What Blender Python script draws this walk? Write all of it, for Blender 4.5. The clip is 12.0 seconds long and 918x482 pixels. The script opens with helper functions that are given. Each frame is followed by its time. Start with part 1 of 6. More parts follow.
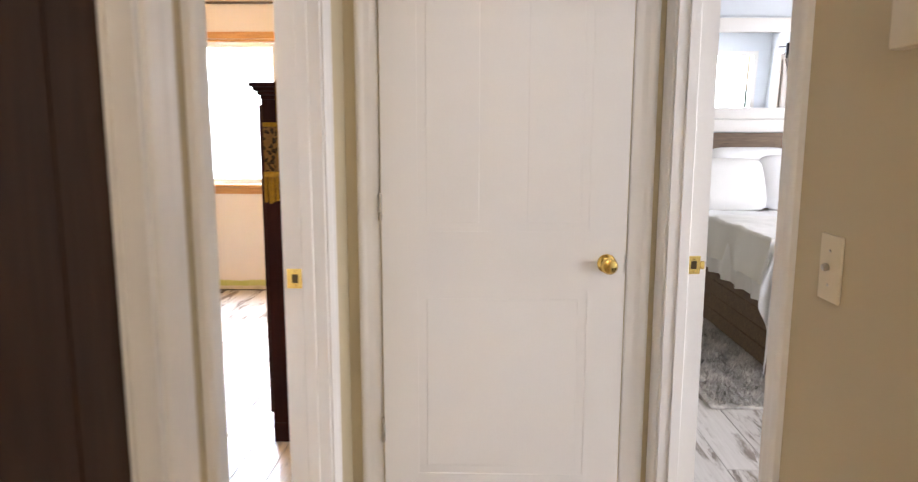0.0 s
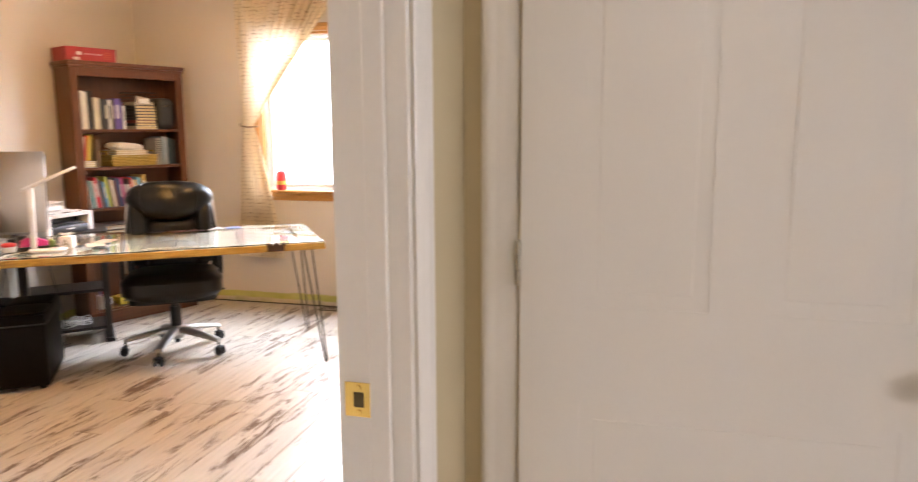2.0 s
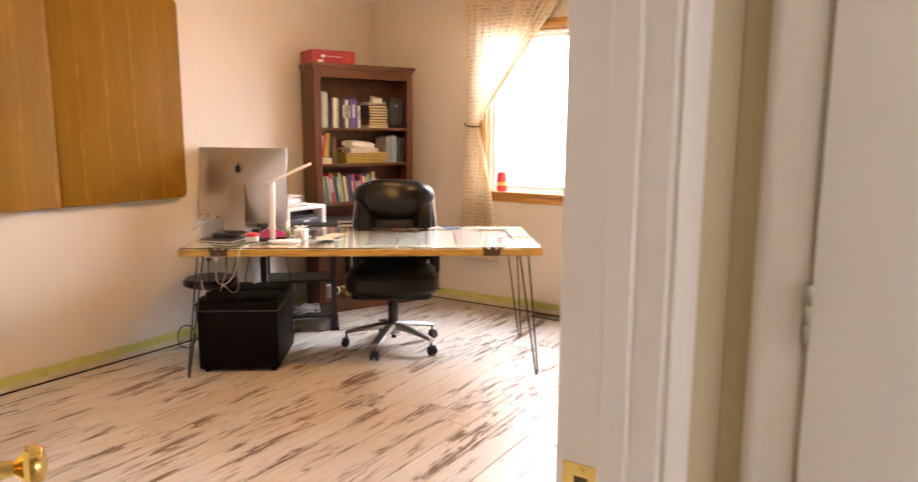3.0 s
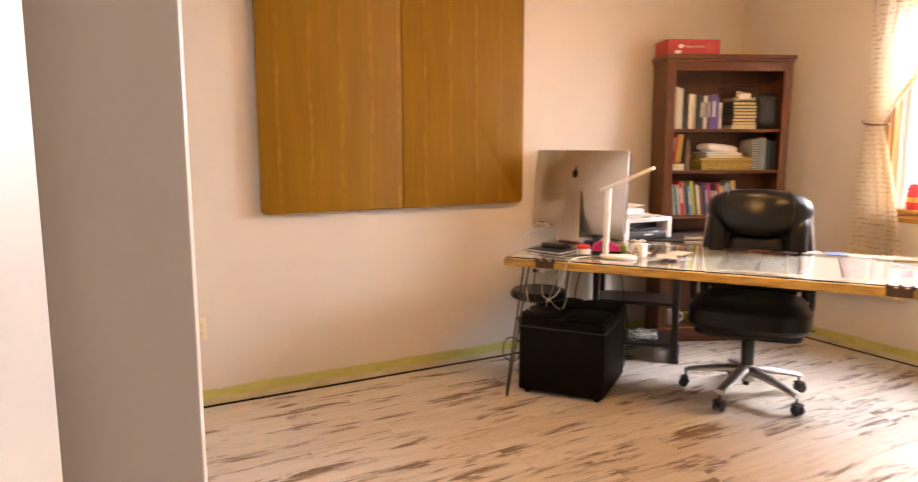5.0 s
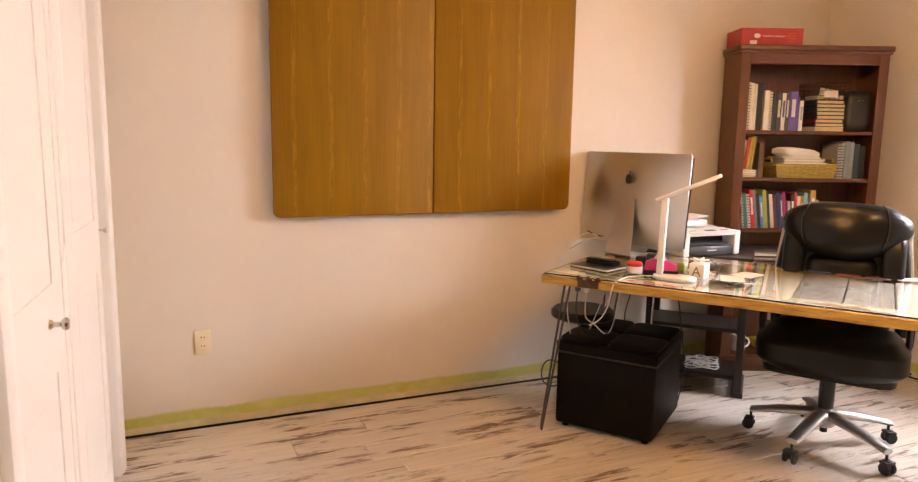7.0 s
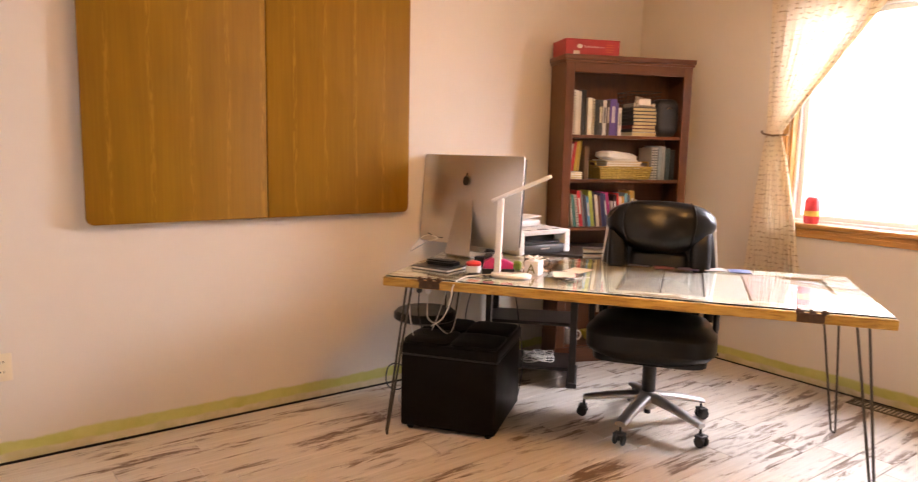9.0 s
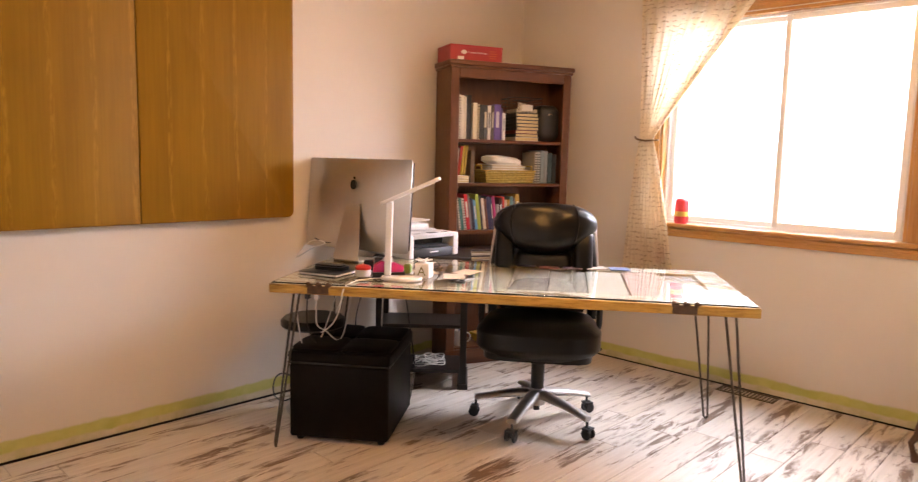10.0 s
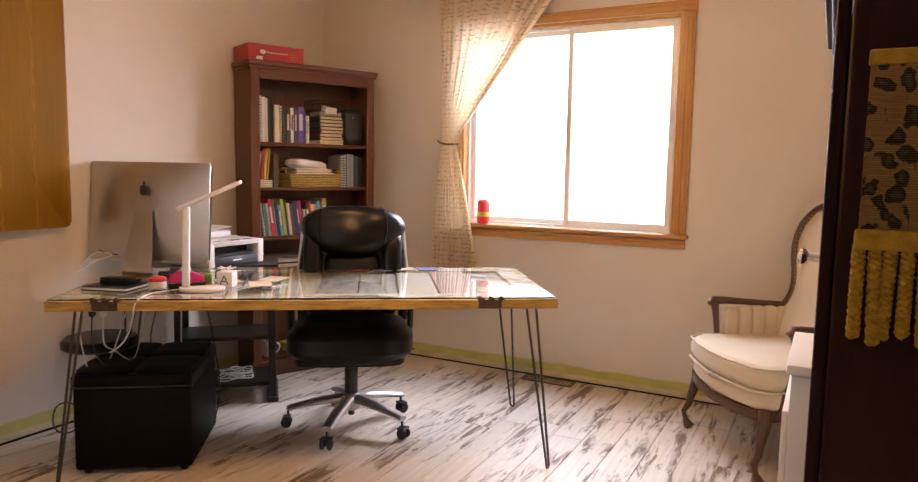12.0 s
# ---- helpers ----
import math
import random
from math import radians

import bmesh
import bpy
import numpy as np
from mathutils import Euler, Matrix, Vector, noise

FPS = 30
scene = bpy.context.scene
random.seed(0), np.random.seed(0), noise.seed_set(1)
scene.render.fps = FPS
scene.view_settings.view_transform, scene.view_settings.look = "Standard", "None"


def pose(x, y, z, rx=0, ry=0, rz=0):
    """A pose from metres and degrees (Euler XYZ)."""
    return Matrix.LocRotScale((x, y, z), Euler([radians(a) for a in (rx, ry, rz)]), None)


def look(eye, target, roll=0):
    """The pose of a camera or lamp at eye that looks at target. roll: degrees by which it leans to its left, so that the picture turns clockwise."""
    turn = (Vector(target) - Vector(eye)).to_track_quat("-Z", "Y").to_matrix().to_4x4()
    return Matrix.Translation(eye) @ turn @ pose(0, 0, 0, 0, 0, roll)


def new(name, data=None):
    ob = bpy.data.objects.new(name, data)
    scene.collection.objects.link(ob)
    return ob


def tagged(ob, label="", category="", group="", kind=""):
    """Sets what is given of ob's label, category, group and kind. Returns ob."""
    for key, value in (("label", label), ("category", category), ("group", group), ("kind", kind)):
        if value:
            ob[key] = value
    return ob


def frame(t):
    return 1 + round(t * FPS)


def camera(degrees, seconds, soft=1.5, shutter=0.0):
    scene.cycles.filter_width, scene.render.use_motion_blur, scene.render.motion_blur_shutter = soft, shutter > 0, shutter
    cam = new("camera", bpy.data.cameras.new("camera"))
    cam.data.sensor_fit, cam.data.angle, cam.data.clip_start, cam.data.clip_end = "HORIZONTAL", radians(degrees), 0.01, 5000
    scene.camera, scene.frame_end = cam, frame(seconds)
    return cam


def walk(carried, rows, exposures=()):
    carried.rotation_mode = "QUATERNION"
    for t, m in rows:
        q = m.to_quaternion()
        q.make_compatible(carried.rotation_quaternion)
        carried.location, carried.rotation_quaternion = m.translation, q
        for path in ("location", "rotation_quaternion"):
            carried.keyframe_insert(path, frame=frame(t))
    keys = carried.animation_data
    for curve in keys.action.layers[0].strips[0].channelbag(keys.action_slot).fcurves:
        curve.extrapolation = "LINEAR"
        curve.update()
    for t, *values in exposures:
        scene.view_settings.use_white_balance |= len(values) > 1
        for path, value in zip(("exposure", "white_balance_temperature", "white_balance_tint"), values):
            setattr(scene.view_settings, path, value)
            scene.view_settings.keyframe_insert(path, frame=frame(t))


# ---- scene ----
cam = camera(66.8, 12.0, soft=1.2, shutter=0.4)
PATH = [
    (0, (0.412, -0.18, 1.394), (0.356, 1.795, 1.086), 0.1),
    (0.5, (0.399, 0.147, 1.398), (0.433, 2.123, 1.088), 0.4),
    (1, (0.356, 0.431, 1.409), (0.357, 2.408, 1.103), 0.4),
    (1.5, (0.314, 0.61, 1.398), (0.133, 2.579, 1.096), 0.2),
    (2, (0.316, 0.779, 1.406), (-0.188, 2.689, 1.094), -0.3),
    (2.5, (0.285, 0.911, 1.411), (-0.551, 2.701, 1.101), -0.1),
    (4.5, (-0.149, 1.366, 1.357), (-1.703, 2.589, 1.06), 0.1),
    (5, (-0.167, 1.477, 1.343), (-1.904, 2.428, 1.064), -0.1),
    (5.5, (-0.24, 1.53, 1.371), (-2.051, 2.326, 1.074), 0.1),
    (6, (-0.352, 1.64, 1.376), (-2.18, 2.393, 1.075), 0.2),
    (6.5, (-0.45, 1.744, 1.369), (-2.277, 2.502, 1.073), 0.5),
    (8.5, (-0.504, 1.822, 1.328), (-2.169, 2.897, 1.057), 1.2),
    (9, (-0.497, 1.812, 1.336), (-2.085, 2.998, 1.071), 1.2),
    (9.5, (-0.522, 1.805, 1.323), (-1.999, 3.13, 1.072), 1.4),
    (10, (-0.518, 1.804, 1.31), (-1.892, 3.238, 1.075), 1.3),
    (10.5, (-0.517, 1.795, 1.314), (-1.783, 3.326, 1.083), 1.3),
    (11, (-0.511, 1.796, 1.304), (-1.65, 3.425, 1.086), 1.2),
    (11.5, (-0.518, 1.802, 1.301), (-1.541, 3.507, 1.088), 1.1),
    (12, (-0.52, 1.807, 1.291), (-1.456, 3.563, 1.085), 1.0),
]
EXPOSURE = [(0.0, 0.60, 6250, 18), (0.5, 0.50, 6250, 18), (1.5, 0.34, 6600, 19), (2.5, 0.14, 7000, 22), (4.5, 0.14, 7450, 27),
            (6.5, 0.06, 7650, 28), (9.0, 0.00, 7350, 30), (10.5, -0.20, 7050, 29), (12.0, -0.50, 6950, 29)]
walk(cam, [(t, look(eye, target, roll)) for t, eye, target, roll in PATH], exposures=EXPOSURE)

# ---- light: overcast daylight through the windows, warm office ceiling lamp, added fill lamps ----
world = bpy.data.worlds.new("sky")
scene.world = world
world.use_nodes = True
_n = world.node_tree.nodes
_sky = _n.new("ShaderNodeTexSky")
_sky.sky_type = "NISHITA"
_sky.sun_disc = False
_sky.sun_elevation = radians(48)
_sky.sun_rotation = radians(200)
_bg = _n["Background"]
_bg.inputs["Strength"].default_value = 0.12
world.node_tree.links.new(_sky.outputs["Color"], _bg.inputs["Color"])


def lamp(name, kind, m, energy, color, **kw):
    d = bpy.data.lights.new(name, kind)
    d.energy, d.color = energy, color
    if kind == "AREA":
        d.shape = "RECTANGLE"
        d.size, d.size_y = kw["size"]
    elif kind == "POINT":
        d.shadow_soft_size = kw["size"]
    elif kind == "SUN":
        d.angle = radians(kw["size"])
    ob = new(name, d)
    ob.matrix_world = m
    return ob


lamp("sun", "SUN", look((2, -4, 8), (0, 0, 0)), 1.0, (1.0, 0.95, 0.88), size=10)
lamp("window_daylight", "AREA", look((-1.95, 6.45, 1.95), (-1.95, 4.25, 0.45)), 305, (0.70, 0.85, 1.0), size=(1.55, 1.20))
lamp("office_ceiling_bulb", "POINT", pose(-1.75, 3.75, 2.36), 54, (1.0, 0.56, 0.16), size=0.12)
# unseen lamp added far back in the hall to fill it
lamp("hall_fill", "POINT", pose(0.62, -1.35, 2.3), 27, (1.0, 0.95, 0.88), size=0.12)
lamp("bedroom_daylight", "AREA", look((5.735, 1.62, 1.525), (2.0, 1.62, 1.525)), 82, (0.93, 0.96, 1.0), size=(1.98, 1.14))


# added fill lamp south of the bedroom, brightens the foot of the bed
lamp("bedroom_south_fill", "AREA", look((4.55, -1.40, 1.525), (4.55, 2.0, 1.525)), 78, (0.93, 0.96, 1.0), size=(1.46, 1.14))
lamp("bedroom_pendant_bulb", "POINT", pose(4.55, 4.60, 1.86), 58, (0.97, 0.98, 1.0), size=0.10)


# ---- materials ----
def material(name, color, rough=0.5, metal=0.0):
    m = bpy.data.materials.new(name)
    m.use_nodes = True
    b = m.node_tree.nodes["Principled BSDF"]
    b.inputs["Base Color"].default_value = (*color, 1)
    b.inputs["Roughness"].default_value = rough
    b.inputs["Metallic"].default_value = metal
    return m


def node(m, kind, **kw):
    n = m.node_tree.nodes.new(kind)
    for key, v in kw.items():
        n.inputs[key].default_value = v
    return n


def link(m, a, b):
    m.node_tree.links.new(a, b)


def coords(m, scale=(1, 1, 1), rot=(0, 0, 0), kind="Object"):
    tc = m.node_tree.nodes.new("ShaderNodeTexCoord")
    mp = node(m, "ShaderNodeMapping", Scale=scale, Rotation=rot)
    link(m, tc.outputs[kind], mp.inputs["Vector"])
    return mp.outputs["Vector"]


def ramp(m, fac, stops):
    r = m.node_tree.nodes.new("ShaderNodeValToRGB")
    el = r.color_ramp.elements
    while len(el) < len(stops):
        el.new(0.5)
    for e, (p, c) in zip(el, stops):
        e.position, e.color = p, (*c, 1) if len(c) == 3 else c
    link(m, fac, r.inputs["Fac"])
    return r.outputs["Color"]


def noisy(m, vec, scale, detail=4.0, rough=0.55, distort=0.0):
    n = node(m, "ShaderNodeTexNoise", Scale=scale, Detail=detail, Roughness=rough, Distortion=distort)
    link(m, vec, n.inputs["Vector"])
    return n.outputs["Fac"]


def mixed(m, fac, a, b, mode="MIX"):
    n = m.node_tree.nodes.new("ShaderNodeMix")
    n.data_type, n.blend_type = "RGBA", mode
    for sock, v in ((n.inputs["Factor"], fac), (n.inputs["A"], a), (n.inputs["B"], b)):
        if isinstance(v, (int, float)):
            sock.default_value = v
        elif isinstance(v, tuple):
            sock.default_value = (*v, 1)
        else:
            link(m, v, sock)
    return n.outputs["Result"]


def base(m, col):
    link(m, col, m.node_tree.nodes["Principled BSDF"].inputs["Base Color"])


def bump(m, height, strength=0.2, dist=0.002):
    n = node(m, "ShaderNodeBump", Strength=strength, Distance=dist)
    link(m, height, n.inputs["Height"])
    link(m, n.outputs["Normal"], m.node_tree.nodes["Principled BSDF"].inputs["Normal"])


def rough_by(m, fac, lo, hi):
    r = node(m, "ShaderNodeMapRange", **{"To Min": lo, "To Max": hi})
    link(m, fac, r.inputs["Value"])
    link(m, r.outputs["Result"], m.node_tree.nodes["Principled BSDF"].inputs["Roughness"])


def varied(name, color, rough=0.5, metal=0.0, amount=0.12, big=3.0, fine=60.0, relief=0.1, dist=0.001):
    """A surface whose colour drifts at a large scale and whose relief is fine."""
    m = material(name, color, rough, metal)
    v = coords(m)
    n1 = noisy(m, v, big, 5)
    n2 = noisy(m, v, fine, 3)
    lo = tuple(c * (1 - amount) for c in color)
    hi = tuple(min(1, c * (1 + amount)) for c in color)
    base(m, mixed(m, 0.25, ramp(m, n1, [(0.3, lo), (0.7, hi)]), ramp(m, n2, [(0.3, lo), (0.7, hi)])))
    rough_by(m, n1, max(0.02, rough - 0.08), min(1, rough + 0.08))
    bump(m, n2, relief, dist)
    return m


def wood(name, dark, mid, light, rough=0.4, along="z", scale=1.0, relief=0.1):
    m = material(name, mid, rough)
    k = {"x": (1.2, 14, 14), "y": (14, 1.2, 14), "z": (14, 14, 1.2)}[along]
    v = coords(m, tuple(a * scale for a in k))
    n1 = noisy(m, v, 2.2, 8, 0.6, 1.6)
    n2 = noisy(m, v, 14.0, 4, 0.6)
    n3 = noisy(m, coords(m), 1.7, 3)
    g = ramp(m, n1, [(0.28, dark), (0.5, mid), (0.75, light)])
    g = mixed(m, 0.22, g, ramp(m, n2, [(0.35, dark), (0.65, light)]))
    base(m, mixed(m, 0.18, g, ramp(m, n3, [(0.3, dark), (0.7, light)])))
    rough_by(m, n2, rough - 0.07, rough + 0.1)
    bump(m, n2, relief, 0.0006)
    return m


def wall_paint(name, color, primer=False):
    """Rolled wall paint; primer: yellow-green strip left bare by a removed baseboard."""
    m = material(name, color, 0.62)
    v = coords(m)
    n1 = noisy(m, v, 1.1, 4)
    n2 = noisy(m, v, 140, 3)
    n3 = noisy(m, v, 6.0, 5, 0.6)
    lo, hi = tuple(c * 0.96 for c in color), tuple(min(1, c * 1.03) for c in color)
    col = ramp(m, n1, [(0.3, lo), (0.7, hi)])
    if primer:
        sep = m.node_tree.nodes.new("ShaderNodeSeparateXYZ")
        link(m, v, sep.inputs[0])
        wob = node(m, "ShaderNodeMath", **{"Value_001": 0.05})
        wob.operation = "MULTIPLY"
        link(m, n3, wob.inputs[0])
        rag = m.node_tree.nodes.new("ShaderNodeMath")
        rag.operation = "SUBTRACT"
        link(m, sep.outputs["Z"], rag.inputs[0])
        link(m, wob.outputs[0], rag.inputs[1])
        strip = ramp(m, rag.outputs[0], [(0.060, (1, 1, 1)), (0.072, (0, 0, 0))])
        low = ramp(m, rag.outputs[0], [(0.010, (1, 1, 1)), (0.020, (0, 0, 0))])
        patchy = ramp(m, n3, [(0.35, (0.43, 0.43, 0.09)), (0.65, (0.55, 0.53, 0.17))])
        col = mixed(m, strip, col, patchy)
        col = mixed(m, low, col, ramp(m, n3, [(0.40, (0.66, 0.56, 0.40)), (0.62, (0.50, 0.44, 0.22))]))
    base(m, col)
    bump(m, n2, 0.12, 0.0008)
    return m


def plank_floor(name, pale, warm, worn, along="y"):
    """Whitewashed laminate with worn brown streaks along each plank, shifted from plank to plank."""
    m = material(name, pale, 0.38)
    info = m.node_tree.nodes.new("ShaderNodeObjectInfo")
    tc = m.node_tree.nodes.new("ShaderNodeTexCoord")
    shift = node(m, "ShaderNodeVectorMath")
    shift.operation = "SCALE"
    comb = m.node_tree.nodes.new("ShaderNodeCombineXYZ")
    for s in ("X", "Y", "Z"):
        link(m, info.outputs["Random"], comb.inputs[s])
    link(m, comb.outputs[0], shift.inputs[0])
    shift.inputs["Scale"].default_value = 37.0
    add = m.node_tree.nodes.new("ShaderNodeVectorMath")
    link(m, tc.outputs["Object"], add.inputs[0])
    link(m, shift.outputs[0], add.inputs[1])

    def stretched(k):
        mp = node(m, "ShaderNodeMapping", Scale=k if along == "y" else (k[1], k[0], k[2]))
        link(m, add.outputs[0], mp.inputs["Vector"])
        return mp.outputs["Vector"]

    a = noisy(m, stretched((8, 2.0, 1)), 1.0, 7, 0.62, 0.4)
    b = noisy(m, stretched((24, 3.0, 1)), 1.0, 6, 0.65, 0.8)
    c = noisy(m, stretched((60, 3.0, 1)), 1.0, 4, 0.6)
    tone = ramp(m, info.outputs["Random"], [(0.0, pale), (0.5, tuple(x * 0.92 for x in pale)), (1.0, warm)])
    tone = mixed(m, 0.35, tone, ramp(m, c, [(0.35, tuple(x * 0.78 for x in warm)), (0.65, pale)]))
    mask = node(m, "ShaderNodeMath")
    mask.operation = "MULTIPLY"
    link(m, ramp(m, a, [(0.47, (0, 0, 0)), (0.57, (1, 1, 1))]), mask.inputs[0])
    link(m, ramp(m, b, [(0.48, (0, 0, 0)), (0.56, (1, 1, 1))]), mask.inputs[1])
    base(m, mixed(m, mask.outputs[0], tone, ramp(m, c, [(0.3, tuple(x * 0.55 for x in worn)), (0.7, worn)])))
    rough_by(m, b, 0.30, 0.46)
    bump(m, c, 0.10, 0.0006)
    return m


M_WALL = wall_paint("office_wall_paint", (0.66, 0.59, 0.50), primer=True)
# wall paint darkened: the alcove's and closet's shade is in the colour
M_WALL_SHADED = wall_paint("shaded_wall_paint", (0.52, 0.46, 0.39))
M_HALL = wall_paint("hall_wall_paint", (0.55, 0.46, 0.29))
M_BED_WALL = wall_paint("bedroom_wall_paint", (0.68, 0.72, 0.75))
M_CEIL = wall_paint("ceiling_paint", (0.80, 0.78, 0.74))
M_WHITE = varied("white_semigloss_paint", (0.78, 0.75, 0.70), 0.32, amount=0.04, big=2.0, fine=90, relief=0.05)
M_DOORWHITE = varied("white_door_paint", (0.78, 0.75, 0.70), 0.36, amount=0.03, big=1.6, fine=120, relief=0.06)
M_FLOOR = plank_floor("whitewashed_laminate", (0.67, 0.60, 0.52), (0.55, 0.45, 0.35), (0.20, 0.115, 0.06))
M_BEDFLOOR = plank_floor("grey_laminate", (0.66, 0.63, 0.60), (0.50, 0.45, 0.41), (0.26, 0.21, 0.17))
M_PINE = wood("honey_pine_trim", (0.34, 0.15, 0.032), (0.47, 0.22, 0.050), (0.57, 0.30, 0.085), 0.33, "x")
M_PINE_V = wood("honey_pine_trim_upright", (0.34, 0.15, 0.032), (0.47, 0.22, 0.050), (0.57, 0.30, 0.085), 0.33, "z")
M_OAK = wood("golden_oak_veneer", (0.160, 0.060, 0.002), (0.205, 0.084, 0.004), (0.262, 0.114, 0.008), 0.58, "z", 1.0)
# oak veneer: plain field with pale flame figures every hand's width
_v = coords(M_OAK)
_band = node(M_OAK, "ShaderNodeTexWave", Scale=1.9, Distortion=0.6, Detail=1.0)
_band.bands_direction = "Y"
link(M_OAK, _v, _band.inputs["Vector"])
_fig = noisy(M_OAK, coords(M_OAK, (40, 55, 5)), 1.6, 5, 0.6, 1.5)
_msk = node(M_OAK, "ShaderNodeMath")
_msk.operation = "MULTIPLY"
link(M_OAK, ramp(M_OAK, _band.outputs["Fac"], [(0.94, (0, 0, 0)), (0.995, (1, 1, 1))]), _msk.inputs[0])
link(M_OAK, ramp(M_OAK, _fig, [(0.50, (0, 0, 0)), (0.54, (1, 1, 1))]), _msk.inputs[1])
_field = ramp(M_OAK, noisy(M_OAK, coords(M_OAK, (1, 6, 0.7)), 2.0, 4, 0.5), [(0.3, (0.192, 0.086, 0.003)), (0.7, (0.235, 0.110, 0.004))])
_fine = noisy(M_OAK, coords(M_OAK, (30, 160, 3)), 1.0, 3)
_field = mixed(M_OAK, 0.15, _field, ramp(M_OAK, _fine, [(0.35, (0.15, 0.06, 0.002)), (0.65, (0.30, 0.14, 0.01))]))
base(M_OAK, mixed(M_OAK, _msk.outputs[0], _field, (0.285, 0.140, 0.011)))
M_CHERRY = wood("cherry_stained_wood", (0.058, 0.015, 0.004), (0.112, 0.032, 0.008), (0.172, 0.052, 0.014), 0.38, "z")
M_CHERRY_H = wood("cherry_stained_shelf", (0.058, 0.015, 0.004), (0.112, 0.032, 0.008), (0.172, 0.052, 0.014), 0.38, "x")
M_DARKDOOR = wood("dark_brown_door", (0.026, 0.012, 0.006), (0.042, 0.020, 0.010), (0.06, 0.030, 0.015), 0.6, "z")
M_DARKDOOR.node_tree.nodes["Principled BSDF"].inputs["Specular IOR Level"].default_value = 0.12
M_OAK.node_tree.nodes["Principled BSDF"].inputs["Specular IOR Level"].default_value = 0.15
M_BRASS = varied("polished_brass", (0.80, 0.55, 0.16), 0.18, 1.0, 0.1, 8, 200, 0.03)
M_NICKEL = varied("satin_nickel", (0.60, 0.57, 0.52), 0.28, 1.0, 0.08, 8, 200, 0.03)
M_VINYL = varied("white_window_vinyl", (0.80, 0.79, 0.76), 0.35, amount=0.03)
M_GLASS = material("window_glass", (1, 1, 1), 0.0)
M_GLASS.node_tree.nodes["Principled BSDF"].inputs["Transmission Weight"].default_value = 1.0
M_GLASS.node_tree.nodes["Principled BSDF"].inputs["IOR"].default_value = 1.45


# ---- mesh helpers ----
def box(bm, x0, x1, y0, y1, z0, z1, bevel=0.0, seg=2, m=None):
    """A box added to bm, its edges rounded by bevel, placed by m."""
    t = bmesh.new()
    bmesh.ops.create_cube(t, size=1.0)
    for v in t.verts:
        v.co = Vector(((x0 + x1) / 2 + v.co.x * (x1 - x0), (y0 + y1) / 2 + v.co.y * (y1 - y0), (z0 + z1) / 2 + v.co.z * (z1 - z0)))
    if bevel:
        bmesh.ops.bevel(t, geom=t.edges[:], offset=bevel, segments=seg, profile=0.5, affect="EDGES")
    return add(bm, t, m)


def add(bm, t, m=None):
    """Moves the small bmesh t into bm."""
    if m is not None:
        bmesh.ops.transform(t, matrix=m, verts=t.verts[:])
    keep = bpy.data.meshes.new("tmp")
    t.to_mesh(keep)
    bm.from_mesh(keep)
    t.free()
    bpy.data.meshes.remove(keep)
    return bm


def tube(bm, points, r, sides=8, caps=True, radii=None):
    """A round bar along points."""
    pts = [Vector(p) for p in points]
    rings = []
    ref = None
    for i, p in enumerate(pts):
        d = (pts[min(i + 1, len(pts) - 1)] - pts[max(i - 1, 0)]).normalized()
        if ref is None:
            ref = Vector((0, 0, 1)) if abs(d.z) < 0.9 else Vector((1, 0, 0))
        u = d.cross(ref).normalized()
        w = u.cross(d).normalized()
        ref = w
        rr = radii[i] if radii else r
        rings.append([bm.verts.new(p + (u * math.cos(a) + w * math.sin(a)) * rr) for a in [2 * math.pi * k / sides for k in range(sides)]])
    for a, b in zip(rings, rings[1:]):
        for k in range(sides):
            bm.faces.new((a[k], a[(k + 1) % sides], b[(k + 1) % sides], b[k]))
    if caps:
        bm.faces.new(rings[0])
        bm.faces.new(list(reversed(rings[-1])))
    return bm


def flow(points, n=6):
    """A smooth line through points, for cords and cables."""
    p = [Vector(q) for q in points]
    out = []
    for i in range(len(p) - 1):
        a, b, c, d = p[max(i - 1, 0)], p[i], p[i + 1], p[min(i + 2, len(p) - 1)]
        for k in range(n):
            u = k / n
            out.append(0.5 * (2 * b + (c - a) * u + (2 * a - 5 * b + 4 * c - d) * u * u + (3 * b - a - 3 * c + d) * u ** 3))
    return out + [p[-1]]


def lathe(bm, profile, sides=20, m=None):
    """A turned body from (radius, z) pairs, closed at both ends."""
    t = bmesh.new()
    rings = [[t.verts.new((r * math.cos(2 * math.pi * k / sides), r * math.sin(2 * math.pi * k / sides), z)) for k in range(sides)] for r, z in profile]
    for a, b in zip(rings, rings[1:]):
        for k in range(sides):
            t.faces.new((a[k], a[(k + 1) % sides], b[(k + 1) % sides], b[k]))
    t.faces.new(list(reversed(rings[0])))
    t.faces.new(rings[-1])
    return add(bm, t, m)


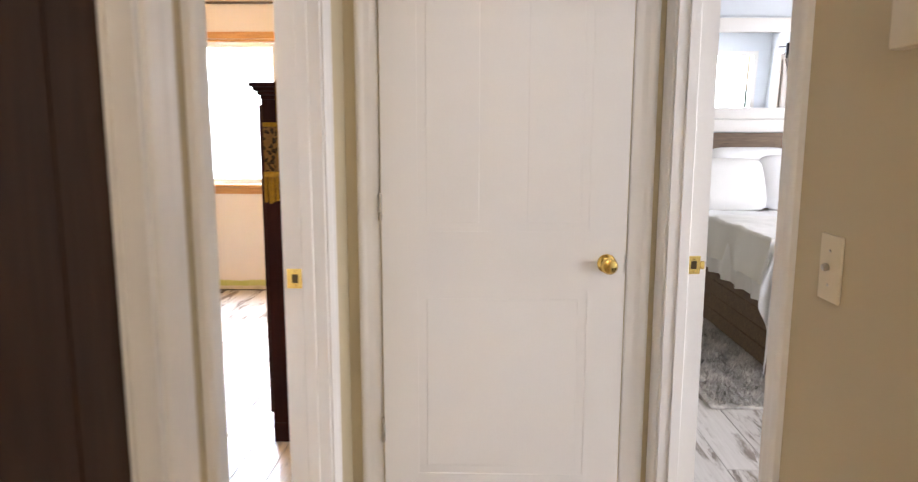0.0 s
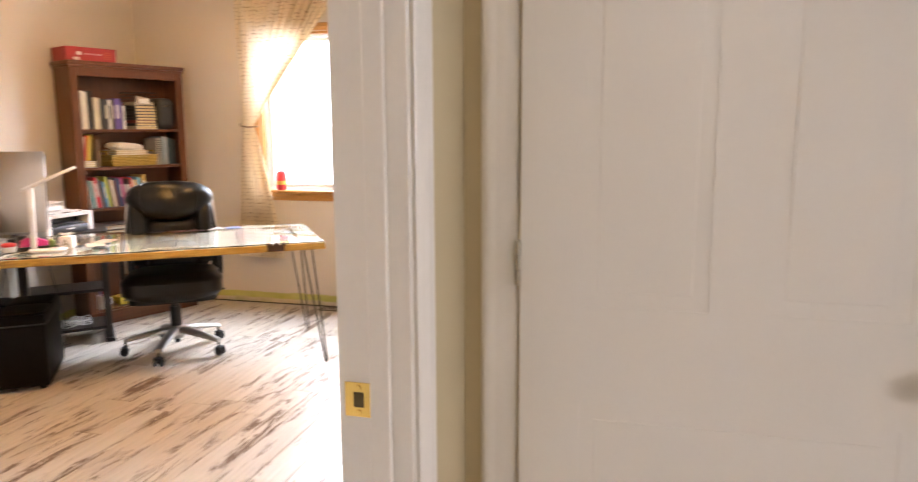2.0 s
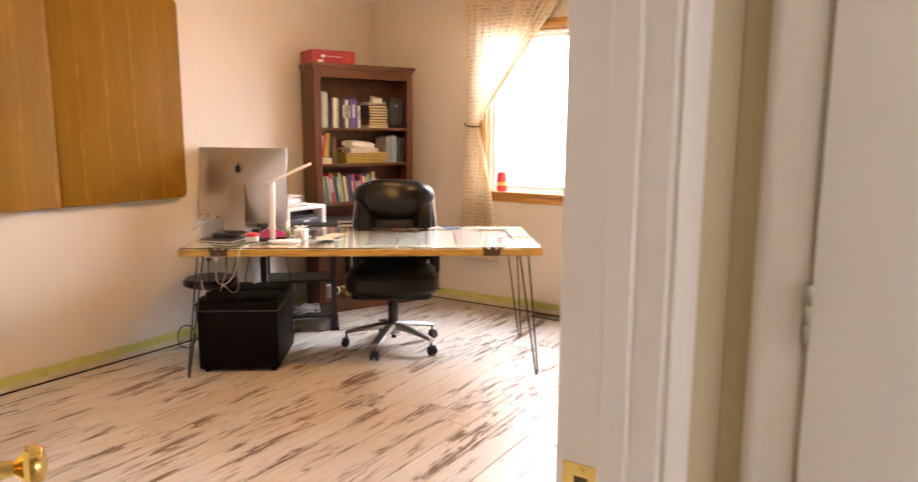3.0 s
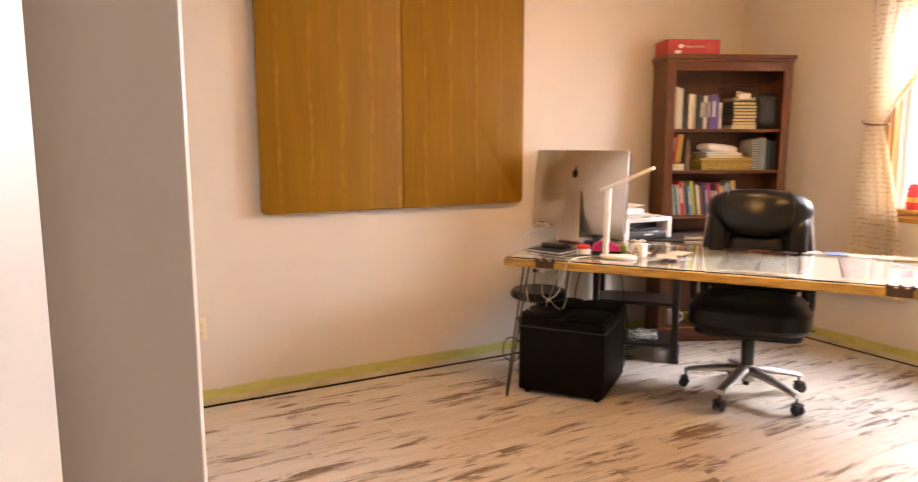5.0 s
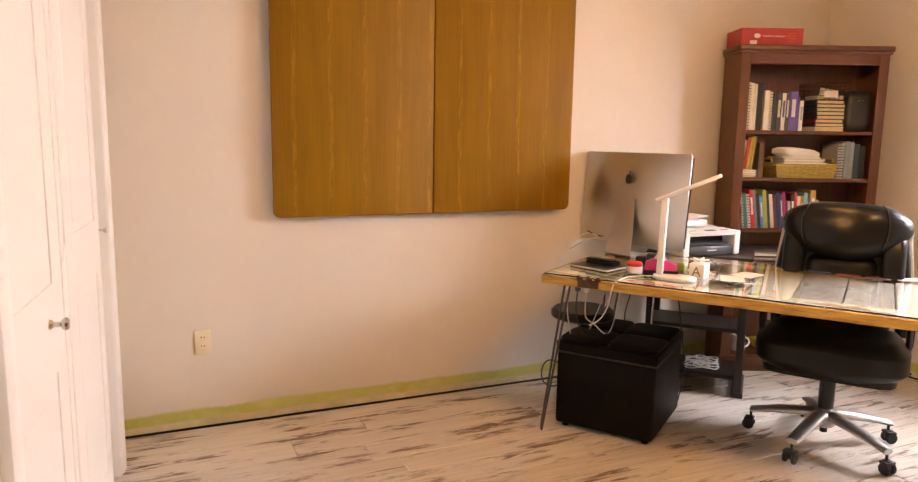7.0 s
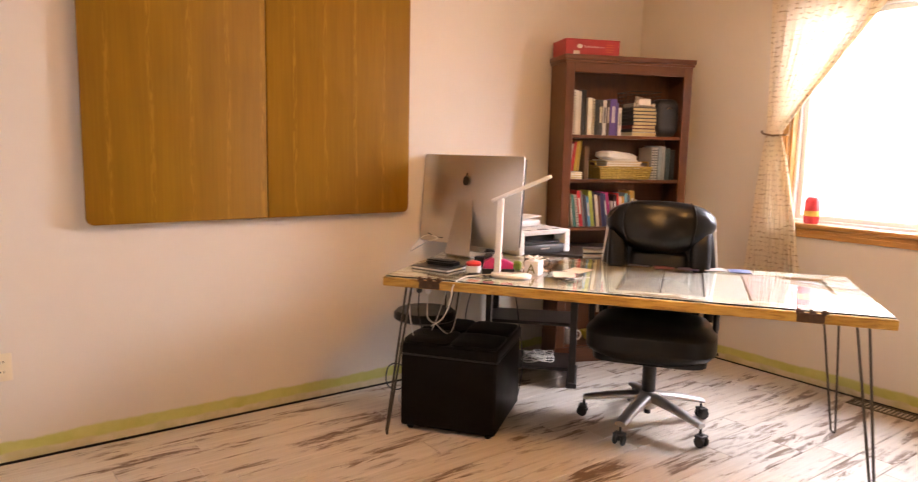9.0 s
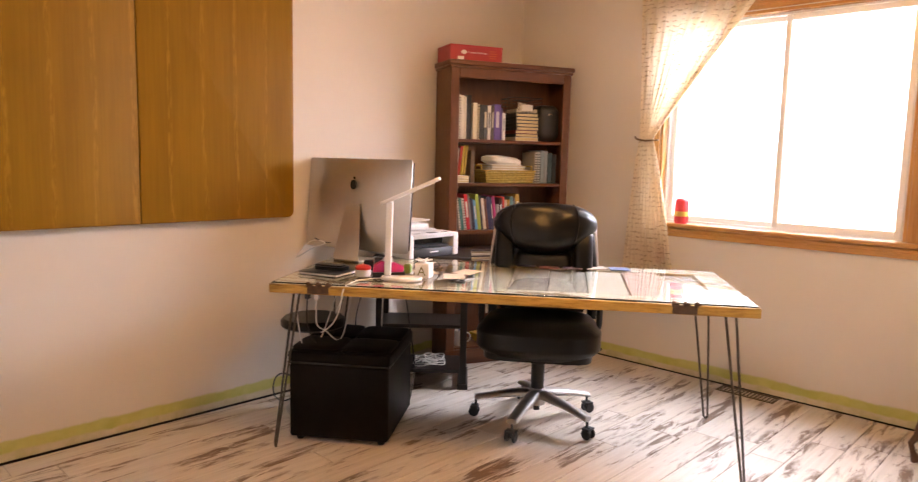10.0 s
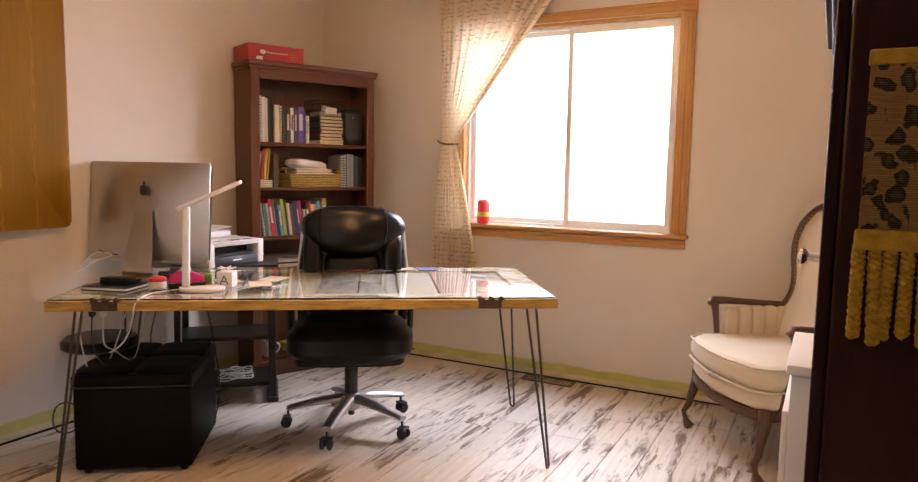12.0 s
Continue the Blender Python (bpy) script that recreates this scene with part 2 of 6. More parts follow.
def prism(bm, outline, z0, z1, bevel=0.0, m=None, seg=2):
    """A solid from a flat outline (x, y), counterclockwise, between z0 and z1."""
    t = bmesh.new()
    lo = [t.verts.new((x, y, z0)) for x, y in outline]
    hi = [t.verts.new((x, y, z1)) for x, y in outline]
    t.faces.new(list(reversed(lo)))
    t.faces.new(hi)
    n = len(outline)
    for i in range(n):
        t.faces.new((lo[i], lo[(i + 1) % n], hi[(i + 1) % n], hi[i]))
    if bevel:
        rim = [e for e in t.edges if abs(e.verts[0].co.z - e.verts[1].co.z) < 1e-6]
        bmesh.ops.bevel(t, geom=rim, offset=bevel, segments=seg, profile=0.5, affect="EDGES")
    return add(bm, t, m)


def rounded(w, d, r, n=5):
    """Outline of a rounded rectangle about the origin."""
    out = []
    for cx, cy, a0 in ((w / 2 - r, d / 2 - r, 0), (-w / 2 + r, d / 2 - r, 90), (-w / 2 + r, -d / 2 + r, 180), (w / 2 - r, -d / 2 + r, 270)):
        for k in range(n + 1):
            a = radians(a0 + 90 * k / n)
            out.append((cx + r * math.cos(a), cy + r * math.sin(a)))
    return out


def finish(bm, smooth=None):
    bmesh.ops.recalc_face_normals(bm, faces=bm.faces[:])
    if smooth:
        for f in bm.faces:
            f.smooth = True
        for e in bm.edges:
            e.smooth = len(e.link_faces) == 2 and e.calc_face_angle(0) < radians(smooth)


def part(name, bm, mat, parent=None, label="", smooth=40):
    """Links a bmesh as one mesh object, under parent where one is given."""
    finish(bm, smooth)
    me = bpy.data.meshes.new(name)
    bm.to_mesh(me)
    bm.free()
    me.materials.append(mat)
    ob = new(name, me)
    if parent:
        ob.parent = parent
    if label:
        ob["label"] = label
    return ob


def thing(name, m, label, category, group="", kind=""):
    ob = new(name)
    ob.empty_display_size = 0.1
    ob.matrix_world = m
    return tagged(ob, label, category, group, kind)


def B(*a, **k):
    return box(bmesh.new(), *a, **k)


def setting(name, bm, mat, label, category):
    return tagged(part(name, bm, mat), label, category, kind="structure")


# ---- plan ----
W, N, S = -3.80, 5.85, 1.62          # office west and north wall, closet front
HALL_L, HALL_R, END = -0.03, 1.02, 2.135
CEIL = 2.50
T = 0.12

# office shell
setting("wall_west", B(W - T, W, 0.7, N + T, 0.005, CEIL), M_WALL, "beige painted wall with bare primer strip along the floor", "wall")
bm = bmesh.new()
WX0, WX1, WZ0, WZ1 = -2.665, -1.30, 0.945, 2.170
box(bm, W, WX0, N, N + T, 0.005, CEIL)
box(bm, WX1, HALL_L - T, N, N + T, 0.005, CEIL)
box(bm, WX0, WX1, N, N + T, 0.005, WZ0)
box(bm, WX0, WX1, N, N + T, WZ1, CEIL)
setting("wall_north", bm, M_WALL, "beige painted wall around the window, primer along the floor", "wall")
D0, D1, DH = 0.95, 1.80, 2.05      # office doorway in the hall's wall
B0, B1 = 1.225, 2.055                # bedroom doorway
bm = bmesh.new()
box(bm, HALL_L - T, HALL_L, D1, N + T, -0.05, CEIL)
box(bm, HALL_L - T, HALL_L, 0.74, D0, -0.05, CEIL)
box(bm, HALL_L - T, HALL_L, D0, D1, DH, CEIL)
box(bm, HALL_L - T, HALL_L, -2.2, -0.06, -0.05, CEIL)
box(bm, HALL_L - T, HALL_L, -0.06, 0.74, DH, CEIL)
setting("wall_east", bm, M_HALL, "tan painted wall between hall and office", "wall")
setting("wall_alcove_south", B(-1.28, HALL_L - T, 0.78, 0.90, -0.05, CEIL), M_WALL_SHADED, "beige wall behind the open office door", "wall")
CX = -1.268
bm = bmesh.new()
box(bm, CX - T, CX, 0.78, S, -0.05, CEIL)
setting("wall_closet_side", bm, M_WALL_SHADED, "beige closet side wall with its shade put into the paint", "wall")
CO0, CO1 = -3.43, -1.425             # closet opening
bm = bmesh.new()
box(bm, CO1, CX - T, S - T, S, -0.05, CEIL)
box(bm, W, CO0, S - T, S, -0.05, CEIL)
box(bm, CO0, CO1, S - T, S, 2.06, CEIL)
setting("wall_closet_front", bm, M_WALL, "beige wall round the closet opening", "wall")
setting("wall_closet_back", B(W, CX - T, 0.70, 0.82, -0.05, CEIL), M_WALL_SHADED, "plain closet back wall", "wall")
# hall and bedroom shell
bm = bmesh.new()
box(bm, HALL_L, 0.085, END, END + T, -0.05, CEIL)
box(bm, 0.905, HALL_R, END, END + T, -0.05, CEIL)
box(bm, 0.085, 0.905, END, END + T, 2.05, CEIL)
setting("wall_hall_end", bm, M_HALL, "tan painted wall around the closet door", "wall")
bm = bmesh.new()
box(bm, HALL_R, HALL_R + T, -2.2, B0, -0.05, CEIL)
box(bm, HALL_R, HALL_R + T, B1, END + T, -0.05, CEIL)
box(bm, HALL_R, HALL_R + T, B0, B1, DH, CEIL)
setting("wall_hall_right", bm, M_HALL, "tan painted hall wall with light switch", "wall")
setting("wall_hall_back", B(HALL_L - T, HALL_R + T, -2.32, -2.2, -0.05, CEIL), M_HALL, "tan painted wall closing the hall", "wall")
setting("wall_hall_closet", B(HALL_L, HALL_R + T, END + 0.6, END + 0.7, -0.05, CEIL), M_BED_WALL, "plain back wall of the hall closet", "wall")
BN, BE = 5.85, 5.60
setting("wall_bedroom_north", B(HALL_L, BE + T, BN, BN + T, -0.05, CEIL), M_BED_WALL, "pale blue-grey bedroom wall behind the bed", "wall")
bm = bmesh.new()
box(bm, BE, BE + T, -1.2, 0.62, -0.05, CEIL)
box(bm, BE, BE + T, 2.62, BN, -0.05, CEIL)
box(bm, BE, BE + T, 0.62, 2.62, -0.05, 0.95)
box(bm, BE, BE + T, 0.62, 2.62, 2.10, CEIL)
setting("wall_bedroom_east", bm, M_BED_WALL, "pale blue-grey bedroom wall with window opening", "wall")
# opening left in the south wall for the added fill lamp
bm = B(HALL_R + T, 3.80, -1.32, -1.2, -0.05, CEIL)
box(bm, 5.30, BE + T, -1.32, -1.2, -0.05, CEIL)
box(bm, 3.80, 5.30, -1.32, -1.2, -0.05, 0.95)
box(bm, 3.80, 5.30, -1.32, -1.2, 2.10, CEIL)
setting("wall_bedroom_south", bm, M_BED_WALL, "pale blue-grey bedroom wall", "wall")
setting("ceiling_office", B(W - T, HALL_L, 0.7, N + T, CEIL, CEIL + 0.1), M_CEIL, "white painted ceiling", "ceiling")
setting("ceiling_hall", B(HALL_L, HALL_R + T, -2.32, END + 0.7, CEIL, CEIL + 0.1), M_CEIL, "white painted hall ceiling", "ceiling")
bm = B(HALL_R + T, BE + T, -1.32, END + 0.7, CEIL, CEIL + 0.1)
box(bm, HALL_L, BE + T, END + 0.7, BN + T, CEIL, CEIL + 0.1)
setting("ceiling_bedroom", bm, M_CEIL, "white painted bedroom ceiling", "ceiling")
# underlay and wall-foot strip coloured near-black to hold the gap's shade
M_SUB = varied("dark_gap_underlay", (0.03, 0.025, 0.02), 0.9)
bm = B(W - T, W - 0.014, 0.7, N + T, -0.05, 0.0048)
box(bm, W - 0.014, HALL_L - T, N + 0.014, N + T, -0.05, 0.0048)
setting("trim_gap_shade", bm, M_SUB, "setback strip coloured dark as the shaded gap under the drywall", "trim")
FLOOR = setting("floor", B(W - T, BE + T, -2.32, N + T, -0.12, -0.012), M_SUB, "whitewashed distressed plank floor", "floor")


# ---- doors, casings, window ----
def casing(name, bm, label):
    return setting(name, bm, M_WHITE, label, "trim")


def moulding(bm, lo, hi, z0, z1, face, out, axis, flip=False):
    """A moulded upright casing from lo to hi along axis, with a soft ogee profile standing out of the wall face."""
    prof = ((0.0, 0.0), (0.0, 0.012), (0.05, 0.016), (0.14, 0.018), (0.28, 0.018), (0.36, 0.0155), (0.44, 0.0145), (0.60, 0.0150), (0.74, 0.0135), (0.86, 0.0105), (0.96, 0.0095), (1.0, 0.007), (1.0, 0.0))
    t = bmesh.new()
    rings = []
    for z in (z0, z1):
        ring = []
        for u, d in prof:
            q = lo + (hi - lo) * ((1 - u) if flip else u)
            f = face + out * d
            ring.append(t.verts.new((f, q, z) if axis == "y" else (q, f, z)))
        rings.append(ring)
    n = len(prof)
    for k in range(n):
        t.faces.new((rings[0][k], rings[0][(k + 1) % n], rings[1][(k + 1) % n], rings[1][k]))
    t.faces.new(rings[0])
    t.faces.new(rings[1])
    add(bm, t)


def doorway_y(name, y0, y1, x_face, out, x_back, label):
    """Casing on the hall face and jamb lining of a doorway in a wall along y."""
    bm = bmesh.new()
    moulding(bm, y0 - 0.075, y0 - 0.004, 0, DH + 0.075, x_face, out, "y")
    moulding(bm, y1 + 0.004, y1 + 0.075, 0, DH + 0.075, x_face, out, "y", True)
    f0, f1 = sorted((x_face, x_face + out * 0.018))
    box(bm, f0, f1, y0 - 0.004, y1 + 0.004, DH + 0.004, DH + 0.075, 0.003, 1)
    casing("trim_" + name, bm, label + " casing, white painted")
    a, b = sorted((x_face + out * 0.002, x_back - out * 0.002))
    bm = B(a, b, y0, y0 + 0.018, 0, DH)
    box(bm, a, b, y1 - 0.018, y1, 0, DH)
    box(bm, a, b, y0 + 0.018, y1 - 0.018, DH - 0.018, DH)
    mid = (a + b) / 2 + out * 0.012
    for p, q in ((y0 + 0.018, y0 + 0.030), (y1 - 0.030, y1 - 0.018)):
        box(bm, mid - 0.017, mid + 0.017, p, q, 0, DH - 0.018, 0.002, 1)
    casing("jamb_" + name, bm, label + " jamb, white painted")


doorway_y("office_door", D0, D1, HALL_L, 1, HALL_L - T, "moulded office doorway")
doorway_y("bedroom_door", B0, B1, HALL_R, -1, HALL_R + T, "moulded bedroom doorway")
doorway_y("dark_door", -0.06, 0.74, HALL_L, 1, HALL_L - T, "moulded hall doorway")
# closet casing on the hall's end wall
bm = bmesh.new()
moulding(bm, 0.008, 0.081, 0, 2.12, END, -1, "x")
moulding(bm, 0.909, 0.985, 0, 2.12, END, -1, "x", True)
box(bm, 0.081, 0.909, END - 0.018, END, 2.054, 2.12, 0.003, 1)
casing("trim_closet_door", bm, "moulded closet door casing, white painted")


def panelled(bm, w, h, t, panels, m, rise=0.004):
    """A door leaf in the plane x, z with moulded panels sunk into both faces."""
    xs = sorted({0, w} | {v for p in panels for v in (p[0], p[1])})
    zs = sorted({0, h} | {v for p in panels for v in (p[2], p[3])})
    for x0, x1 in zip(xs, xs[1:]):
        for z0, z1 in zip(zs, zs[1:]):
            inside = any(p[0] <= x0 and x1 <= p[1] and p[2] <= z0 and z1 <= p[3] for p in panels)
            if not inside:
                box(bm, x0, x1, -t / 2, t / 2, z0, z1, m=m)
    made = []
    for x0, x1, z0, z1 in panels:
        b = B(x0, x1, -t / 2 + 0.0022, t / 2 - 0.0022, z0, z1, m=m)
        box(b, x0 + 0.030, x1 - 0.030, -t / 2 + 0.0009, t / 2 - 0.0009, z0 + 0.030, z1 - 0.030, 0.0012, 1, m=m)
        made.append(b)
    return made


def leaf(parent, name, w, h, t, panels, mat, m=Matrix()):
    """A door leaf with its panels as parts."""
    bm = bmesh.new()
    made = panelled(bm, w, h, t, panels, m)
    ob = part(name, bm, mat, parent, smooth=30)
    for b in made:
        part("panel", b, mat, ob, smooth=30)
    return ob


def knob_body(m):
    return lathe(bmesh.new(), [(0.0, 0.0), (0.032, 0.0), (0.032, 0.004), (0.027, 0.009), (0.012, 0.012), (0.010, 0.030), (0.016, 0.036), (0.026, 0.044), (0.0275, 0.055), (0.022, 0.064), (0.012, 0.067), (0.0, 0.0675)], 24, m)


M_HINGE = varied("worn_hinge_steel", (0.42, 0.38, 0.30), 0.42, 0.6, 0.15, 20, 150, 0.1)


def hinge(parent, m):
    bm = bmesh.new()
    for k in range(3):
        lathe(bm, [(0.0055, 0.001 + k * 0.030), (0.0062, 0.002 + k * 0.030), (0.0062, 0.029 + k * 0.030), (0.0055, 0.030 + k * 0.030)], 10, m)
    part("hinge", bm, M_HINGE, parent, "painted-over steel hinge")


# brass darkened in colour for the shade inside the strike hole
M_LATCH = varied("shaded_brass_hole", (0.10, 0.07, 0.03), 0.5, 0.7)


def strike(name, m):
    """Brass strike plate with its hole and two screws; its face looks along local -y."""
    t = thing(name, m, "polished brass strike plate screwed to the jamb", "strike plate")
    bm = bmesh.new()
    for a in ((-0.024, -0.009, -0.029, 0.029), (0.009, 0.020, -0.029, 0.029), (-0.009, 0.009, 0.013, 0.029), (-0.009, 0.009, -0.029, -0.013)):
        box(bm, a[0], a[1], -0.002, 0.0, a[2], a[3])
    box(bm, 0.020, 0.034, -0.0045, 0.0, -0.013, 0.013, 0.002, 1)
    part("plate", bm, M_BRASS, t)
    part("latch_hole", B(-0.0088, 0.0088, -0.0012, -0.0002, -0.0128, 0.0128), M_LATCH, t, "dark latch hole")
    for z in (-0.021, 0.021):
        part("screw", lathe(bmesh.new(), [(0.0, 0), (0.0045, 0), (0.0038, 0.0016), (0.0, 0.002)], 12, pose(0, -0.002, z, 90)), M_BRASS, t)
    return t


M_BLACK = varied("black_plastic", (0.012, 0.012, 0.013), 0.42, amount=0.2)
closet_door = thing("door_closet", pose(0.088, END - 0.002, 0.008), "white painted panelled closet door, closed, with brass knob", "door", kind="structure")
CW = 0.814
leaf(closet_door, "leaf", CW, 2.035, 0.034, [(0.12, 0.355, 1.06, 1.92), (0.455, 0.69, 1.06, 1.92), (0.12, 0.69, 0.20, 0.86)], M_DOORWHITE)
part("knob", knob_body(pose(0.752, -0.017, 0.955, 90)), M_BRASS, closet_door, "polished brass door knob")
part("latch_plate", B(0.809, 0.816, -0.018, 0.010, 0.925, 0.985, 0.001, 1), M_NICKEL, closet_door, "steel latch plate")
for z in (0.315, 1.095, 1.80):
    hinge(closet_door, pose(-0.004, -0.019, z))

DA = 146.5
office_door = thing("door_office", pose(HALL_L - T - 0.006, D0 + 0.02, 0.008, 0, 0, DA), "white painted panelled office door, standing open", "door", kind="structure")
leaf(office_door, "leaf", 0.84, 2.03, 0.034, [(0.12, 0.37, 1.06, 1.92), (0.47, 0.72, 1.06, 1.92), (0.12, 0.72, 0.20, 0.86)], M_DOORWHITE)
part("knob", knob_body(pose(0.775, -0.017, 0.955, 90)), M_BRASS, office_door, "polished brass door knob")
part("knob", knob_body(pose(0.775, 0.017, 0.955, -90)), M_BRASS, office_door, "polished brass door knob")
dark_door = thing("door_hall", pose(HALL_L - 0.055, -0.04, 0.008, 0, 0, 90), "dark brown stained wooden hall door, closed", "door", kind="structure")
leaf(dark_door, "leaf", 0.762, 2.03, 0.036, [(0.12, 0.33, 0.2, 1.9), (0.43, 0.64, 0.2, 1.9)], M_DARKDOOR)
strike("strike_plate", pose(-0.118, D1 - 0.0185, 0.975, 0, 0, 180) @ pose(0, 0, 0, 0, 0, 180))
strike("strike_plate", pose(1.103, B1 - 0.0185, 0.975, 0, 0, 0))

# office closet: casing and bifold doors
bm = bmesh.new()
moulding(bm, CO1, CO1 + 0.075, 0, 2.13, S, 1, "x", True)
moulding(bm, CO0 - 0.075, CO0, 0, 2.13, S, 1, "x")
box(bm, CO0, CO1, S, S + 0.018, 2.06, 2.13, 0.003, 1)
box(bm, CO1 - 0.018, CO1, S - T, S + 0.004, 0, 2.06)
box(bm, CO0, CO0 + 0.018, S - T, S + 0.004, 0, 2.06)
casing("trim_closet", bm, "moulded office closet casing, white painted")
bifold = thing("door_bifold", pose(0, 0, 0), "white bifold closet doors, nearly closed, with nickel knob", "closet door", kind="structure")
lw = (CO1 - CO0 - 0.044) / 4
for k in range(4):
    tilt = 5 if k % 2 else -5
    x0 = CO1 - 0.022 - lw * (k + 1)
    m = pose(x0 + lw / 2, S - 0.030 , 0.015, 0, 0, tilt)
    o = leaf(bifold, "door_panel", lw - 0.006, 2.02, 0.03, [(0.075, lw - 0.081, 1.08, 1.93), (0.075, lw - 0.081, 0.16, 0.92)], M_DOORWHITE, Matrix.Translation((-lw / 2 + 0.003, 0, 0)))
    o.matrix_basis = m
    if k in (0, 3):
        kb = lathe(bmesh.new(), [(0.0, 0.0), (0.009, 0.0), (0.008, 0.003), (0.0045, 0.006), (0.0045, 0.016), (0.010, 0.021), (0.0115, 0.025), (0.009, 0.029), (0.0, 0.030)], 16, pose(-0.13 if k == 0 else 0.05, 0.015, 1.015, -90))
        part("knob", kb, M_NICKEL, o, "small satin nickel knob")

# window
window = thing("window_1", pose(0, 0, 0), "sliding window in honey pine trim, blown-out daylight outside", "window", kind="structure")
for nm, a in (("trim_top", (WX0 - 0.075, WX1 + 0.075, N - 0.018, N, WZ1 + 0.004, WZ1 + 0.062)), ("apron", (WX0 - 0.075, WX1 + 0.070, N - 0.016, N, WZ0 - 0.085, WZ0 - 0.028))):
    bm = B(*a, 0.005, 2)
    box(bm, a[0] + 0.004, a[1] - 0.004, a[2] - 0.004, a[2] + 0.004, a[4] + 0.022, a[4] + 0.032, 0.002, 1)
    box(bm, a[0] + 0.004, a[1] - 0.004, a[2] - 0.004, a[2] + 0.004, a[5] - 0.014, a[5] - 0.006, 0.002, 1)
    part(nm, bm, M_PINE, window, "honey pine board")
for x0, x1 in ((WX1 + 0.003, WX1 + 0.072), (WX0 - 0.072, WX0 - 0.003)):
    bm = B(x0, x1, N - 0.018, N, WZ0 - 0.004, WZ1 + 0.003, 0.005, 2)
    box(bm, x0 + 0.020, x0 + 0.030, N - 0.022, N - 0.014, WZ0, WZ1, 0.002, 1)
    box(bm, x0 + 0.048, x0 + 0.054, N - 0.022, N - 0.014, WZ0, WZ1, 0.002, 1)
    part("trim_side", bm, M_PINE_V, window, "honey pine board")
part("sill", B(WX0 - 0.085, WX1 + 0.085, N - 0.045, N + 0.04, WZ0 - 0.026, WZ0 - 0.002, 0.006, 2), M_PINE, window, "honey pine window sill")
bm = B(WX0, WX0 + 0.016, N, N + 0.05, WZ0, WZ1)
box(bm, WX1 - 0.016, WX1, N, N + 0.05, WZ0, WZ1)
box(bm, WX0 + 0.016, WX1 - 0.016, N, N + 0.05, WZ1 - 0.016, WZ1)
part("lining", bm, M_PINE_V, window, "honey pine lining")


def sash(x0, x1, y, b, mat, parent):
    z0, z1 = WZ0 + 0.012, WZ1 - 0.03
    bm = B(x0, x0 + b, y - 0.014, y + 0.014, z0, z1, 0.003, 1)
    box(bm, x1 - b, x1, y - 0.014, y + 0.014, z0, z1, 0.003, 1)
    box(bm, x0 + b, x1 - b, y - 0.014, y + 0.014, z0, z0 + b, 0.003, 1)
    box(bm, x0 + b, x1 - b, y - 0.014, y + 0.014, z1 - b, z1, 0.003, 1)
    f = part("sash", bm, mat, parent, "white vinyl sash")
    g = part("pane", B(x0 + b, x1 - b, y - 0.002, y + 0.002, z0 + b, z1 - b), M_GLASS, f)
    g.visible_shadow = False


bm = B(WX0 + 0.016, WX0 + 0.030, N + 0.05, N + 0.11, WZ0, WZ1)
box(bm, WX1 - 0.030, WX1 - 0.016, N + 0.05, N + 0.11, WZ0, WZ1)
box(bm, WX0 + 0.030, WX1 - 0.030, N + 0.05, N + 0.11, WZ1 - 0.028, WZ1 - 0.016)
box(bm, WX0 + 0.030, WX1 - 0.030, N + 0.042, N + 0.11, WZ0, WZ0 + 0.014)
part("window_frame", bm, M_VINYL, window, "white vinyl window frame")
sash(-1.975, WX1 - 0.032, N + 0.062, 0.032, M_VINYL, window)
sash(WX0 + 0.032, -1.945, N + 0.094, 0.030, M_VINYL, window)
M_SKYGLOW = material("bright_overcast", (1, 1, 1))
_b = M_SKYGLOW.node_tree.nodes["Principled BSDF"]
_b.inputs["Emission Color"].default_value = (0.96, 0.98, 1.0, 1)
_b.inputs["Emission Strength"].default_value = 3.0
setting("backdrop_north", B(-9, 6, 9.0, 9.05, -1.5, 7), M_SKYGLOW, "plain bright overcast sky outside", "backdrop")
setting("backdrop_east", B(8.0, 8.05, -2, 9, -1.5, 7), M_SKYGLOW, "plain bright overcast sky outside", "backdrop")
setting("ground", B(-60, 60, -60, 60, -0.60, -0.55), varied("grass_ground", (0.10, 0.13, 0.05), 0.9), "plain ground outside", "ground")

# switch, thermostat and outlet
M_IVORY = varied("ivory_plastic", (0.72, 0.62, 0.43), 0.4, amount=0.04)
sw = thing("light_switch", pose(HALL_R, 1.012, 1.165, 0, 0, -90), "ivory toggle light switch plate on tan wall", "light switch")
part("plate", B(-0.036, 0.036, -0.006, 0, -0.058, 0.058, 0.003, 2), M_IVORY, sw)
part("toggle", B(-0.005, 0.005, -0.017, -0.006, 0.0, 0.012, 0.002, 1, pose(0, 0, 0, 20)), M_NICKEL, sw)
for z in (-0.03, 0.03):
    part("screw", lathe(bmesh.new(), [(0, 0), (0.003, 0), (0.0025, 0.001), (0, 0.0012)], 10, pose(0, -0.006, z, 90)), M_NICKEL, sw)
th = thing("thermostat", pose(HALL_R, 0.80, 1.565, 0, 0, -90), "white thermostat box with dark display", "thermostat")
part("body", B(-0.06, 0.06, -0.028, 0, -0.055, 0.055, 0.006, 2), M_IVORY, th)
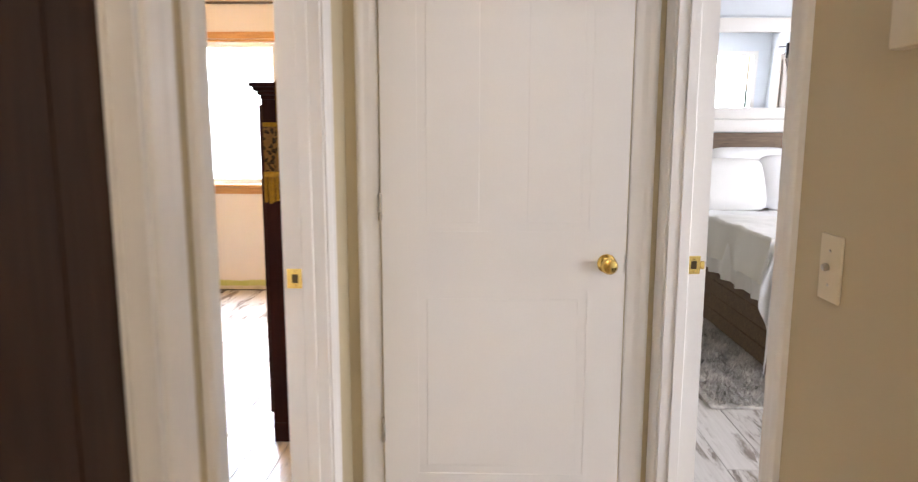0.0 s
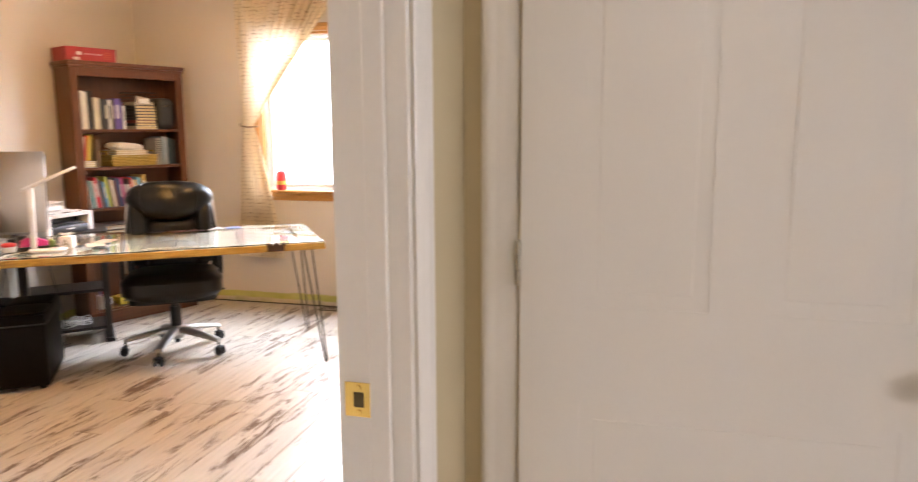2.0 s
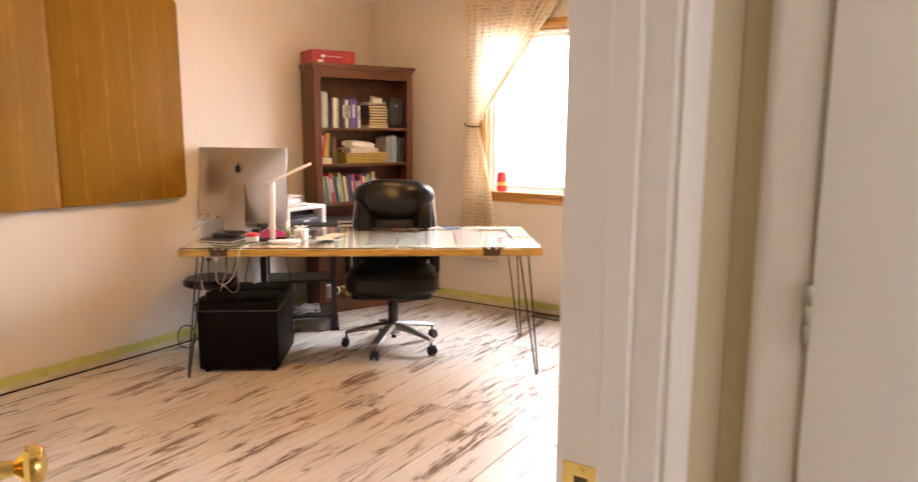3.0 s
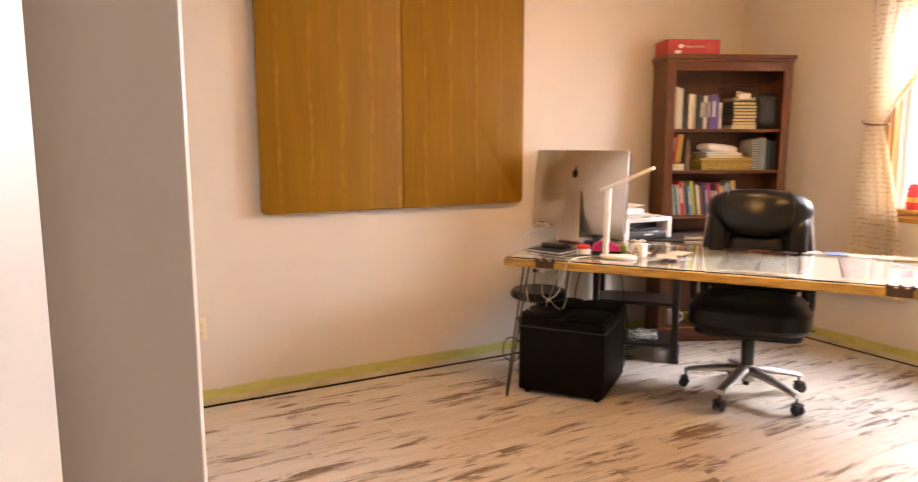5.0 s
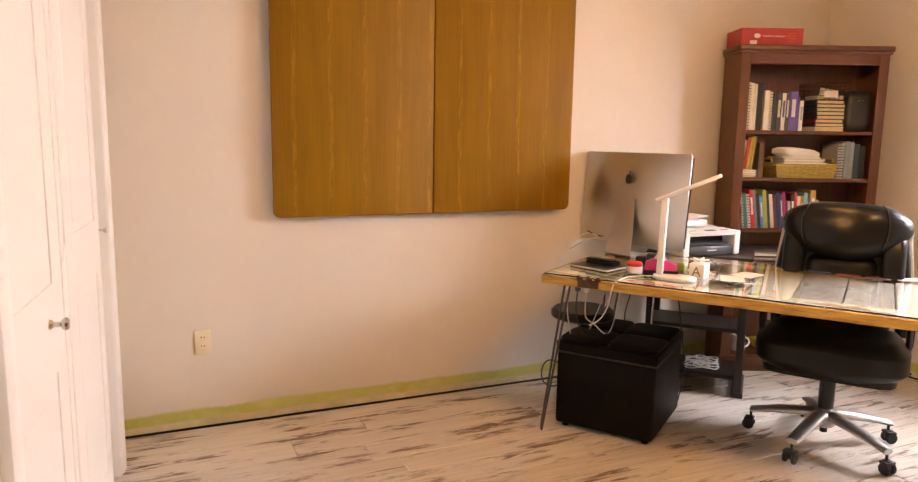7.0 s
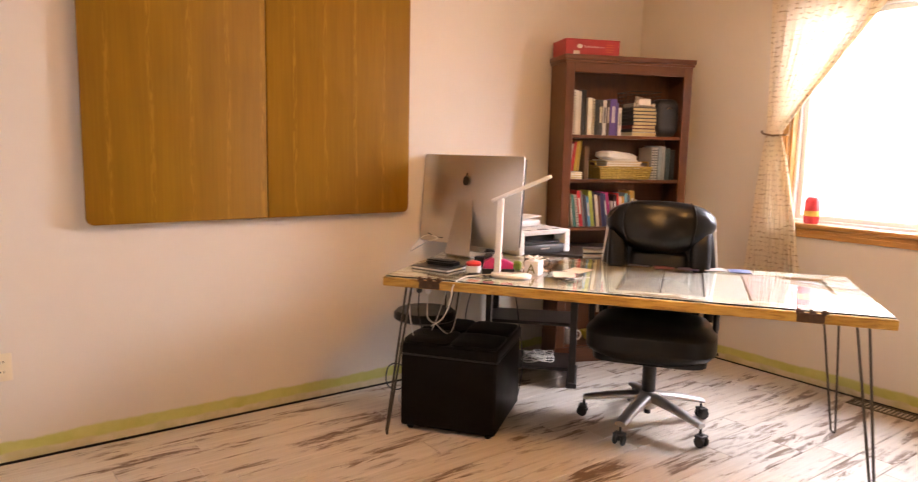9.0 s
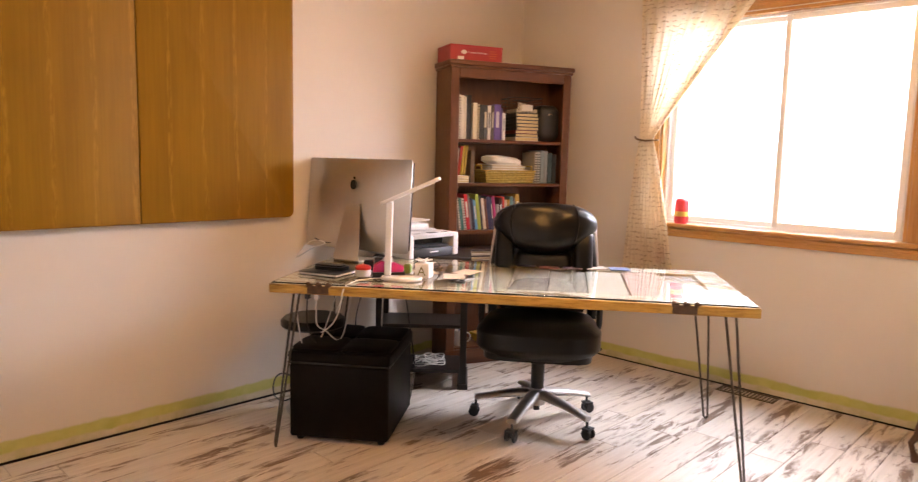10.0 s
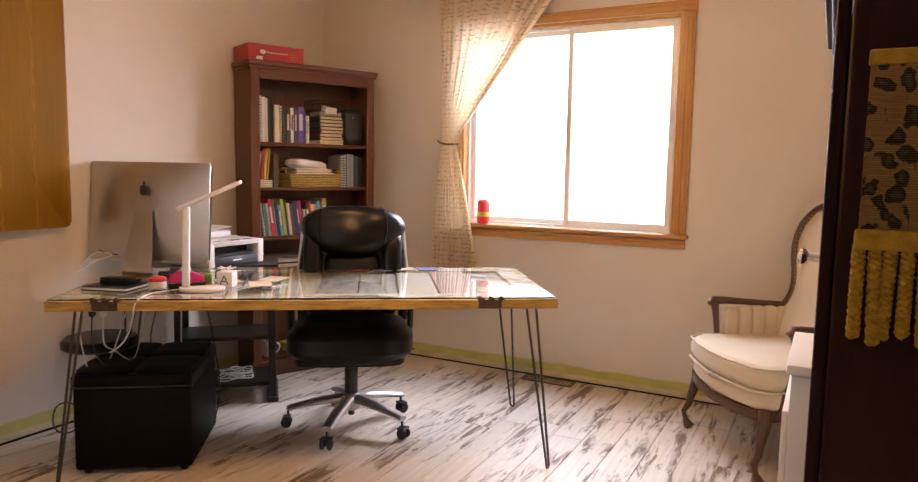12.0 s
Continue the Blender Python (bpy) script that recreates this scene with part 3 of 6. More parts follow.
part("display", B(-0.045, 0.02, -0.0295, -0.027, 0.012, 0.040, 0.001, 1), M_BLACK, th, "dark display")
ou = thing("wall_outlet", pose(W, 1.966, 0.41, 0, 0, 90), "ivory duplex outlet on the beige wall", "outlet")
part("plate", B(-0.036, 0.036, -0.006, 0, -0.058, 0.058, 0.003, 2), M_IVORY, ou)
for z in (-0.021, 0.021):
    o = part("socket", prism(bmesh.new(), rounded(0.030, 0.026, 0.010), -0.0005, 0.0022, m=pose(0, -0.006, z, 90)), M_IVORY, ou)
    bm = B(-0.008, -0.005, -0.0092, -0.0082, z - 0.002, z + 0.007)
    box(bm, 0.005, 0.008, -0.0092, -0.0082, z - 0.002, z + 0.007)
    part("slot", bm, M_BLACK, ou, "dark slots")
vent = thing("floor_vent", pose(-1.99, N - 0.085, 0.0, 0, 0, 0), "dark bronze floor vent beside the wall", "floor vent")
M_BRONZE = varied("bronze_metal", (0.10, 0.07, 0.045), 0.4, 0.8)
bm = B(-0.165, 0.165, -0.06, -0.045, 0.0005, 0.006, 0.002, 1)
box(bm, -0.165, 0.165, 0.045, 0.06, 0.0005, 0.006, 0.002, 1)
box(bm, -0.165, -0.15, -0.045, 0.045, 0.0005, 0.006, 0.002, 1)
box(bm, 0.15, 0.165, -0.045, 0.045, 0.0005, 0.006, 0.002, 1)
part("rim", bm, M_BRONZE, vent)
for k in range(14):
    x = -0.14 + k * 0.0215
    part("slat", B(x - 0.004, x + 0.004, -0.045, 0.045, 0.0005, 0.004), M_BRONZE, vent)

# cabinet board on the west wall
board = thing("wall_cabinet", pose(W, 0, 0), "wide golden oak wall cabinet with two closed doors", "wall cabinet")
part("body", B(0.001, 0.034, 2.31, 3.865, 1.00, 2.19), M_OAK, board)
for y0, y1 in ((2.292, 3.0785), (3.0825, 3.882)):
    t = bmesh.new()
    out = [(y0, 0.98), (y1, 0.98), (y1, 2.21), (y0, 2.21)]
    r = 0.03
    pts = []
    for (cy, cz, a0, on) in ((y0 + r, 0.98 + r, 180, y0 < 2.5), (y1 - r, 0.98 + r, 270, y1 > 3.5), (y1 - r, 2.21 - r, 0, y1 > 3.5), (y0 + r, 2.21 - r, 90, y0 < 2.5)):
        if on:
            pts += [(cy + r * math.cos(radians(a0 + 18 * k)), cz + r * math.sin(radians(a0 + 18 * k))) for k in range(6)]
        else:
            pts.append((y1 if a0 in (270, 0) else y0, 0.98 if a0 in (180, 270) else 2.21))
    prism(t, pts, 0.036, 0.056, 0.003, Matrix(((0, 0, 1, 0), (1, 0, 0, 0), (0, 1, 0, 0), (0, 0, 0, 1))))
    part("cabinet_door", t, M_OAK, board)


# ---- office things ----
def leather(name, color, rough=0.36, gloss=0.42):
    m = material(name, color, rough)
    v = coords(m)
    vo = node(m, "ShaderNodeTexVoronoi", Scale=320.0)
    link(m, v, vo.inputs["Vector"])
    n1 = noisy(m, v, 7, 5)
    base(m, ramp(m, n1, [(0.3, tuple(c * 0.75 for c in color)), (0.7, tuple(c * 1.35 for c in color))]))
    m.node_tree.nodes["Principled BSDF"].inputs["Specular IOR Level"].default_value = gloss
    rough_by(m, n1, rough - 0.08, rough + 0.1)
    mix = node(m, "ShaderNodeMath")
    mix.operation = "ADD"
    link(m, vo.outputs["Distance"], mix.inputs[0])
    link(m, noisy(m, v, 30, 4), mix.inputs[1])
    bump(m, mix.outputs[0], 0.12, 0.0015)
    return m


def plain(name, color, rough=0.5, metal=0.0):
    return varied(name, color, rough, metal, 0.08, 6, 150, 0.04)


M_LEATHER = leather("black_leather", (0.0036, 0.0032, 0.0032), 0.30, 0.32)
M_BROWNLEATHER = leather("espresso_leatherette", (0.0052, 0.0034, 0.003), 0.46, 0.08)
M_IRON = plain("dark_iron_rod", (0.10, 0.085, 0.07), 0.38, 0.9)
M_RUST = varied("rusty_iron", (0.085, 0.045, 0.026), 0.7, 0.3, 0.5, 40, 200, 0.4)
M_ALU = plain("brushed_aluminium", (0.56, 0.52, 0.47), 0.34, 1.0)
M_SILVER = plain("silver_painted_metal", (0.46, 0.44, 0.42), 0.34, 0.85)
M_WHITEPL = plain("white_plastic", (0.78, 0.77, 0.75), 0.36)
M_GREYPL = plain("charcoal_plastic", (0.035, 0.036, 0.040), 0.4)
M_PAPER = plain("white_paper", (0.78, 0.75, 0.70), 0.8)
M_REDPL = plain("red_plastic", (0.55, 0.035, 0.03), 0.35)
M_PINK = plain("magenta_plastic", (0.52, 0.03, 0.16), 0.38)
M_ESPRESSO = wood("espresso_stand_wood", (0.008, 0.005, 0.004), (0.015, 0.009, 0.006), (0.028, 0.016, 0.011), 0.42, "z")
M_CORD = plain("white_cord", (0.70, 0.68, 0.64), 0.5)
M_TOPGLASS = material("clear_table_glass", (0.95, 1.0, 0.97), 0.02)
_g = M_TOPGLASS.node_tree.nodes["Principled BSDF"]
_g.inputs["Transmission Weight"].default_value = 1.0
_g.inputs["IOR"].default_value = 1.36

# worn paint on an old door: cream flaking off bare wood
M_OLDPAINT = material("flaking_cream_paint", (0.6, 0.55, 0.42), 0.6)
_v = coords(M_OLDPAINT, (3, 9, 9))
_k = ramp(M_OLDPAINT, noisy(M_OLDPAINT, _v, 1.5, 8, 0.66, 0.7), [(0.46, (0, 0, 0)), (0.50, (1, 1, 1))])
_w = ramp(M_OLDPAINT, noisy(M_OLDPAINT, coords(M_OLDPAINT, (3, 30, 30)), 2.0, 6, 0.6), [(0.3, (0.16, 0.09, 0.035)), (0.7, (0.42, 0.29, 0.14))])
_p = ramp(M_OLDPAINT, noisy(M_OLDPAINT, coords(M_OLDPAINT), 5, 4), [(0.3, (0.56, 0.50, 0.36)), (0.7, (0.72, 0.67, 0.56))])
base(M_OLDPAINT, mixed(M_OLDPAINT, _k, _w, _p))
bump(M_OLDPAINT, _k, 0.4, 0.001)
M_OLDEDGE = material("worn_golden_edge", (0.4, 0.25, 0.08), 0.55)
_k = ramp(M_OLDEDGE, noisy(M_OLDEDGE, coords(M_OLDEDGE, (3, 20, 20)), 2.5, 7, 0.7, 0.5), [(0.30, (0.17, 0.08, 0.012)), (0.5, (0.44, 0.25, 0.040)), (0.68, (0.54, 0.34, 0.07)), (0.74, (0.72, 0.66, 0.52))])
base(M_OLDEDGE, _k)
bump(M_OLDEDGE, noisy(M_OLDEDGE, coords(M_OLDEDGE, (3, 25, 25)), 3, 6), 0.4, 0.002)

# desk made of an old panelled door on hairpin legs
DL, DD = 2.04, 0.90
desk = thing("desk", pose(-3.180, 3.390, 0, 0, 0, 35), "old flaking door desk on iron hairpin legs with glass top", "desk")
z0, z1 = 0.712, 0.752
rails = [(0, DL, 0, 0.12), (0, DL, DD - 0.12, DD), (0, 0.13, 0.12, DD - 0.12), (DL - 0.13, DL, 0.12, DD - 0.12)]
for i, (x0, x1, y0, y1) in enumerate(rails):
    part("rail", B(x0, x1, y0 + 0.001, y1, z0, z1, 0.003, 1), M_OLDEDGE if i == 0 else M_OLDPAINT, desk, "worn golden door edge" if i == 0 else "flaking cream door rail")
part("rail", B(0.004, DL - 0.004, 0.010, 0.119, z1 - 0.002, z1 + 0.0015), M_OLDPAINT, desk, "flaking cream door rail")
tints = [(0.30, 0.25, 0.13), (0.46, 0.40, 0.26), (0.36, 0.22, 0.15), (0.26, 0.23, 0.15), (0.54, 0.49, 0.38), (0.30, 0.26, 0.22), (0.36, 0.32, 0.27), (0.52, 0.47, 0.39), (0.40, 0.26, 0.24), (0.34, 0.30, 0.26)]
for k in range(10):
    xa = 0.131 + k * 0.1778
    m = wood("weathered_slat", tuple(c * 0.55 for c in tints[k]), tints[k], tuple(min(0.8, c * 1.4) for c in tints[k]), 0.6, "y", 1.2, 0.4)
    part("slat", B(xa + 0.002, xa + 0.1758, 0.122, DD - 0.122, z0 + 0.008, z1 - 0.012 + (k % 3) * 0.004, 0.004, 1), m, desk, "weathered painted slat")
g = part("glass_top", B(0.012, DL - 0.010, 0.004, DD - 0.01, 0.7545, 0.7605, 0.0015, 1), M_TOPGLASS, desk, "clear glass sheet")
g.visible_shadow = False
for lx, ly, sx, sy in ((0.03, 0.03, 1, 1), (DL - 0.03, 0.03, -1, 1), (0.03, DD - 0.10, 1, -1), (DL - 0.03, DD - 0.10, -1, -1)):
    foot = Vector((lx - sx * 0.012, ly - sy * 0.012, 0.006))
    tops = [Vector((lx + sx * 0.095, ly + sy * 0.01, 0.708)), Vector((lx + sx * 0.035, ly + sy * 0.10, 0.708))]
    pts = [tops[0]]
    side = (tops[0] - tops[1]).normalized() * 0.014
    for k in range(7):
        a = math.pi * k / 6
        pts.append(foot + Vector((0, 0, 0.014)) + side * math.cos(a) + Vector((0, 0, -0.014)) * math.sin(a))
    pts.append(tops[1])
    bm = tube(bmesh.new(), pts, 0.0055, 8)
    box(bm, min(tops[0].x, tops[1].x) - 0.01, max(tops[0].x, tops[1].x) + 0.01, min(tops[0].y, tops[1].y) - 0.01, max(tops[0].y, tops[1].y) + 0.01, 0.706, 0.712)
    part("hairpin_leg", bm, M_IRON, desk, "bent iron rod leg")
for hx in (0.225, 1.750):
    bm = B(hx - 0.048, hx + 0.048, -0.006, 0.0, 0.716, 0.752, 0.002, 1)
    for k in range(3):
        lathe(bm, [(0.005, 0), (0.006, 0.002), (0.006, 0.024), (0.005, 0.026)], 10, pose(hx - 0.05 + k * 0.042, -0.004, 0.757, 0, 90, 0))
        box(bm, hx - 0.052 + k * 0.045, hx - 0.038 + k * 0.045, -0.008, 0.004, 0.745, 0.768, 0.002, 1)
    part("old_hinge", bm, M_RUST, desk, "rusty iron hinge left on the edge")


# swivel chair
def cushion(w, d, h, sub=10, puff=0.5, m=None, e=6.0):
    """A padded block: a box whose faces swell."""
    t = bmesh.new()
    bmesh.ops.create_cube(t, size=2.0)
    bmesh.ops.subdivide_edges(t, edges=t.edges[:], cuts=sub, use_grid_fill=True)
    for v in t.verts:
        x, y, z = v.co
        n = (abs(x) ** e + abs(y) ** e) ** (1 / e) or 1e-6
        k = max(abs(x), abs(y)) / n if n else 1
        edge = max(abs(x), abs(y))
        q = max(0.0, 1 - edge ** 4) ** 0.5
        zz = z * ((1 - puff) + puff * q)
        v.co = Vector((x * k * w / 2, y * k * d / 2, zz * h / 2))
    return add(bmesh.new(), t, m)


chair = thing("office_chair", pose(-2.575, 4.545, 0, 0, 0, 35), "black leather executive swivel chair with silver base", "office chair")
for k in range(5):
    a = 214 - 35 + 72 * k
    m = pose(0, 0, 0, 0, 0, a)
    t = bmesh.new()
    rows = []
    for s in range(7):
        u = s / 6
        x = 0.03 + 0.285 * u
        zc = 0.140 - 0.045 * u ** 1.5
        hw = 0.039 - 0.011 * u
        hh = 0.030 - 0.014 * u
        rows.append([t.verts.new((x, hw * math.cos(q), zc + hh * (math.sin(q) if math.sin(q) > 0 else math.sin(q) * 0.6))) for q in [2 * math.pi * i / 10 for i in range(10)]])
    for r0, r1 in zip(rows, rows[1:]):
        for i in range(10):
            t.faces.new((r0[i], r0[(i + 1) % 10], r1[(i + 1) % 10], r1[i]))
    t.faces.new(rows[0]); t.faces.new(list(reversed(rows[-1])))
    leg = part("base_leg", add(bmesh.new(), t, m), M_SILVER, chair, "silver painted base leg", smooth=60)
    bm = bmesh.new()
    for sy in (-0.019, 0.019):
        lathe(bm, [(0.0, -0.007), (0.022, -0.007), (0.026, -0.003), (0.026, 0.003), (0.022, 0.007), (0.0, 0.007)], 16, m @ pose(0.318, sy, 0.027, 90))
    box(bm, 0.298, 0.330, -0.010, 0.010, 0.022, 0.062, 0.004, 2, m)
    box(bm, 0.296, 0.336, -0.027, 0.027, 0.046, 0.058, 0.004, 2, m)
    lathe(bm, [(0.006, 0.055), (0.006, 0.085)], 10, m @ pose(0.310, 0, 0))
    part("caster", bm, M_BLACK, leg, "black twin-wheel caster")
part("hub", lathe(bmesh.new(), [(0.0, 0.09), (0.040, 0.09), (0.046, 0.11), (0.044, 0.165), (0.034, 0.175), (0.0, 0.176)], 20), M_SILVER, chair)
part("gas_column", lathe(bmesh.new(), [(0.0, 0.06), (0.016, 0.06), (0.016, 0.10), (0.033, 0.165), (0.033, 0.30), (0.028, 0.302), (0.028, 0.40), (0.0, 0.40)], 18), M_BLACK, chair)
bm = B(-0.11, 0.11, -0.10, 0.14, 0.375, 0.415, 0.012, 2)
tube(bm, [(-0.10, -0.02, 0.39), (-0.26, -0.04, 0.385), (-0.29, -0.05, 0.37)], 0.006)
tube(bm, [(0.10, 0.0, 0.39), (0.27, 0.0, 0.385), (0.31, 0.0, 0.39)], 0.006)
part("tilt_mechanism", bm, M_BLACK, chair)
part("seat", cushion(0.60, 0.57, 0.21, 12, 0.65, pose(0, -0.02, 0.455, -3), 3.6), M_LEATHER, chair, "padded black leather seat", smooth=70)
part("seat_rim", cushion(0.52, 0.51, 0.09, 8, 0.35, pose(0, -0.01, 0.405)), M_LEATHER, chair, smooth=70)
back = pose(0, 0.235, 0.468, -9)
bk = part("backrest", cushion(0.46, 0.56, 0.11, 10, 0.35, back @ pose(0, 0.0, 0.28, 90)), M_LEATHER, chair, "padded black leather backrest", smooth=70)
part("lumbar_pad", cushion(0.30, 0.36, 0.09, 8, 0.5, back @ pose(0, -0.035, 0.20, 90)), M_LEATHER, bk, smooth=70)
part("side_bolster", cushion(0.10, 0.42, 0.13, 8, 0.5, back @ pose(-0.205, -0.035, 0.28, 90)), M_LEATHER, bk, smooth=70)
part("side_bolster", cushion(0.10, 0.42, 0.13, 8, 0.5, back @ pose(0.205, -0.035, 0.28, 90)), M_LEATHER, bk, smooth=70)
bm = cushion(0.545, 0.225, 0.185, 14, 0.85, None, 3.4)
for v in bm.verts:
    q = v.co.y / 0.1125
    v.co.x *= 1.0 - 0.10 * max(0.0, q) ** 2 - 0.36 * max(0.0, -q) ** 1.3
    v.co.y -= 0.035 * (1 - (v.co.x / 0.27) ** 2) * max(0.0, -q)
    v.co.y += 0.012 * (1 - (v.co.x / 0.27) ** 2) * max(0.0, q)
    v.co.z += 0.012 * noise.noise((v.co.x * 9, v.co.y * 14, 1.7))
head_m = back @ pose(0, -0.050, 0.495, 84)
bmesh.ops.transform(bm, matrix=head_m, verts=bm.verts[:])
hr = part("headrest", bm, M_LEATHER, chair, "rolled leather headrest", smooth=70)
for sx in (-1, 1):
    arc = [head_m @ Vector((sx * (0.175 - 0.03 * (k - 4) ** 2 / 16), 0.118 - 0.235 * k / 8, 0.084 * (1 - ((k - 4) / 4) ** 4) ** 0.5 + 0.006)) for k in range(9)]
    part("seam", tube(bmesh.new(), arc, 0.0045, 6), M_LEATHER, hr, "stitched leather seam")
for sx in (-1, 1):
    rail = [back @ Vector((sx * xx, -0.005, zz)) for xx, zz in ((0.262, 0.02), (0.262, 0.14), (0.256, 0.26), (0.246, 0.36), (0.238, 0.44), (0.232, 0.52))]
    wrap = part("back_frame", tube(bmesh.new(), rail, 0.030, 12, True, [0.024, 0.030, 0.032, 0.031, 0.028, 0.020]), M_LEATHER, chair, "leather-wrapped side frame", smooth=70)
    # aluminium strip added for the window's sheen along the leather frame
    part("sheen_strip", tube(bmesh.new(), [p + Vector((sx * 0.026, 0.004, 0)) for p in rail], 0.013, 8), M_ALU, wrap, "silver strip in place of the window's sheen on the leather")
    bm = tube(bmesh.new(), [(sx * 0.20, 0.02, 0.40), (sx * 0.275, 0.02, 0.42), (sx * 0.290, -0.02, 0.52), (sx * 0.290, -0.04, 0.63), (sx * 0.280, 0.02, 0.675), (sx * 0.262, 0.16, 0.685), (sx * 0.242, 0.23, 0.70)], 0.015, 10)
    arm = part("armrest", bm, M_BLACK, chair)
    part("arm_pad", cushion(0.06, 0.24, 0.04, 6, 0.4, pose(sx * 0.278, 0.06, 0.690)), M_LEATHER, arm, smooth=70)

# bookcase
case = thing("bookcase", pose(-3.545, 4.866, 0, 0, 0, 66), "tall cherry-stained bookcase, crowded shelves, angled across the corner", "bookcase")
CWD, CDP, CHT = 0.837, 0.262, 1.907
for x0, x1 in ((0, 0.022), (CWD - 0.022, CWD)):
    part("side_panel", B(x0, x1, 0.019, CDP, 0, CHT - 0.03, 0.002, 1), M_CHERRY, case)
for x0, x1 in ((0.0, 0.055), (CWD - 0.055, CWD)):
    part("face_stile", B(x0 - 0.001, x1, 0, 0.019, 0, CHT - 0.03, 0.003, 1), M_CHERRY, case)
part("back_panel", B(0.022, CWD - 0.022, CDP - 0.008, CDP - 0.001, 0.02, CHT - 0.04), M_CHERRY, case)
part("top_rail", B(0.055, CWD - 0.055, 0, 0.019, CHT - 0.105, CHT - 0.03, 0.003, 1), M_CHERRY_H, case)
bm = B(-0.016, CWD + 0.016, -0.018, CDP, CHT - 0.030, CHT, 0.006, 2)
box(bm, -0.009, CWD + 0.009, -0.010, CDP, CHT - 0.046, CHT - 0.030, 0.004, 2)
part("crown", bm, M_CHERRY_H, case)
part("plinth", B(-0.008, CWD + 0.008, -0.008, 0.019, 0, 0.095, 0.004, 2), M_CHERRY_H, case)
SHELVES = (0.105, 0.505, 0.860, 1.160, 1.432)
for z in SHELVES:
    part("shelf", B(0.0225, CWD - 0.0225, 0.012 if z > 0.2 else 0.02, CDP - 0.009, z - 0.020, z, 0.002, 1), M_CHERRY_H, case)

BOOKCOL = {}


def cover(c):
    if c not in BOOKCOL:
        BOOKCOL[c] = varied("book_cover", c, 0.45, 0.0, 0.12, 12, 150, 0.05)
    return BOOKCOL[c]


def book(x, z, w, h, d, color, lean=0.0, label="hardback book with coloured spine", band=None, y=0.04, flat=False, spiral=False, turn=0.0):
    """A book in the bookcase's frame, with a cover and paper block; flat: lying down with its pages outward."""
    m = case.matrix_world @ pose(x, y, z, 0, lean, turn)
    t = thing("book", m, label, "book", "books in the bookcase")
    if flat:
        bm = B(0, w, 0, d, 0, 0.003, 0.001, 1)
        box(bm, 0, w, 0, d, h - 0.003, h, 0.001, 1)
        box(bm, 0, 0.004, 0, d, 0.003, h - 0.003)
        part("cover", bm, cover(color), t)
        part("page_block", B(0.004, w - 0.004, 0.004, d - 0.004, 0.003, h - 0.003), M_PAGES, t, "yellowed page block")
        return t
    bm = B(0, 0.0025, 0.002, d, 0, h, 0.0008, 1)
    box(bm, w - 0.0025, w, 0.002, d, 0, h, 0.0008, 1)
    box(bm, 0, w, 0, 0.003, 0, h, 0.001, 1)
    part("cover", bm, cover(color), t)
    part("page_block", B(0.0025, w - 0.0025, 0.004, d - 0.004, 0.003, h - 0.004), M_PAGES, t, "page block")
    if band:
        part("title_bar", B(w * 0.25, w * 0.75, -0.0008, 0.0005, h * 0.35, h * 0.8), cover(band), t, "unreadable title lettering")
    if spiral:
        for k in range(int(h / 0.016)):
            part("coil_ring", B(0.001, w - 0.001, -0.004, 0.0005, 0.008 + k * 0.016, 0.012 + k * 0.016), M_BLACK, t)
    return t


M_PAGES = varied("yellowed_pages", (0.62, 0.50, 0.28), 0.8, amount=0.15, big=30, fine=300)
rng = random.Random(8)
Z4, Z3, Z2 = SHELVES[4], SHELVES[3], SHELVES[2]
x = 0.062
for w, h, c, sp, bd in ((0.016, 0.27, (0.62, 0.58, 0.48), True, None), (0.020, 0.265, (0.66, 0.62, 0.54), False, None), (0.014, 0.26, (0.60, 0.55, 0.44), False, None), (0.030, 0.27, (0.015, 0.013, 0.012), False, None)):
    book(x, Z4 + 0.0005, w, h, 0.2, c, 0, "spiral-bound notebook with pale cover" if sp else "pale tall paperback standing upright", bd, 0.03, spiral=sp)
    x += w + 0.002
x += 0.012
for w, h, c, sp, bd in ((0.030, 0.225, (0.66, 0.60, 0.46), False, None), (0.014, 0.218, (0.60, 0.52, 0.36), True, None), (0.022, 0.215, (0.03, 0.03, 0.03), False, None), (0.026, 0.215, (0.05, 0.05, 0.05), False, (0.6, 0.55, 0.4)), (0.022, 0.212, (0.62, 0.60, 0.55), False, (0.1, 0.1, 0.1)), (0.020, 0.215, (0.08, 0.06, 0.05), False, (0.5, 0.45, 0.4)), (0.042, 0.222, (0.13, 0.08, 0.33), False, (0.55, 0.5, 0.6)), (0.010, 0.2, (0.12, 0.09, 0.28), False, None), (0.020, 0.17, (0.66, 0.64, 0.60), False, (0.3, 0.3, 0.3))):
    book(x, Z4 + 0.0005, w, h, 0.17, c, 0, "upright book, spine outward", bd, 0.035, spiral=sp)
    x += w + 0.0025
zz = Z4 + 0.0005
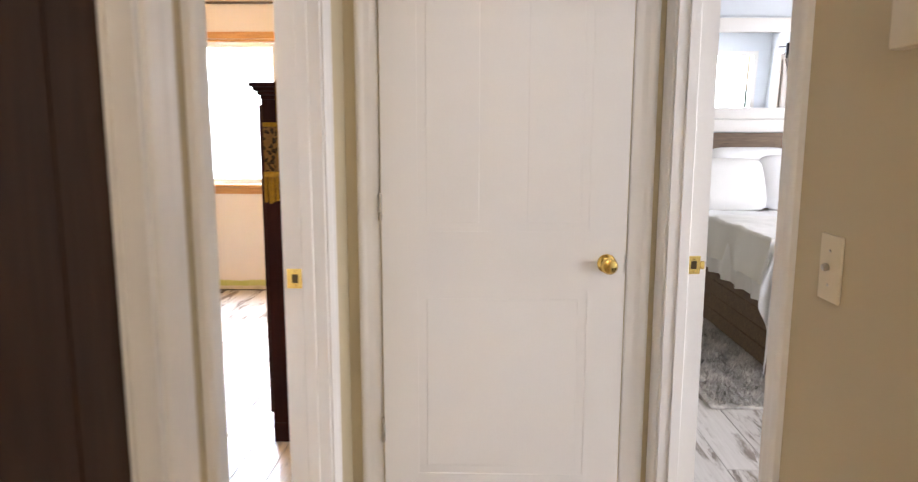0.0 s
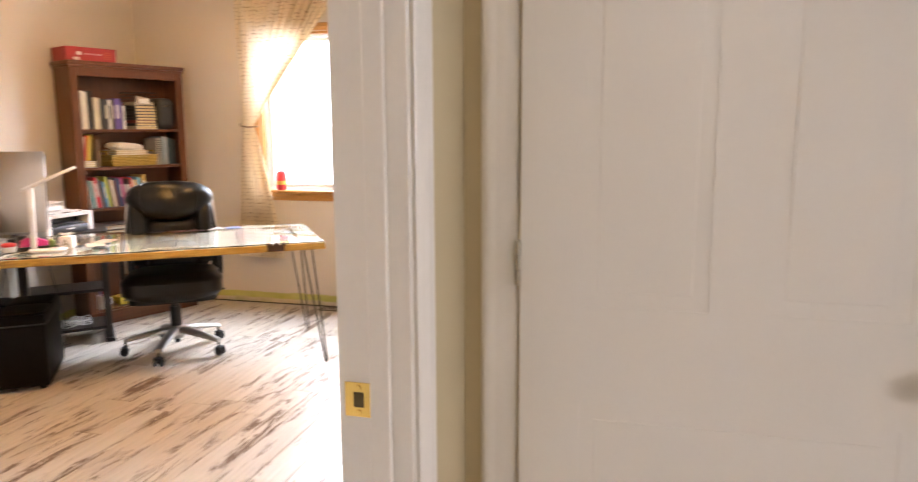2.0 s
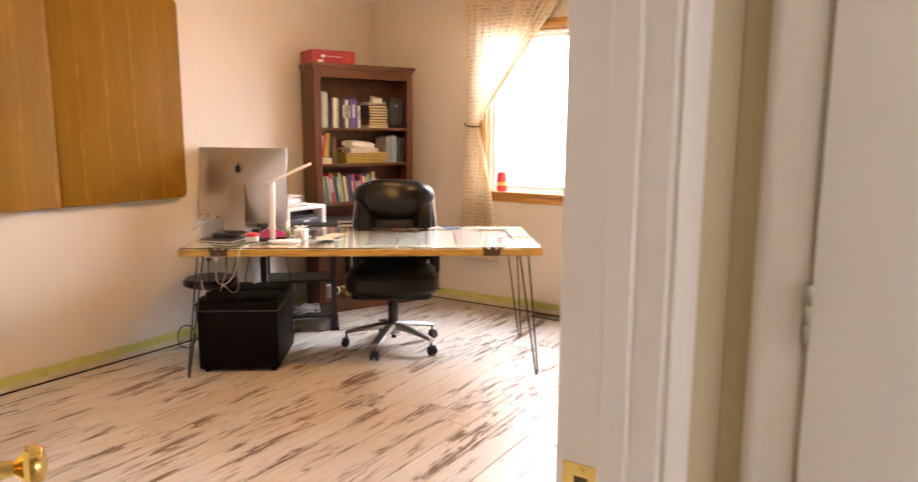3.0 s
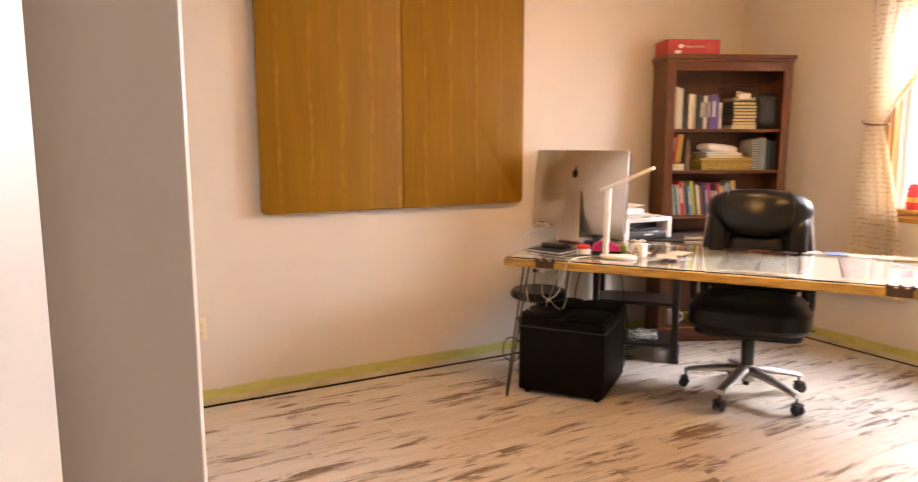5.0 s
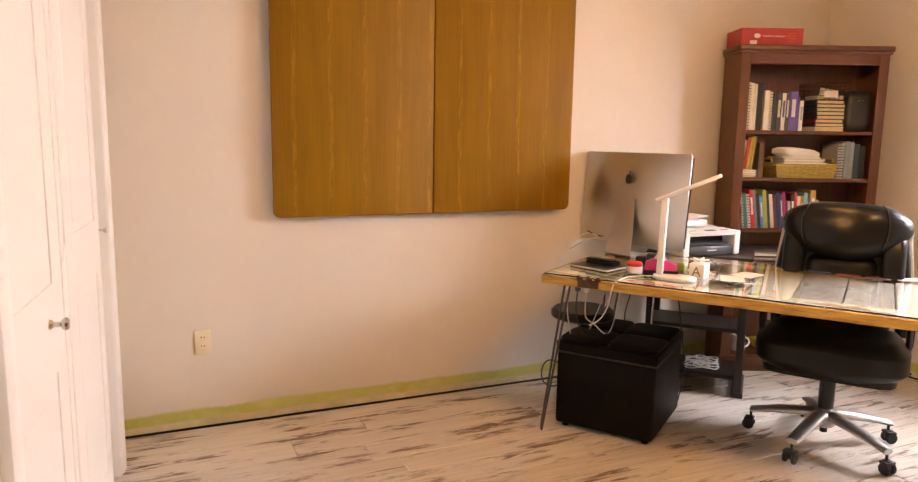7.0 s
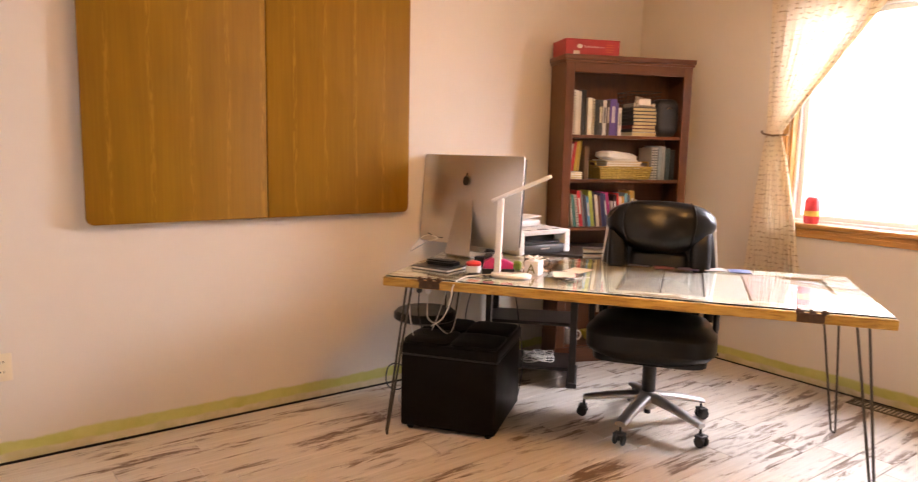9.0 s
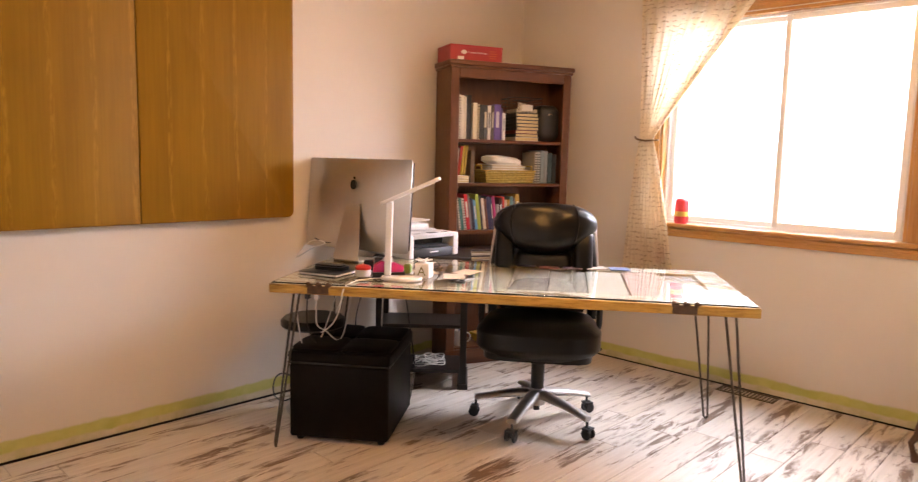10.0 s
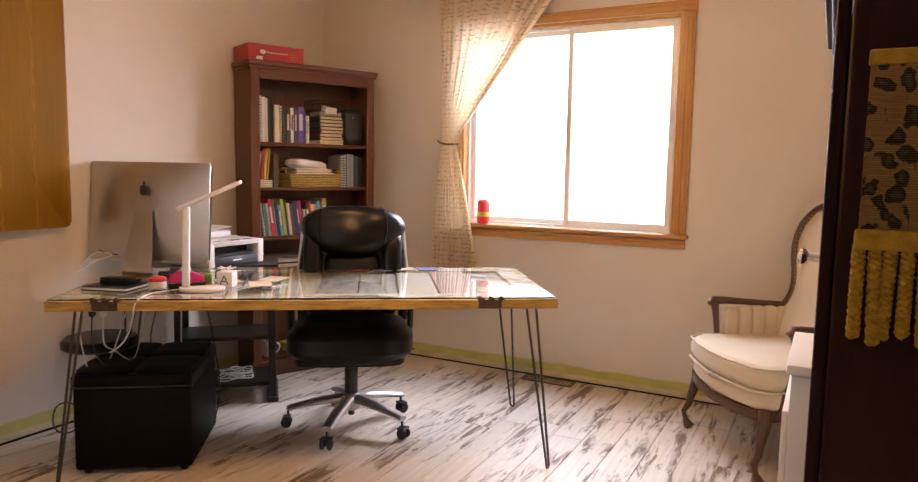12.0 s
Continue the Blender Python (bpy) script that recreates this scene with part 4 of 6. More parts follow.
for k in range(8):
    c = [(0.62, 0.58, 0.5), (0.03, 0.03, 0.04), (0.20, 0.03, 0.03), (0.04, 0.04, 0.05), (0.03, 0.03, 0.03), (0.05, 0.05, 0.06), (0.03, 0.03, 0.03), (0.05, 0.05, 0.05)][k]
    h = 0.021 if k else 0.024
    book(0.462 + rng.uniform(-0.004, 0.004), zz, 0.165 + rng.uniform(-0.006, 0.004), h, 0.20, c, 0, "thick book lying flat in a stack", y=0.03, flat=True)
    zz += h + 0.0006
M_CREAM_LOOSE = varied("loose_cream_paper", (0.58, 0.50, 0.38), 0.8, amount=0.12)
# wire basket with papers on the stack
wb = thing("wire_basket", case.matrix_world @ pose(0.455, 0.035, zz), "black wire basket with papers on a book stack", "wire basket")
bm = bmesh.new()
for k in range(8):
    tube(bm, [(0.0 + 0.026 * k, 0, 0), (-0.008 + 0.028 * k, -0.006, 0.10)], 0.0012, 5)
    tube(bm, [(0.0 + 0.026 * k, 0.19, 0), (-0.008 + 0.028 * k, 0.196, 0.10)], 0.0012, 5)
for k in range(5):
    z = 0.002 + 0.024 * k
    o = 0.008 * k / 4
    tube(bm, [(-o, -o, z), (0.182 + o, -o, z), (0.182 + o, 0.19 + o, z), (-o, 0.19 + o, z), (-o, -o, z)], 0.0012 if k < 4 else 0.0025, 5)
part("wire_body", bm, M_BLACK, wb)
part("tag", B(0.04, 0.12, -0.009, -0.006, 0.015, 0.052, 0.001, 1), M_PAPER, wb, "white name tag")
bm = B(0.02, 0.17, 0.02, 0.17, 0.004, 0.03, 0.002, 1)
box(bm, 0.07, 0.170, 0.10, 0.104, 0.01, 0.120, m=pose(0, 0, 0, -14, 9))
part("paper", bm, M_CREAM_LOOSE, wb, "loose white papers")
bag = thing("shoulder_bag", case.matrix_world @ pose(0.725, 0.14, Z4 + 0.0005), "soft black bag on the shelf", "bag")
part("body", cushion(0.15, 0.16, 0.24, 8, 0.35, pose(0, 0, 0.12)), M_GREYPL, bag, smooth=70)
part("zipper_pull", tube(bmesh.new(), [(-0.02, -0.085, 0.17), (-0.008, -0.088, 0.182), (0.012, -0.086, 0.176)], 0.004, 6), M_NICKEL, bag, "silver buckle")
# second shelf
for dx, w, h, c, ln in ((0.0, 0.010, 0.17, (0.55, 0.45, 0.40), 7), (0.014, 0.018, 0.185, (0.42, 0.03, 0.02), 7), (0.036, 0.016, 0.19, (0.50, 0.36, 0.04), 6), (0.056, 0.012, 0.19, (0.46, 0.33, 0.06), 6)):
    book(0.064 + dx, Z3 + 0.048, w, h, 0.15, c, ln, "slim coloured book leaning on the shelf", None, 0.07)
zz = Z3 + 0.0005
for k in range(3):
    book(0.060, zz, 0.085, 0.014, 0.14, (0.70, 0.66, 0.60), 0, "pale paperback lying flat", y=0.03, flat=True)
    zz += 0.0146
book(0.160, Z3 + 0.0005, 0.030, 0.20, 0.2, (0.13, 0.07, 0.035), 0, "brown ring binder standing upright", y=0.05)
wk = thing("wicker_basket", case.matrix_world @ pose(0.262, 0.02, Z3 + 0.0005) @ Matrix.Diagonal((1.08, 0.97, 1, 1)), "golden wicker basket piled with papers", "basket")
M_WICKER = varied("golden_wicker", (0.42, 0.29, 0.06), 0.6, amount=0.4, big=80, fine=300, relief=0.3)
part("basket_floor", B(0.008, 0.292, 0.008, 0.212, 0.001, 0.006), M_WICKER, wk)
for row in range(7):
    z = 0.008 + row * 0.0115
    g = 0.012 * row / 6
    pts = []
    for (ax, ay, bx, by) in ((-g, -g, 0.30 + g, -g), (0.30 + g, -g, 0.30 + g, 0.22 + g), (0.30 + g, 0.22 + g, -g, 0.22 + g), (-g, 0.22 + g, -g, -g)):
        for k in range(24):
            u = k / 24
            off = 0.003 * math.sin(u * math.pi * 12 + row * math.pi)
            dx, dy = (0, off) if ay == by else (off, 0)
            pts.append((ax + (bx - ax) * u + dx, ay + (by - ay) * u + dy, z))
    part("woven_strand", tube(bmesh.new(), pts + pts[:1], 0.0055, 5), M_WICKER, wk)
for ex in (-0.014, 0.314):
    part("basket_handle", tube(bmesh.new(), [(ex, 0.05, 0.085), (ex * 1.02, 0.06, 0.108), (ex * 1.02, 0.16, 0.108), (ex, 0.17, 0.085)], 0.006, 6), M_WICKER, wk)
M_CREAM = varied("cream_paper_stack", (0.66, 0.55, 0.42), 0.8, amount=0.15, big=5, fine=200)
for k in range(7):
    part("paper", B(0.04 + rng.uniform(-0.012, 0.012), 0.255 + rng.uniform(-0.012, 0.012), 0.02, 0.2, 0.065 + 0.008 * k, 0.072 + 0.008 * k, 0.001, 1, pose(0, 0, 0, 0, 0, rng.uniform(-4, 4))), M_CREAM if k % 2 else M_PAPER, wk)
part("crumpled_paper", cushion(0.22, 0.16, 0.06, 8, 0.6, pose(0.13, 0.1, 0.142, 0, 6, 14)), M_PAPER, wk, "folded white papers", smooth=60)
for i, (w, h, c, sp) in enumerate(((0.018, 0.2, (0.42, 0.40, 0.36), True), (0.018, 0.205, (0.40, 0.42, 0.42), True), (0.026, 0.215, (0.24, 0.30, 0.33), False), (0.022, 0.21, (0.30, 0.33, 0.35), False), (0.03, 0.2, (0.03, 0.06, 0.07), False), (0.03, 0.19, (0.02, 0.025, 0.03), False))):
    book(0.615 + [0, 0.022, 0.045, 0.073, 0.098, 0.131][i], Z3 + 0.0005, w, h, 0.18, c, 0, "upright notebook with muted cover", None, 0.05, spiral=sp)
# third shelf: a leaning row
x = 0.064
cols = [(0.60, 0.55, 0.48), (0.05, 0.20, 0.18), (0.62, 0.57, 0.48), (0.55, 0.02, 0.03), (0.20, 0.19, 0.18), (0.03, 0.03, 0.05), (0.10, 0.33, 0.55), (0.34, 0.40, 0.06), (0.04, 0.04, 0.04), (0.62, 0.50, 0.35), (0.14, 0.05, 0.03), (0.03, 0.03, 0.10), (0.05, 0.06, 0.13), (0.40, 0.02, 0.13), (0.45, 0.40, 0.36), (0.05, 0.02, 0.02), (0.55, 0.04, 0.03), (0.60, 0.52, 0.38), (0.50, 0.30, 0.05), (0.14, 0.36, 0.50), (0.10, 0.12, 0.14), (0.46, 0.29, 0.06), (0.60, 0.52, 0.42), (0.30, 0.03, 0.06)]
hs = [0.20, 0.20, 0.20, 0.225, 0.225, 0.20, 0.19, 0.225, 0.22, 0.20, 0.195, 0.21, 0.205, 0.215, 0.16, 0.20, 0.21, 0.19, 0.19, 0.21, 0.20, 0.225, 0.17, 0.16]
for k, c in enumerate(cols):
    w = (0.012, 0.018, 0.015, 0.022)[k % 4] + (0.012 if k == 21 else 0)
    ln = -7.5 if k < 14 else -4
    book(x + 0.022, Z2 + 0.003, w, hs[k], 0.17, c, ln, "coloured book leaning in a row", (0.65, 0.62, 0.55) if k % 3 == 0 else None, 0.03, spiral=(k in (0, 2)))
    x += w + 0.0025
# lower shelves
zz = SHELVES[1] + 0.0005
pile = thing("paper_pile", case.matrix_world @ pose(0.10, 0.03, zz), "untidy pile of papers and magazines on the shelf", "papers")
for k in range(18):
    part("sheet", B(0, 0.26, 0, 0.21, 0.013 * k, 0.013 * k + 0.009, 0.001, 1, pose(rng.uniform(-0.03, 0.03), rng.uniform(-0.02, 0.01), 0, 0, 0, rng.uniform(-7, 7))), (M_PAPER, M_CREAM, cover((0.10, 0.08, 0.08)))[k % 3], pile)
mug = thing("mug", case.matrix_world @ pose(0.13, 0.075, SHELVES[0] + 0.0005), "white mug holding pens", "mug")
part("cup", lathe(bmesh.new(), [(0.0, 0.0), (0.036, 0.0), (0.040, 0.004), (0.041, 0.098), (0.038, 0.100), (0.036, 0.098), (0.035, 0.012), (0.0, 0.010)], 24), M_WHITEPL, mug)
part("mug_handle", tube(bmesh.new(), [(0.040 + 0.028 * math.sin(a), 0, 0.05 - 0.030 * math.cos(a)) for a in [math.pi * k / 8 for k in range(9)]], 0.005, 8), M_WHITEPL, mug)
for k, c in enumerate(((0.03, 0.05, 0.3), (0.5, 0.03, 0.03), (0.03, 0.03, 0.03))):
    part("pen", tube(bmesh.new(), [(0.01 * (k - 1), 0, 0.015), (0.02 * (k - 1), 0.008 * (k - 1), 0.155)], 0.004, 8), cover(c), mug)
ys = thing("note_stack", case.matrix_world @ pose(0.26, 0.08, SHELVES[0] + 0.0005), "yellow note pads on the bottom shelf", "note pads")
for k in range(3):
    part("pad", B(0, 0.12, 0, 0.10, 0.02 * k, 0.02 * k + 0.018, 0.001, 1, pose(0, 0, 0, 0, 0, 8 * k)), cover((0.62, 0.48, 0.06)), ys)
# cigar-style gift box on top
rb = thing("gift_box", case.matrix_world @ pose(0.0, 0.03, CHT + 0.0005), "red cardboard box with white print on the bookcase", "box")
M_REDBOX = varied("red_cardboard", (0.36, 0.022, 0.022), 0.42, amount=0.1)
part("body", B(0, 0.35, 0, 0.22, 0, 0.088, 0.003, 1), M_REDBOX, rb)
part("lid_lip", B(-0.002, 0.352, -0.002, 0.222, 0.082, 0.096, 0.003, 1), M_REDBOX, rb)
part("emblem", prism(bmesh.new(), [(0.018 * math.cos(a), 0.013 * math.sin(a)) for a in [2 * math.pi * k / 24 for k in range(24)]], 0, 0.001, m=pose(0.090, -0.0008, 0.052, 90)), M_PAPER, rb, "white oval emblem")
part("price_sticker", B(0.050, 0.090, -0.001, 0.0005, 0.006, 0.026), M_PAPER, rb, "white sticker")
for k in range(4):
    part("emblem_stripe", B(0.255 + 0.006 * abs(k - 1.5), 0.315 - 0.006 * abs(k - 1.5), -0.0008, 0.0005, 0.022 + k * 0.014, 0.027 + k * 0.014), cover((0.45, 0.10, 0.03)), rb)


def lettering(text, size, mat, parent, m, name="lettering"):
    cu = bpy.data.curves.new(name, "FONT")
    cu.body, cu.size, cu.extrude = text, size, 0.0004
    tmp = bpy.data.objects.new("tmp_text", cu)
    scene.collection.objects.link(tmp)
    me = bpy.data.meshes.new_from_object(tmp.evaluated_get(bpy.context.evaluated_depsgraph_get()))
    bpy.data.objects.remove(tmp)
    me.name = name
    me.materials.clear()
    me.materials.append(mat)
    ob = new(name, me)
    ob.parent, ob.matrix_basis = parent, m
    return ob


lettering("Premium Selection", 0.017, M_PAPER, rb, pose(0.118, -0.001, 0.046, 90))

# ottoman
ott = thing("storage_ottoman", pose(-3.205, 3.505, 0, 0, 0, 36), "espresso leatherette storage cube with quilted lid", "ottoman")
OW, OD = 0.465, 0.50
for x, y in ((0.04, 0.04), (OW - 0.04, 0.04), (0.04, OD - 0.04), (OW - 0.04, OD - 0.04)):
    part("foot", lathe(bmesh.new(), [(0.0, 0.0), (0.016, 0.0), (0.020, 0.022), (0.0, 0.022)], 14, pose(x, y, 0)), M_BLACK, ott)
part("body", B(0, OW, 0, OD, 0.020, 0.370, 0.014, 3), M_BROWNLEATHER, ott, smooth=60)
lid = part("lid", B(-0.006, OW + 0.006, -0.006, OD + 0.006, 0.374, 0.425, 0.012, 3), M_BROWNLEATHER, ott, smooth=60)
for i in range(2):
    for j in range(2):
        part("quilted_pad", cushion(OW / 2 - 0.004, OD / 2 - 0.004, 0.040, 8, 0.45, pose(OW * (0.25 + 0.5 * i), OD * (0.25 + 0.5 * j), 0.425)), M_BROWNLEATHER, lid, smooth=70)
bm = bmesh.new()
tube(bm, [(-0.004, -0.004, 0.372), (OW + 0.004, -0.004, 0.372), (OW + 0.004, OD + 0.004, 0.372), (-0.004, OD + 0.004, 0.372), (-0.004, -0.004, 0.372)], 0.004, 6)
part("piping", bm, M_BLACK, lid)


# ---- on and under the desk ----
mon = thing("desktop_computer", pose(-3.475, 4.105, 0.7605, 0, 0, 17), "large aluminium all-in-one computer seen from behind", "computer")
scr = part("screen_shell", prism(bmesh.new(), rounded(0.65, 0.485, 0.012), -0.006, 0.004, 0.002, pose(0, 0.0, 0.278, 85)), M_ALU, mon)
scr.matrix_basis = Matrix.Translation((0, 0, 0.018))
bm = bmesh.new()
t = bmesh.new()
bmesh.ops.create_grid(t, x_segments=24, y_segments=18, size=1.0)
for v in t.verts:
    x, y = v.co.x, v.co.y
    bulge = max(0.0, 1 - abs(x) ** 2.6) * max(0.0, 1 - abs(y) ** 2.6)
    v.co = Vector((x * 0.323, y * 0.240, 0.004 + 0.032 * bulge))
add(bm, t, pose(0, 0, 0.278, 85))
part("rear_bulge", bm, M_ALU, scr, smooth=80)
part("screen_glass", B(-0.318, 0.318, 0.004, 0.008, 0.06, 0.515, m=pose(0, 0.0, 0, -5) @ pose(0, -0.002, -0.01)), M_BLACK, scr, "dark glass screen")
# plain dark emblem on the back
bm = prism(bmesh.new(), [(0.022 * math.cos(a) * (1 - 0.12 * math.cos(2 * a)), 0.025 * math.sin(a)) for a in [2 * math.pi * k / 24 for k in range(24)]], 0, 0.001, m=pose(0, -0.0405, 0.402, 85))
prism(bm, [(0.004 + 0.006 * math.cos(a), 0.034 + 0.009 * math.sin(a)) for a in [2 * math.pi * k / 12 for k in range(12)]], 0, 0.001, m=pose(0, -0.0405, 0.402, 85))
part("emblem", bm, M_BLACK, mon, "plain dark emblem")
bm = bmesh.new()
pth = [(0.042, 0.300), (0.052, 0.25), (0.078, 0.14), (0.104, 0.03), (0.107, 0.012), (0.098, 0.0042), (0.080, 0.0035), (-0.06, 0.0035)]
rings = []
for k, (ya, za) in enumerate(pth):
    p0, p1 = pth[max(k - 1, 0)], pth[min(k + 1, len(pth) - 1)]
    d = Vector((0, -(p1[0] - p0[0]), p1[1] - p0[1])).normalized()
    n = Vector((0, d.z, -d.y)) * 0.0033
    rings.append([bm.verts.new(Vector((sx * (0.046 + 0.036 * (1 - min(1, za / 0.3))), -ya, za)) + sgn * n) for sx, sgn in ((-1, -1), (1, -1), (1, 1), (-1, 1))])
for a, b in zip(rings, rings[1:]):
    for k in range(4):
        bm.faces.new((a[k], a[(k + 1) % 4], b[(k + 1) % 4], b[k]))
bm.faces.new(rings[0])
bm.faces.new(rings[-1])
part("stand", bm, M_ALU, mon, "bent aluminium foot", smooth=35)
bm = bmesh.new()
for k in range(5):
    box(bm, -0.26 + k * 0.022, -0.248 + k * 0.022, -0.026, -0.012, 0.085, 0.093, 0.001, 1)
part("port_row", bm, M_BLACK, mon, "dark row of ports")
part("cables", tube(bmesh.new(), flow([(-0.25, -0.03, 0.089), (-0.27, -0.07, 0.08), (-0.30, -0.11, 0.03), (-0.31, -0.12, 0.004), (-0.33, -0.06, 0.004)]), 0.0025, 6), M_CORD, mon, "white cables")
tube_bm = tube(bmesh.new(), flow([(-0.24, -0.03, 0.089), (-0.18, -0.09, 0.095), (-0.14, -0.10, 0.085), (-0.20, -0.12, 0.06), (-0.29, -0.15, 0.004)]), 0.003, 6)
part("cables", tube_bm, M_CORD, mon, "white cables")

part("cables", tube(bmesh.new(), flow([(-0.255, -0.028, 0.092), (-0.23, -0.07, 0.105), (-0.17, -0.085, 0.092), (-0.12, -0.08, 0.088)]), 0.0028, 6), M_BLACK, mon, "black cable")
lampo = thing("desk_lamp", pose(-2.845, 3.865, 0.7605, 0, 0, 30), "white folding LED desk lamp, switched off", "desk lamp")
part("base", prism(bmesh.new(), rounded(0.185, 0.115, 0.050, 7), 0, 0.016, 0.005), M_WHITEPL, lampo, smooth=60)
part("post", B(-0.083, -0.053, -0.010, 0.010, 0.014, 0.352, 0.005, 2, pose(0, 0, 0, 0, 1.5)), M_WHITEPL, lampo)
part("joint", lathe(bmesh.new(), [(0.0, -0.013), (0.010, -0.013), (0.010, 0.013), (0.0, 0.013)], 14, pose(-0.060, 0, 0.350, 90)), M_WHITEPL, lampo)
head = part("lamp_head", prism(bmesh.new(), rounded(0.30, 0.040, 0.018, 5), -0.006, 0.008, 0.003, pose(-0.068, 0, 0.350, 0, -24) @ pose(0.115, 0, 0.004)), M_WHITEPL, lampo, smooth=60)
part("diffuser", prism(bmesh.new(), rounded(0.23, 0.026, 0.012, 4), -0.0075, -0.0058, 0, pose(-0.068, 0, 0.350, 0, -24) @ pose(0.12, 0, 0.004)), M_PAPER, head, "pale LED diffuser")
pts = [(-0.09, -0.02, 0.006), (-0.14, -0.05, 0.004), (-0.175, -0.14, 0.004), (-0.19, -0.215, -0.02), (-0.20, -0.23, -0.10), (-0.25, -0.20, -0.18), (-0.32, -0.16, -0.23)]
part("power_cord", tube(bmesh.new(), flow(pts), 0.003, 6), M_CORD, lampo, "white power cord")

LZ = 0.7605
DM = desk.matrix_world


def on_desk(x, y, rz=0, z=LZ):
    return DM @ pose(x, y, z, 0, 0, rz)


o = thing("notebook_stack", on_desk(0.175, 0.27, -16), "slim grey notebook with a black wallet on top", "notebook")
part("cover", B(-0.105, 0.105, -0.085, 0.085, 0.012, 0.016, 0.0015, 1), M_GREYPL, o)
part("cover", B(-0.105, 0.105, -0.085, 0.085, 0.0, 0.003, 0.001, 1), M_GREYPL, o)
part("page_block", B(-0.101, 0.101, -0.081, 0.081, 0.003, 0.012), M_PAPER, o, "pale page block")
dr = thing("wallet", on_desk(0.190, 0.28, -14, LZ + 0.0165), "black leather wallet lying on the notebook", "wallet")
part("body", cushion(0.150, 0.095, 0.024, 6, 0.35, pose(0, 0, 0.012)), M_LEATHER, dr, smooth=70)
part("flap", cushion(0.146, 0.060, 0.008, 6, 0.3, pose(0, -0.016, 0.0265)), M_LEATHER, dr, smooth=70)
tp = thing("red_tin", on_desk(0.345, 0.27) @ Matrix.Diagonal((0.86, 0.86, 0.9, 1)), "round red and white tin", "tin")
part("cup", lathe(bmesh.new(), [(0.0, 0.0), (0.040, 0.0), (0.043, 0.006), (0.042, 0.032), (0.0, 0.032)], 22), M_WHITEPL, tp)
part("lid", lathe(bmesh.new(), [(0.0, 0.032), (0.043, 0.032), (0.043, 0.045), (0.034, 0.052), (0.012, 0.056), (0.0, 0.056)], 22), M_REDPL, tp, "red lid")
td = thing("tape_dispenser", on_desk(0.47, 0.24, 18), "magenta and black tape dispenser", "tape dispenser")
bm = prism(bmesh.new(), [(-0.07, 0), (0.075, 0), (0.078, 0.028), (-0.072, 0.028)], -0.030, 0.030, 0.003, pose(0, 0, 0, 90))
part("base", bm, M_BLACK, td)
part("body", prism(bmesh.new(), [(-0.068, 0.029), (0.070, 0.029), (0.072, 0.052), (0.02, 0.075), (-0.03, 0.078), (-0.062, 0.060)], -0.028, 0.028, 0.004, pose(0, 0, 0, 90)), M_PINK, td, "magenta body")
part("tape_roll", lathe(bmesh.new(), [(0.012, -0.010), (0.027, -0.010), (0.027, 0.010), (0.012, 0.010)], 18, pose(0.0, 0, 0.072, 90)), M_PAPER, td, "roll of clear tape")
bk2 = thing("letter_block", on_desk(0.628, 0.300, -8) @ Matrix.Diagonal((0.82, 0.82, 0.82, 1)), "white wooden block printed with the letter A", "toy block")
part("cube", B(-0.042, 0.042, -0.042, 0.042, 0, 0.082, 0.004, 2), M_PAPER, bk2)
M_OLIVE = plain("olive_print", (0.20, 0.18, 0.06), 0.5)
lettering("A", 0.075, M_OLIVE, bk2, pose(-0.026, -0.0424, 0.014, 90))
lettering("A", 0.075, M_OLIVE, bk2, pose(-0.0424, 0.026, 0.014, 90, 0, -90))
st = thing("paper_star", on_desk(0.625, 0.305, 0, LZ + 0.0685), "folded white paper star on the block", "paper star")
bm = bmesh.new()
for k in range(5):
    a = 72 * k
    prism(bm, [(0, -0.012), (0.045, 0), (0, 0.012)], 0.002, 0.009, 0, pose(0, 0, 0, 0, -14, a))
part("points", bm, M_PAPER, st)
for i, (x, y, r, lab) in enumerate(((0.76, 0.36, 12, "sheet"), (0.80, 0.50, -20, "sheet"), (0.60, 0.45, 30, "sheet"))):
    o = thing("paper_sheet", on_desk(x, y, r, LZ + 0.0002), "loose white sheet of paper on the glass", "paper")
    part(lab, B(-0.050, 0.050, -0.070, 0.070, 0, 0.0012), M_CREAM, o)
sc = thing("scissors", on_desk(0.82, 0.26, 55), "steel scissors lying on the desk", "scissors")
bm = bmesh.new()
for s in (-1, 1):
    prism(bm, [(0, -0.006), (0.10, -0.001), (0.10, 0.001), (0, 0.006)], 0.001 + 0.002 * (s + 1), 0.003 + 0.002 * (s + 1), 0, pose(0, 0, 0, 0, 0, s * 5))
part("blades", bm, M_NICKEL, sc)
for s in (-1, 1):
    part("grip", tube(bmesh.new(), [(-0.04 + 0.024 * math.cos(a), s * 0.018 + 0.014 * math.sin(a), 0.004) for a in [2 * math.pi * k / 14 for k in range(15)]], 0.0035, 6), M_BLACK, sc)
gl = thing("eyeglasses", on_desk(0.60, 0.50, 10), "dark-rimmed glasses resting on papers", "glasses")
bm = bmesh.new()
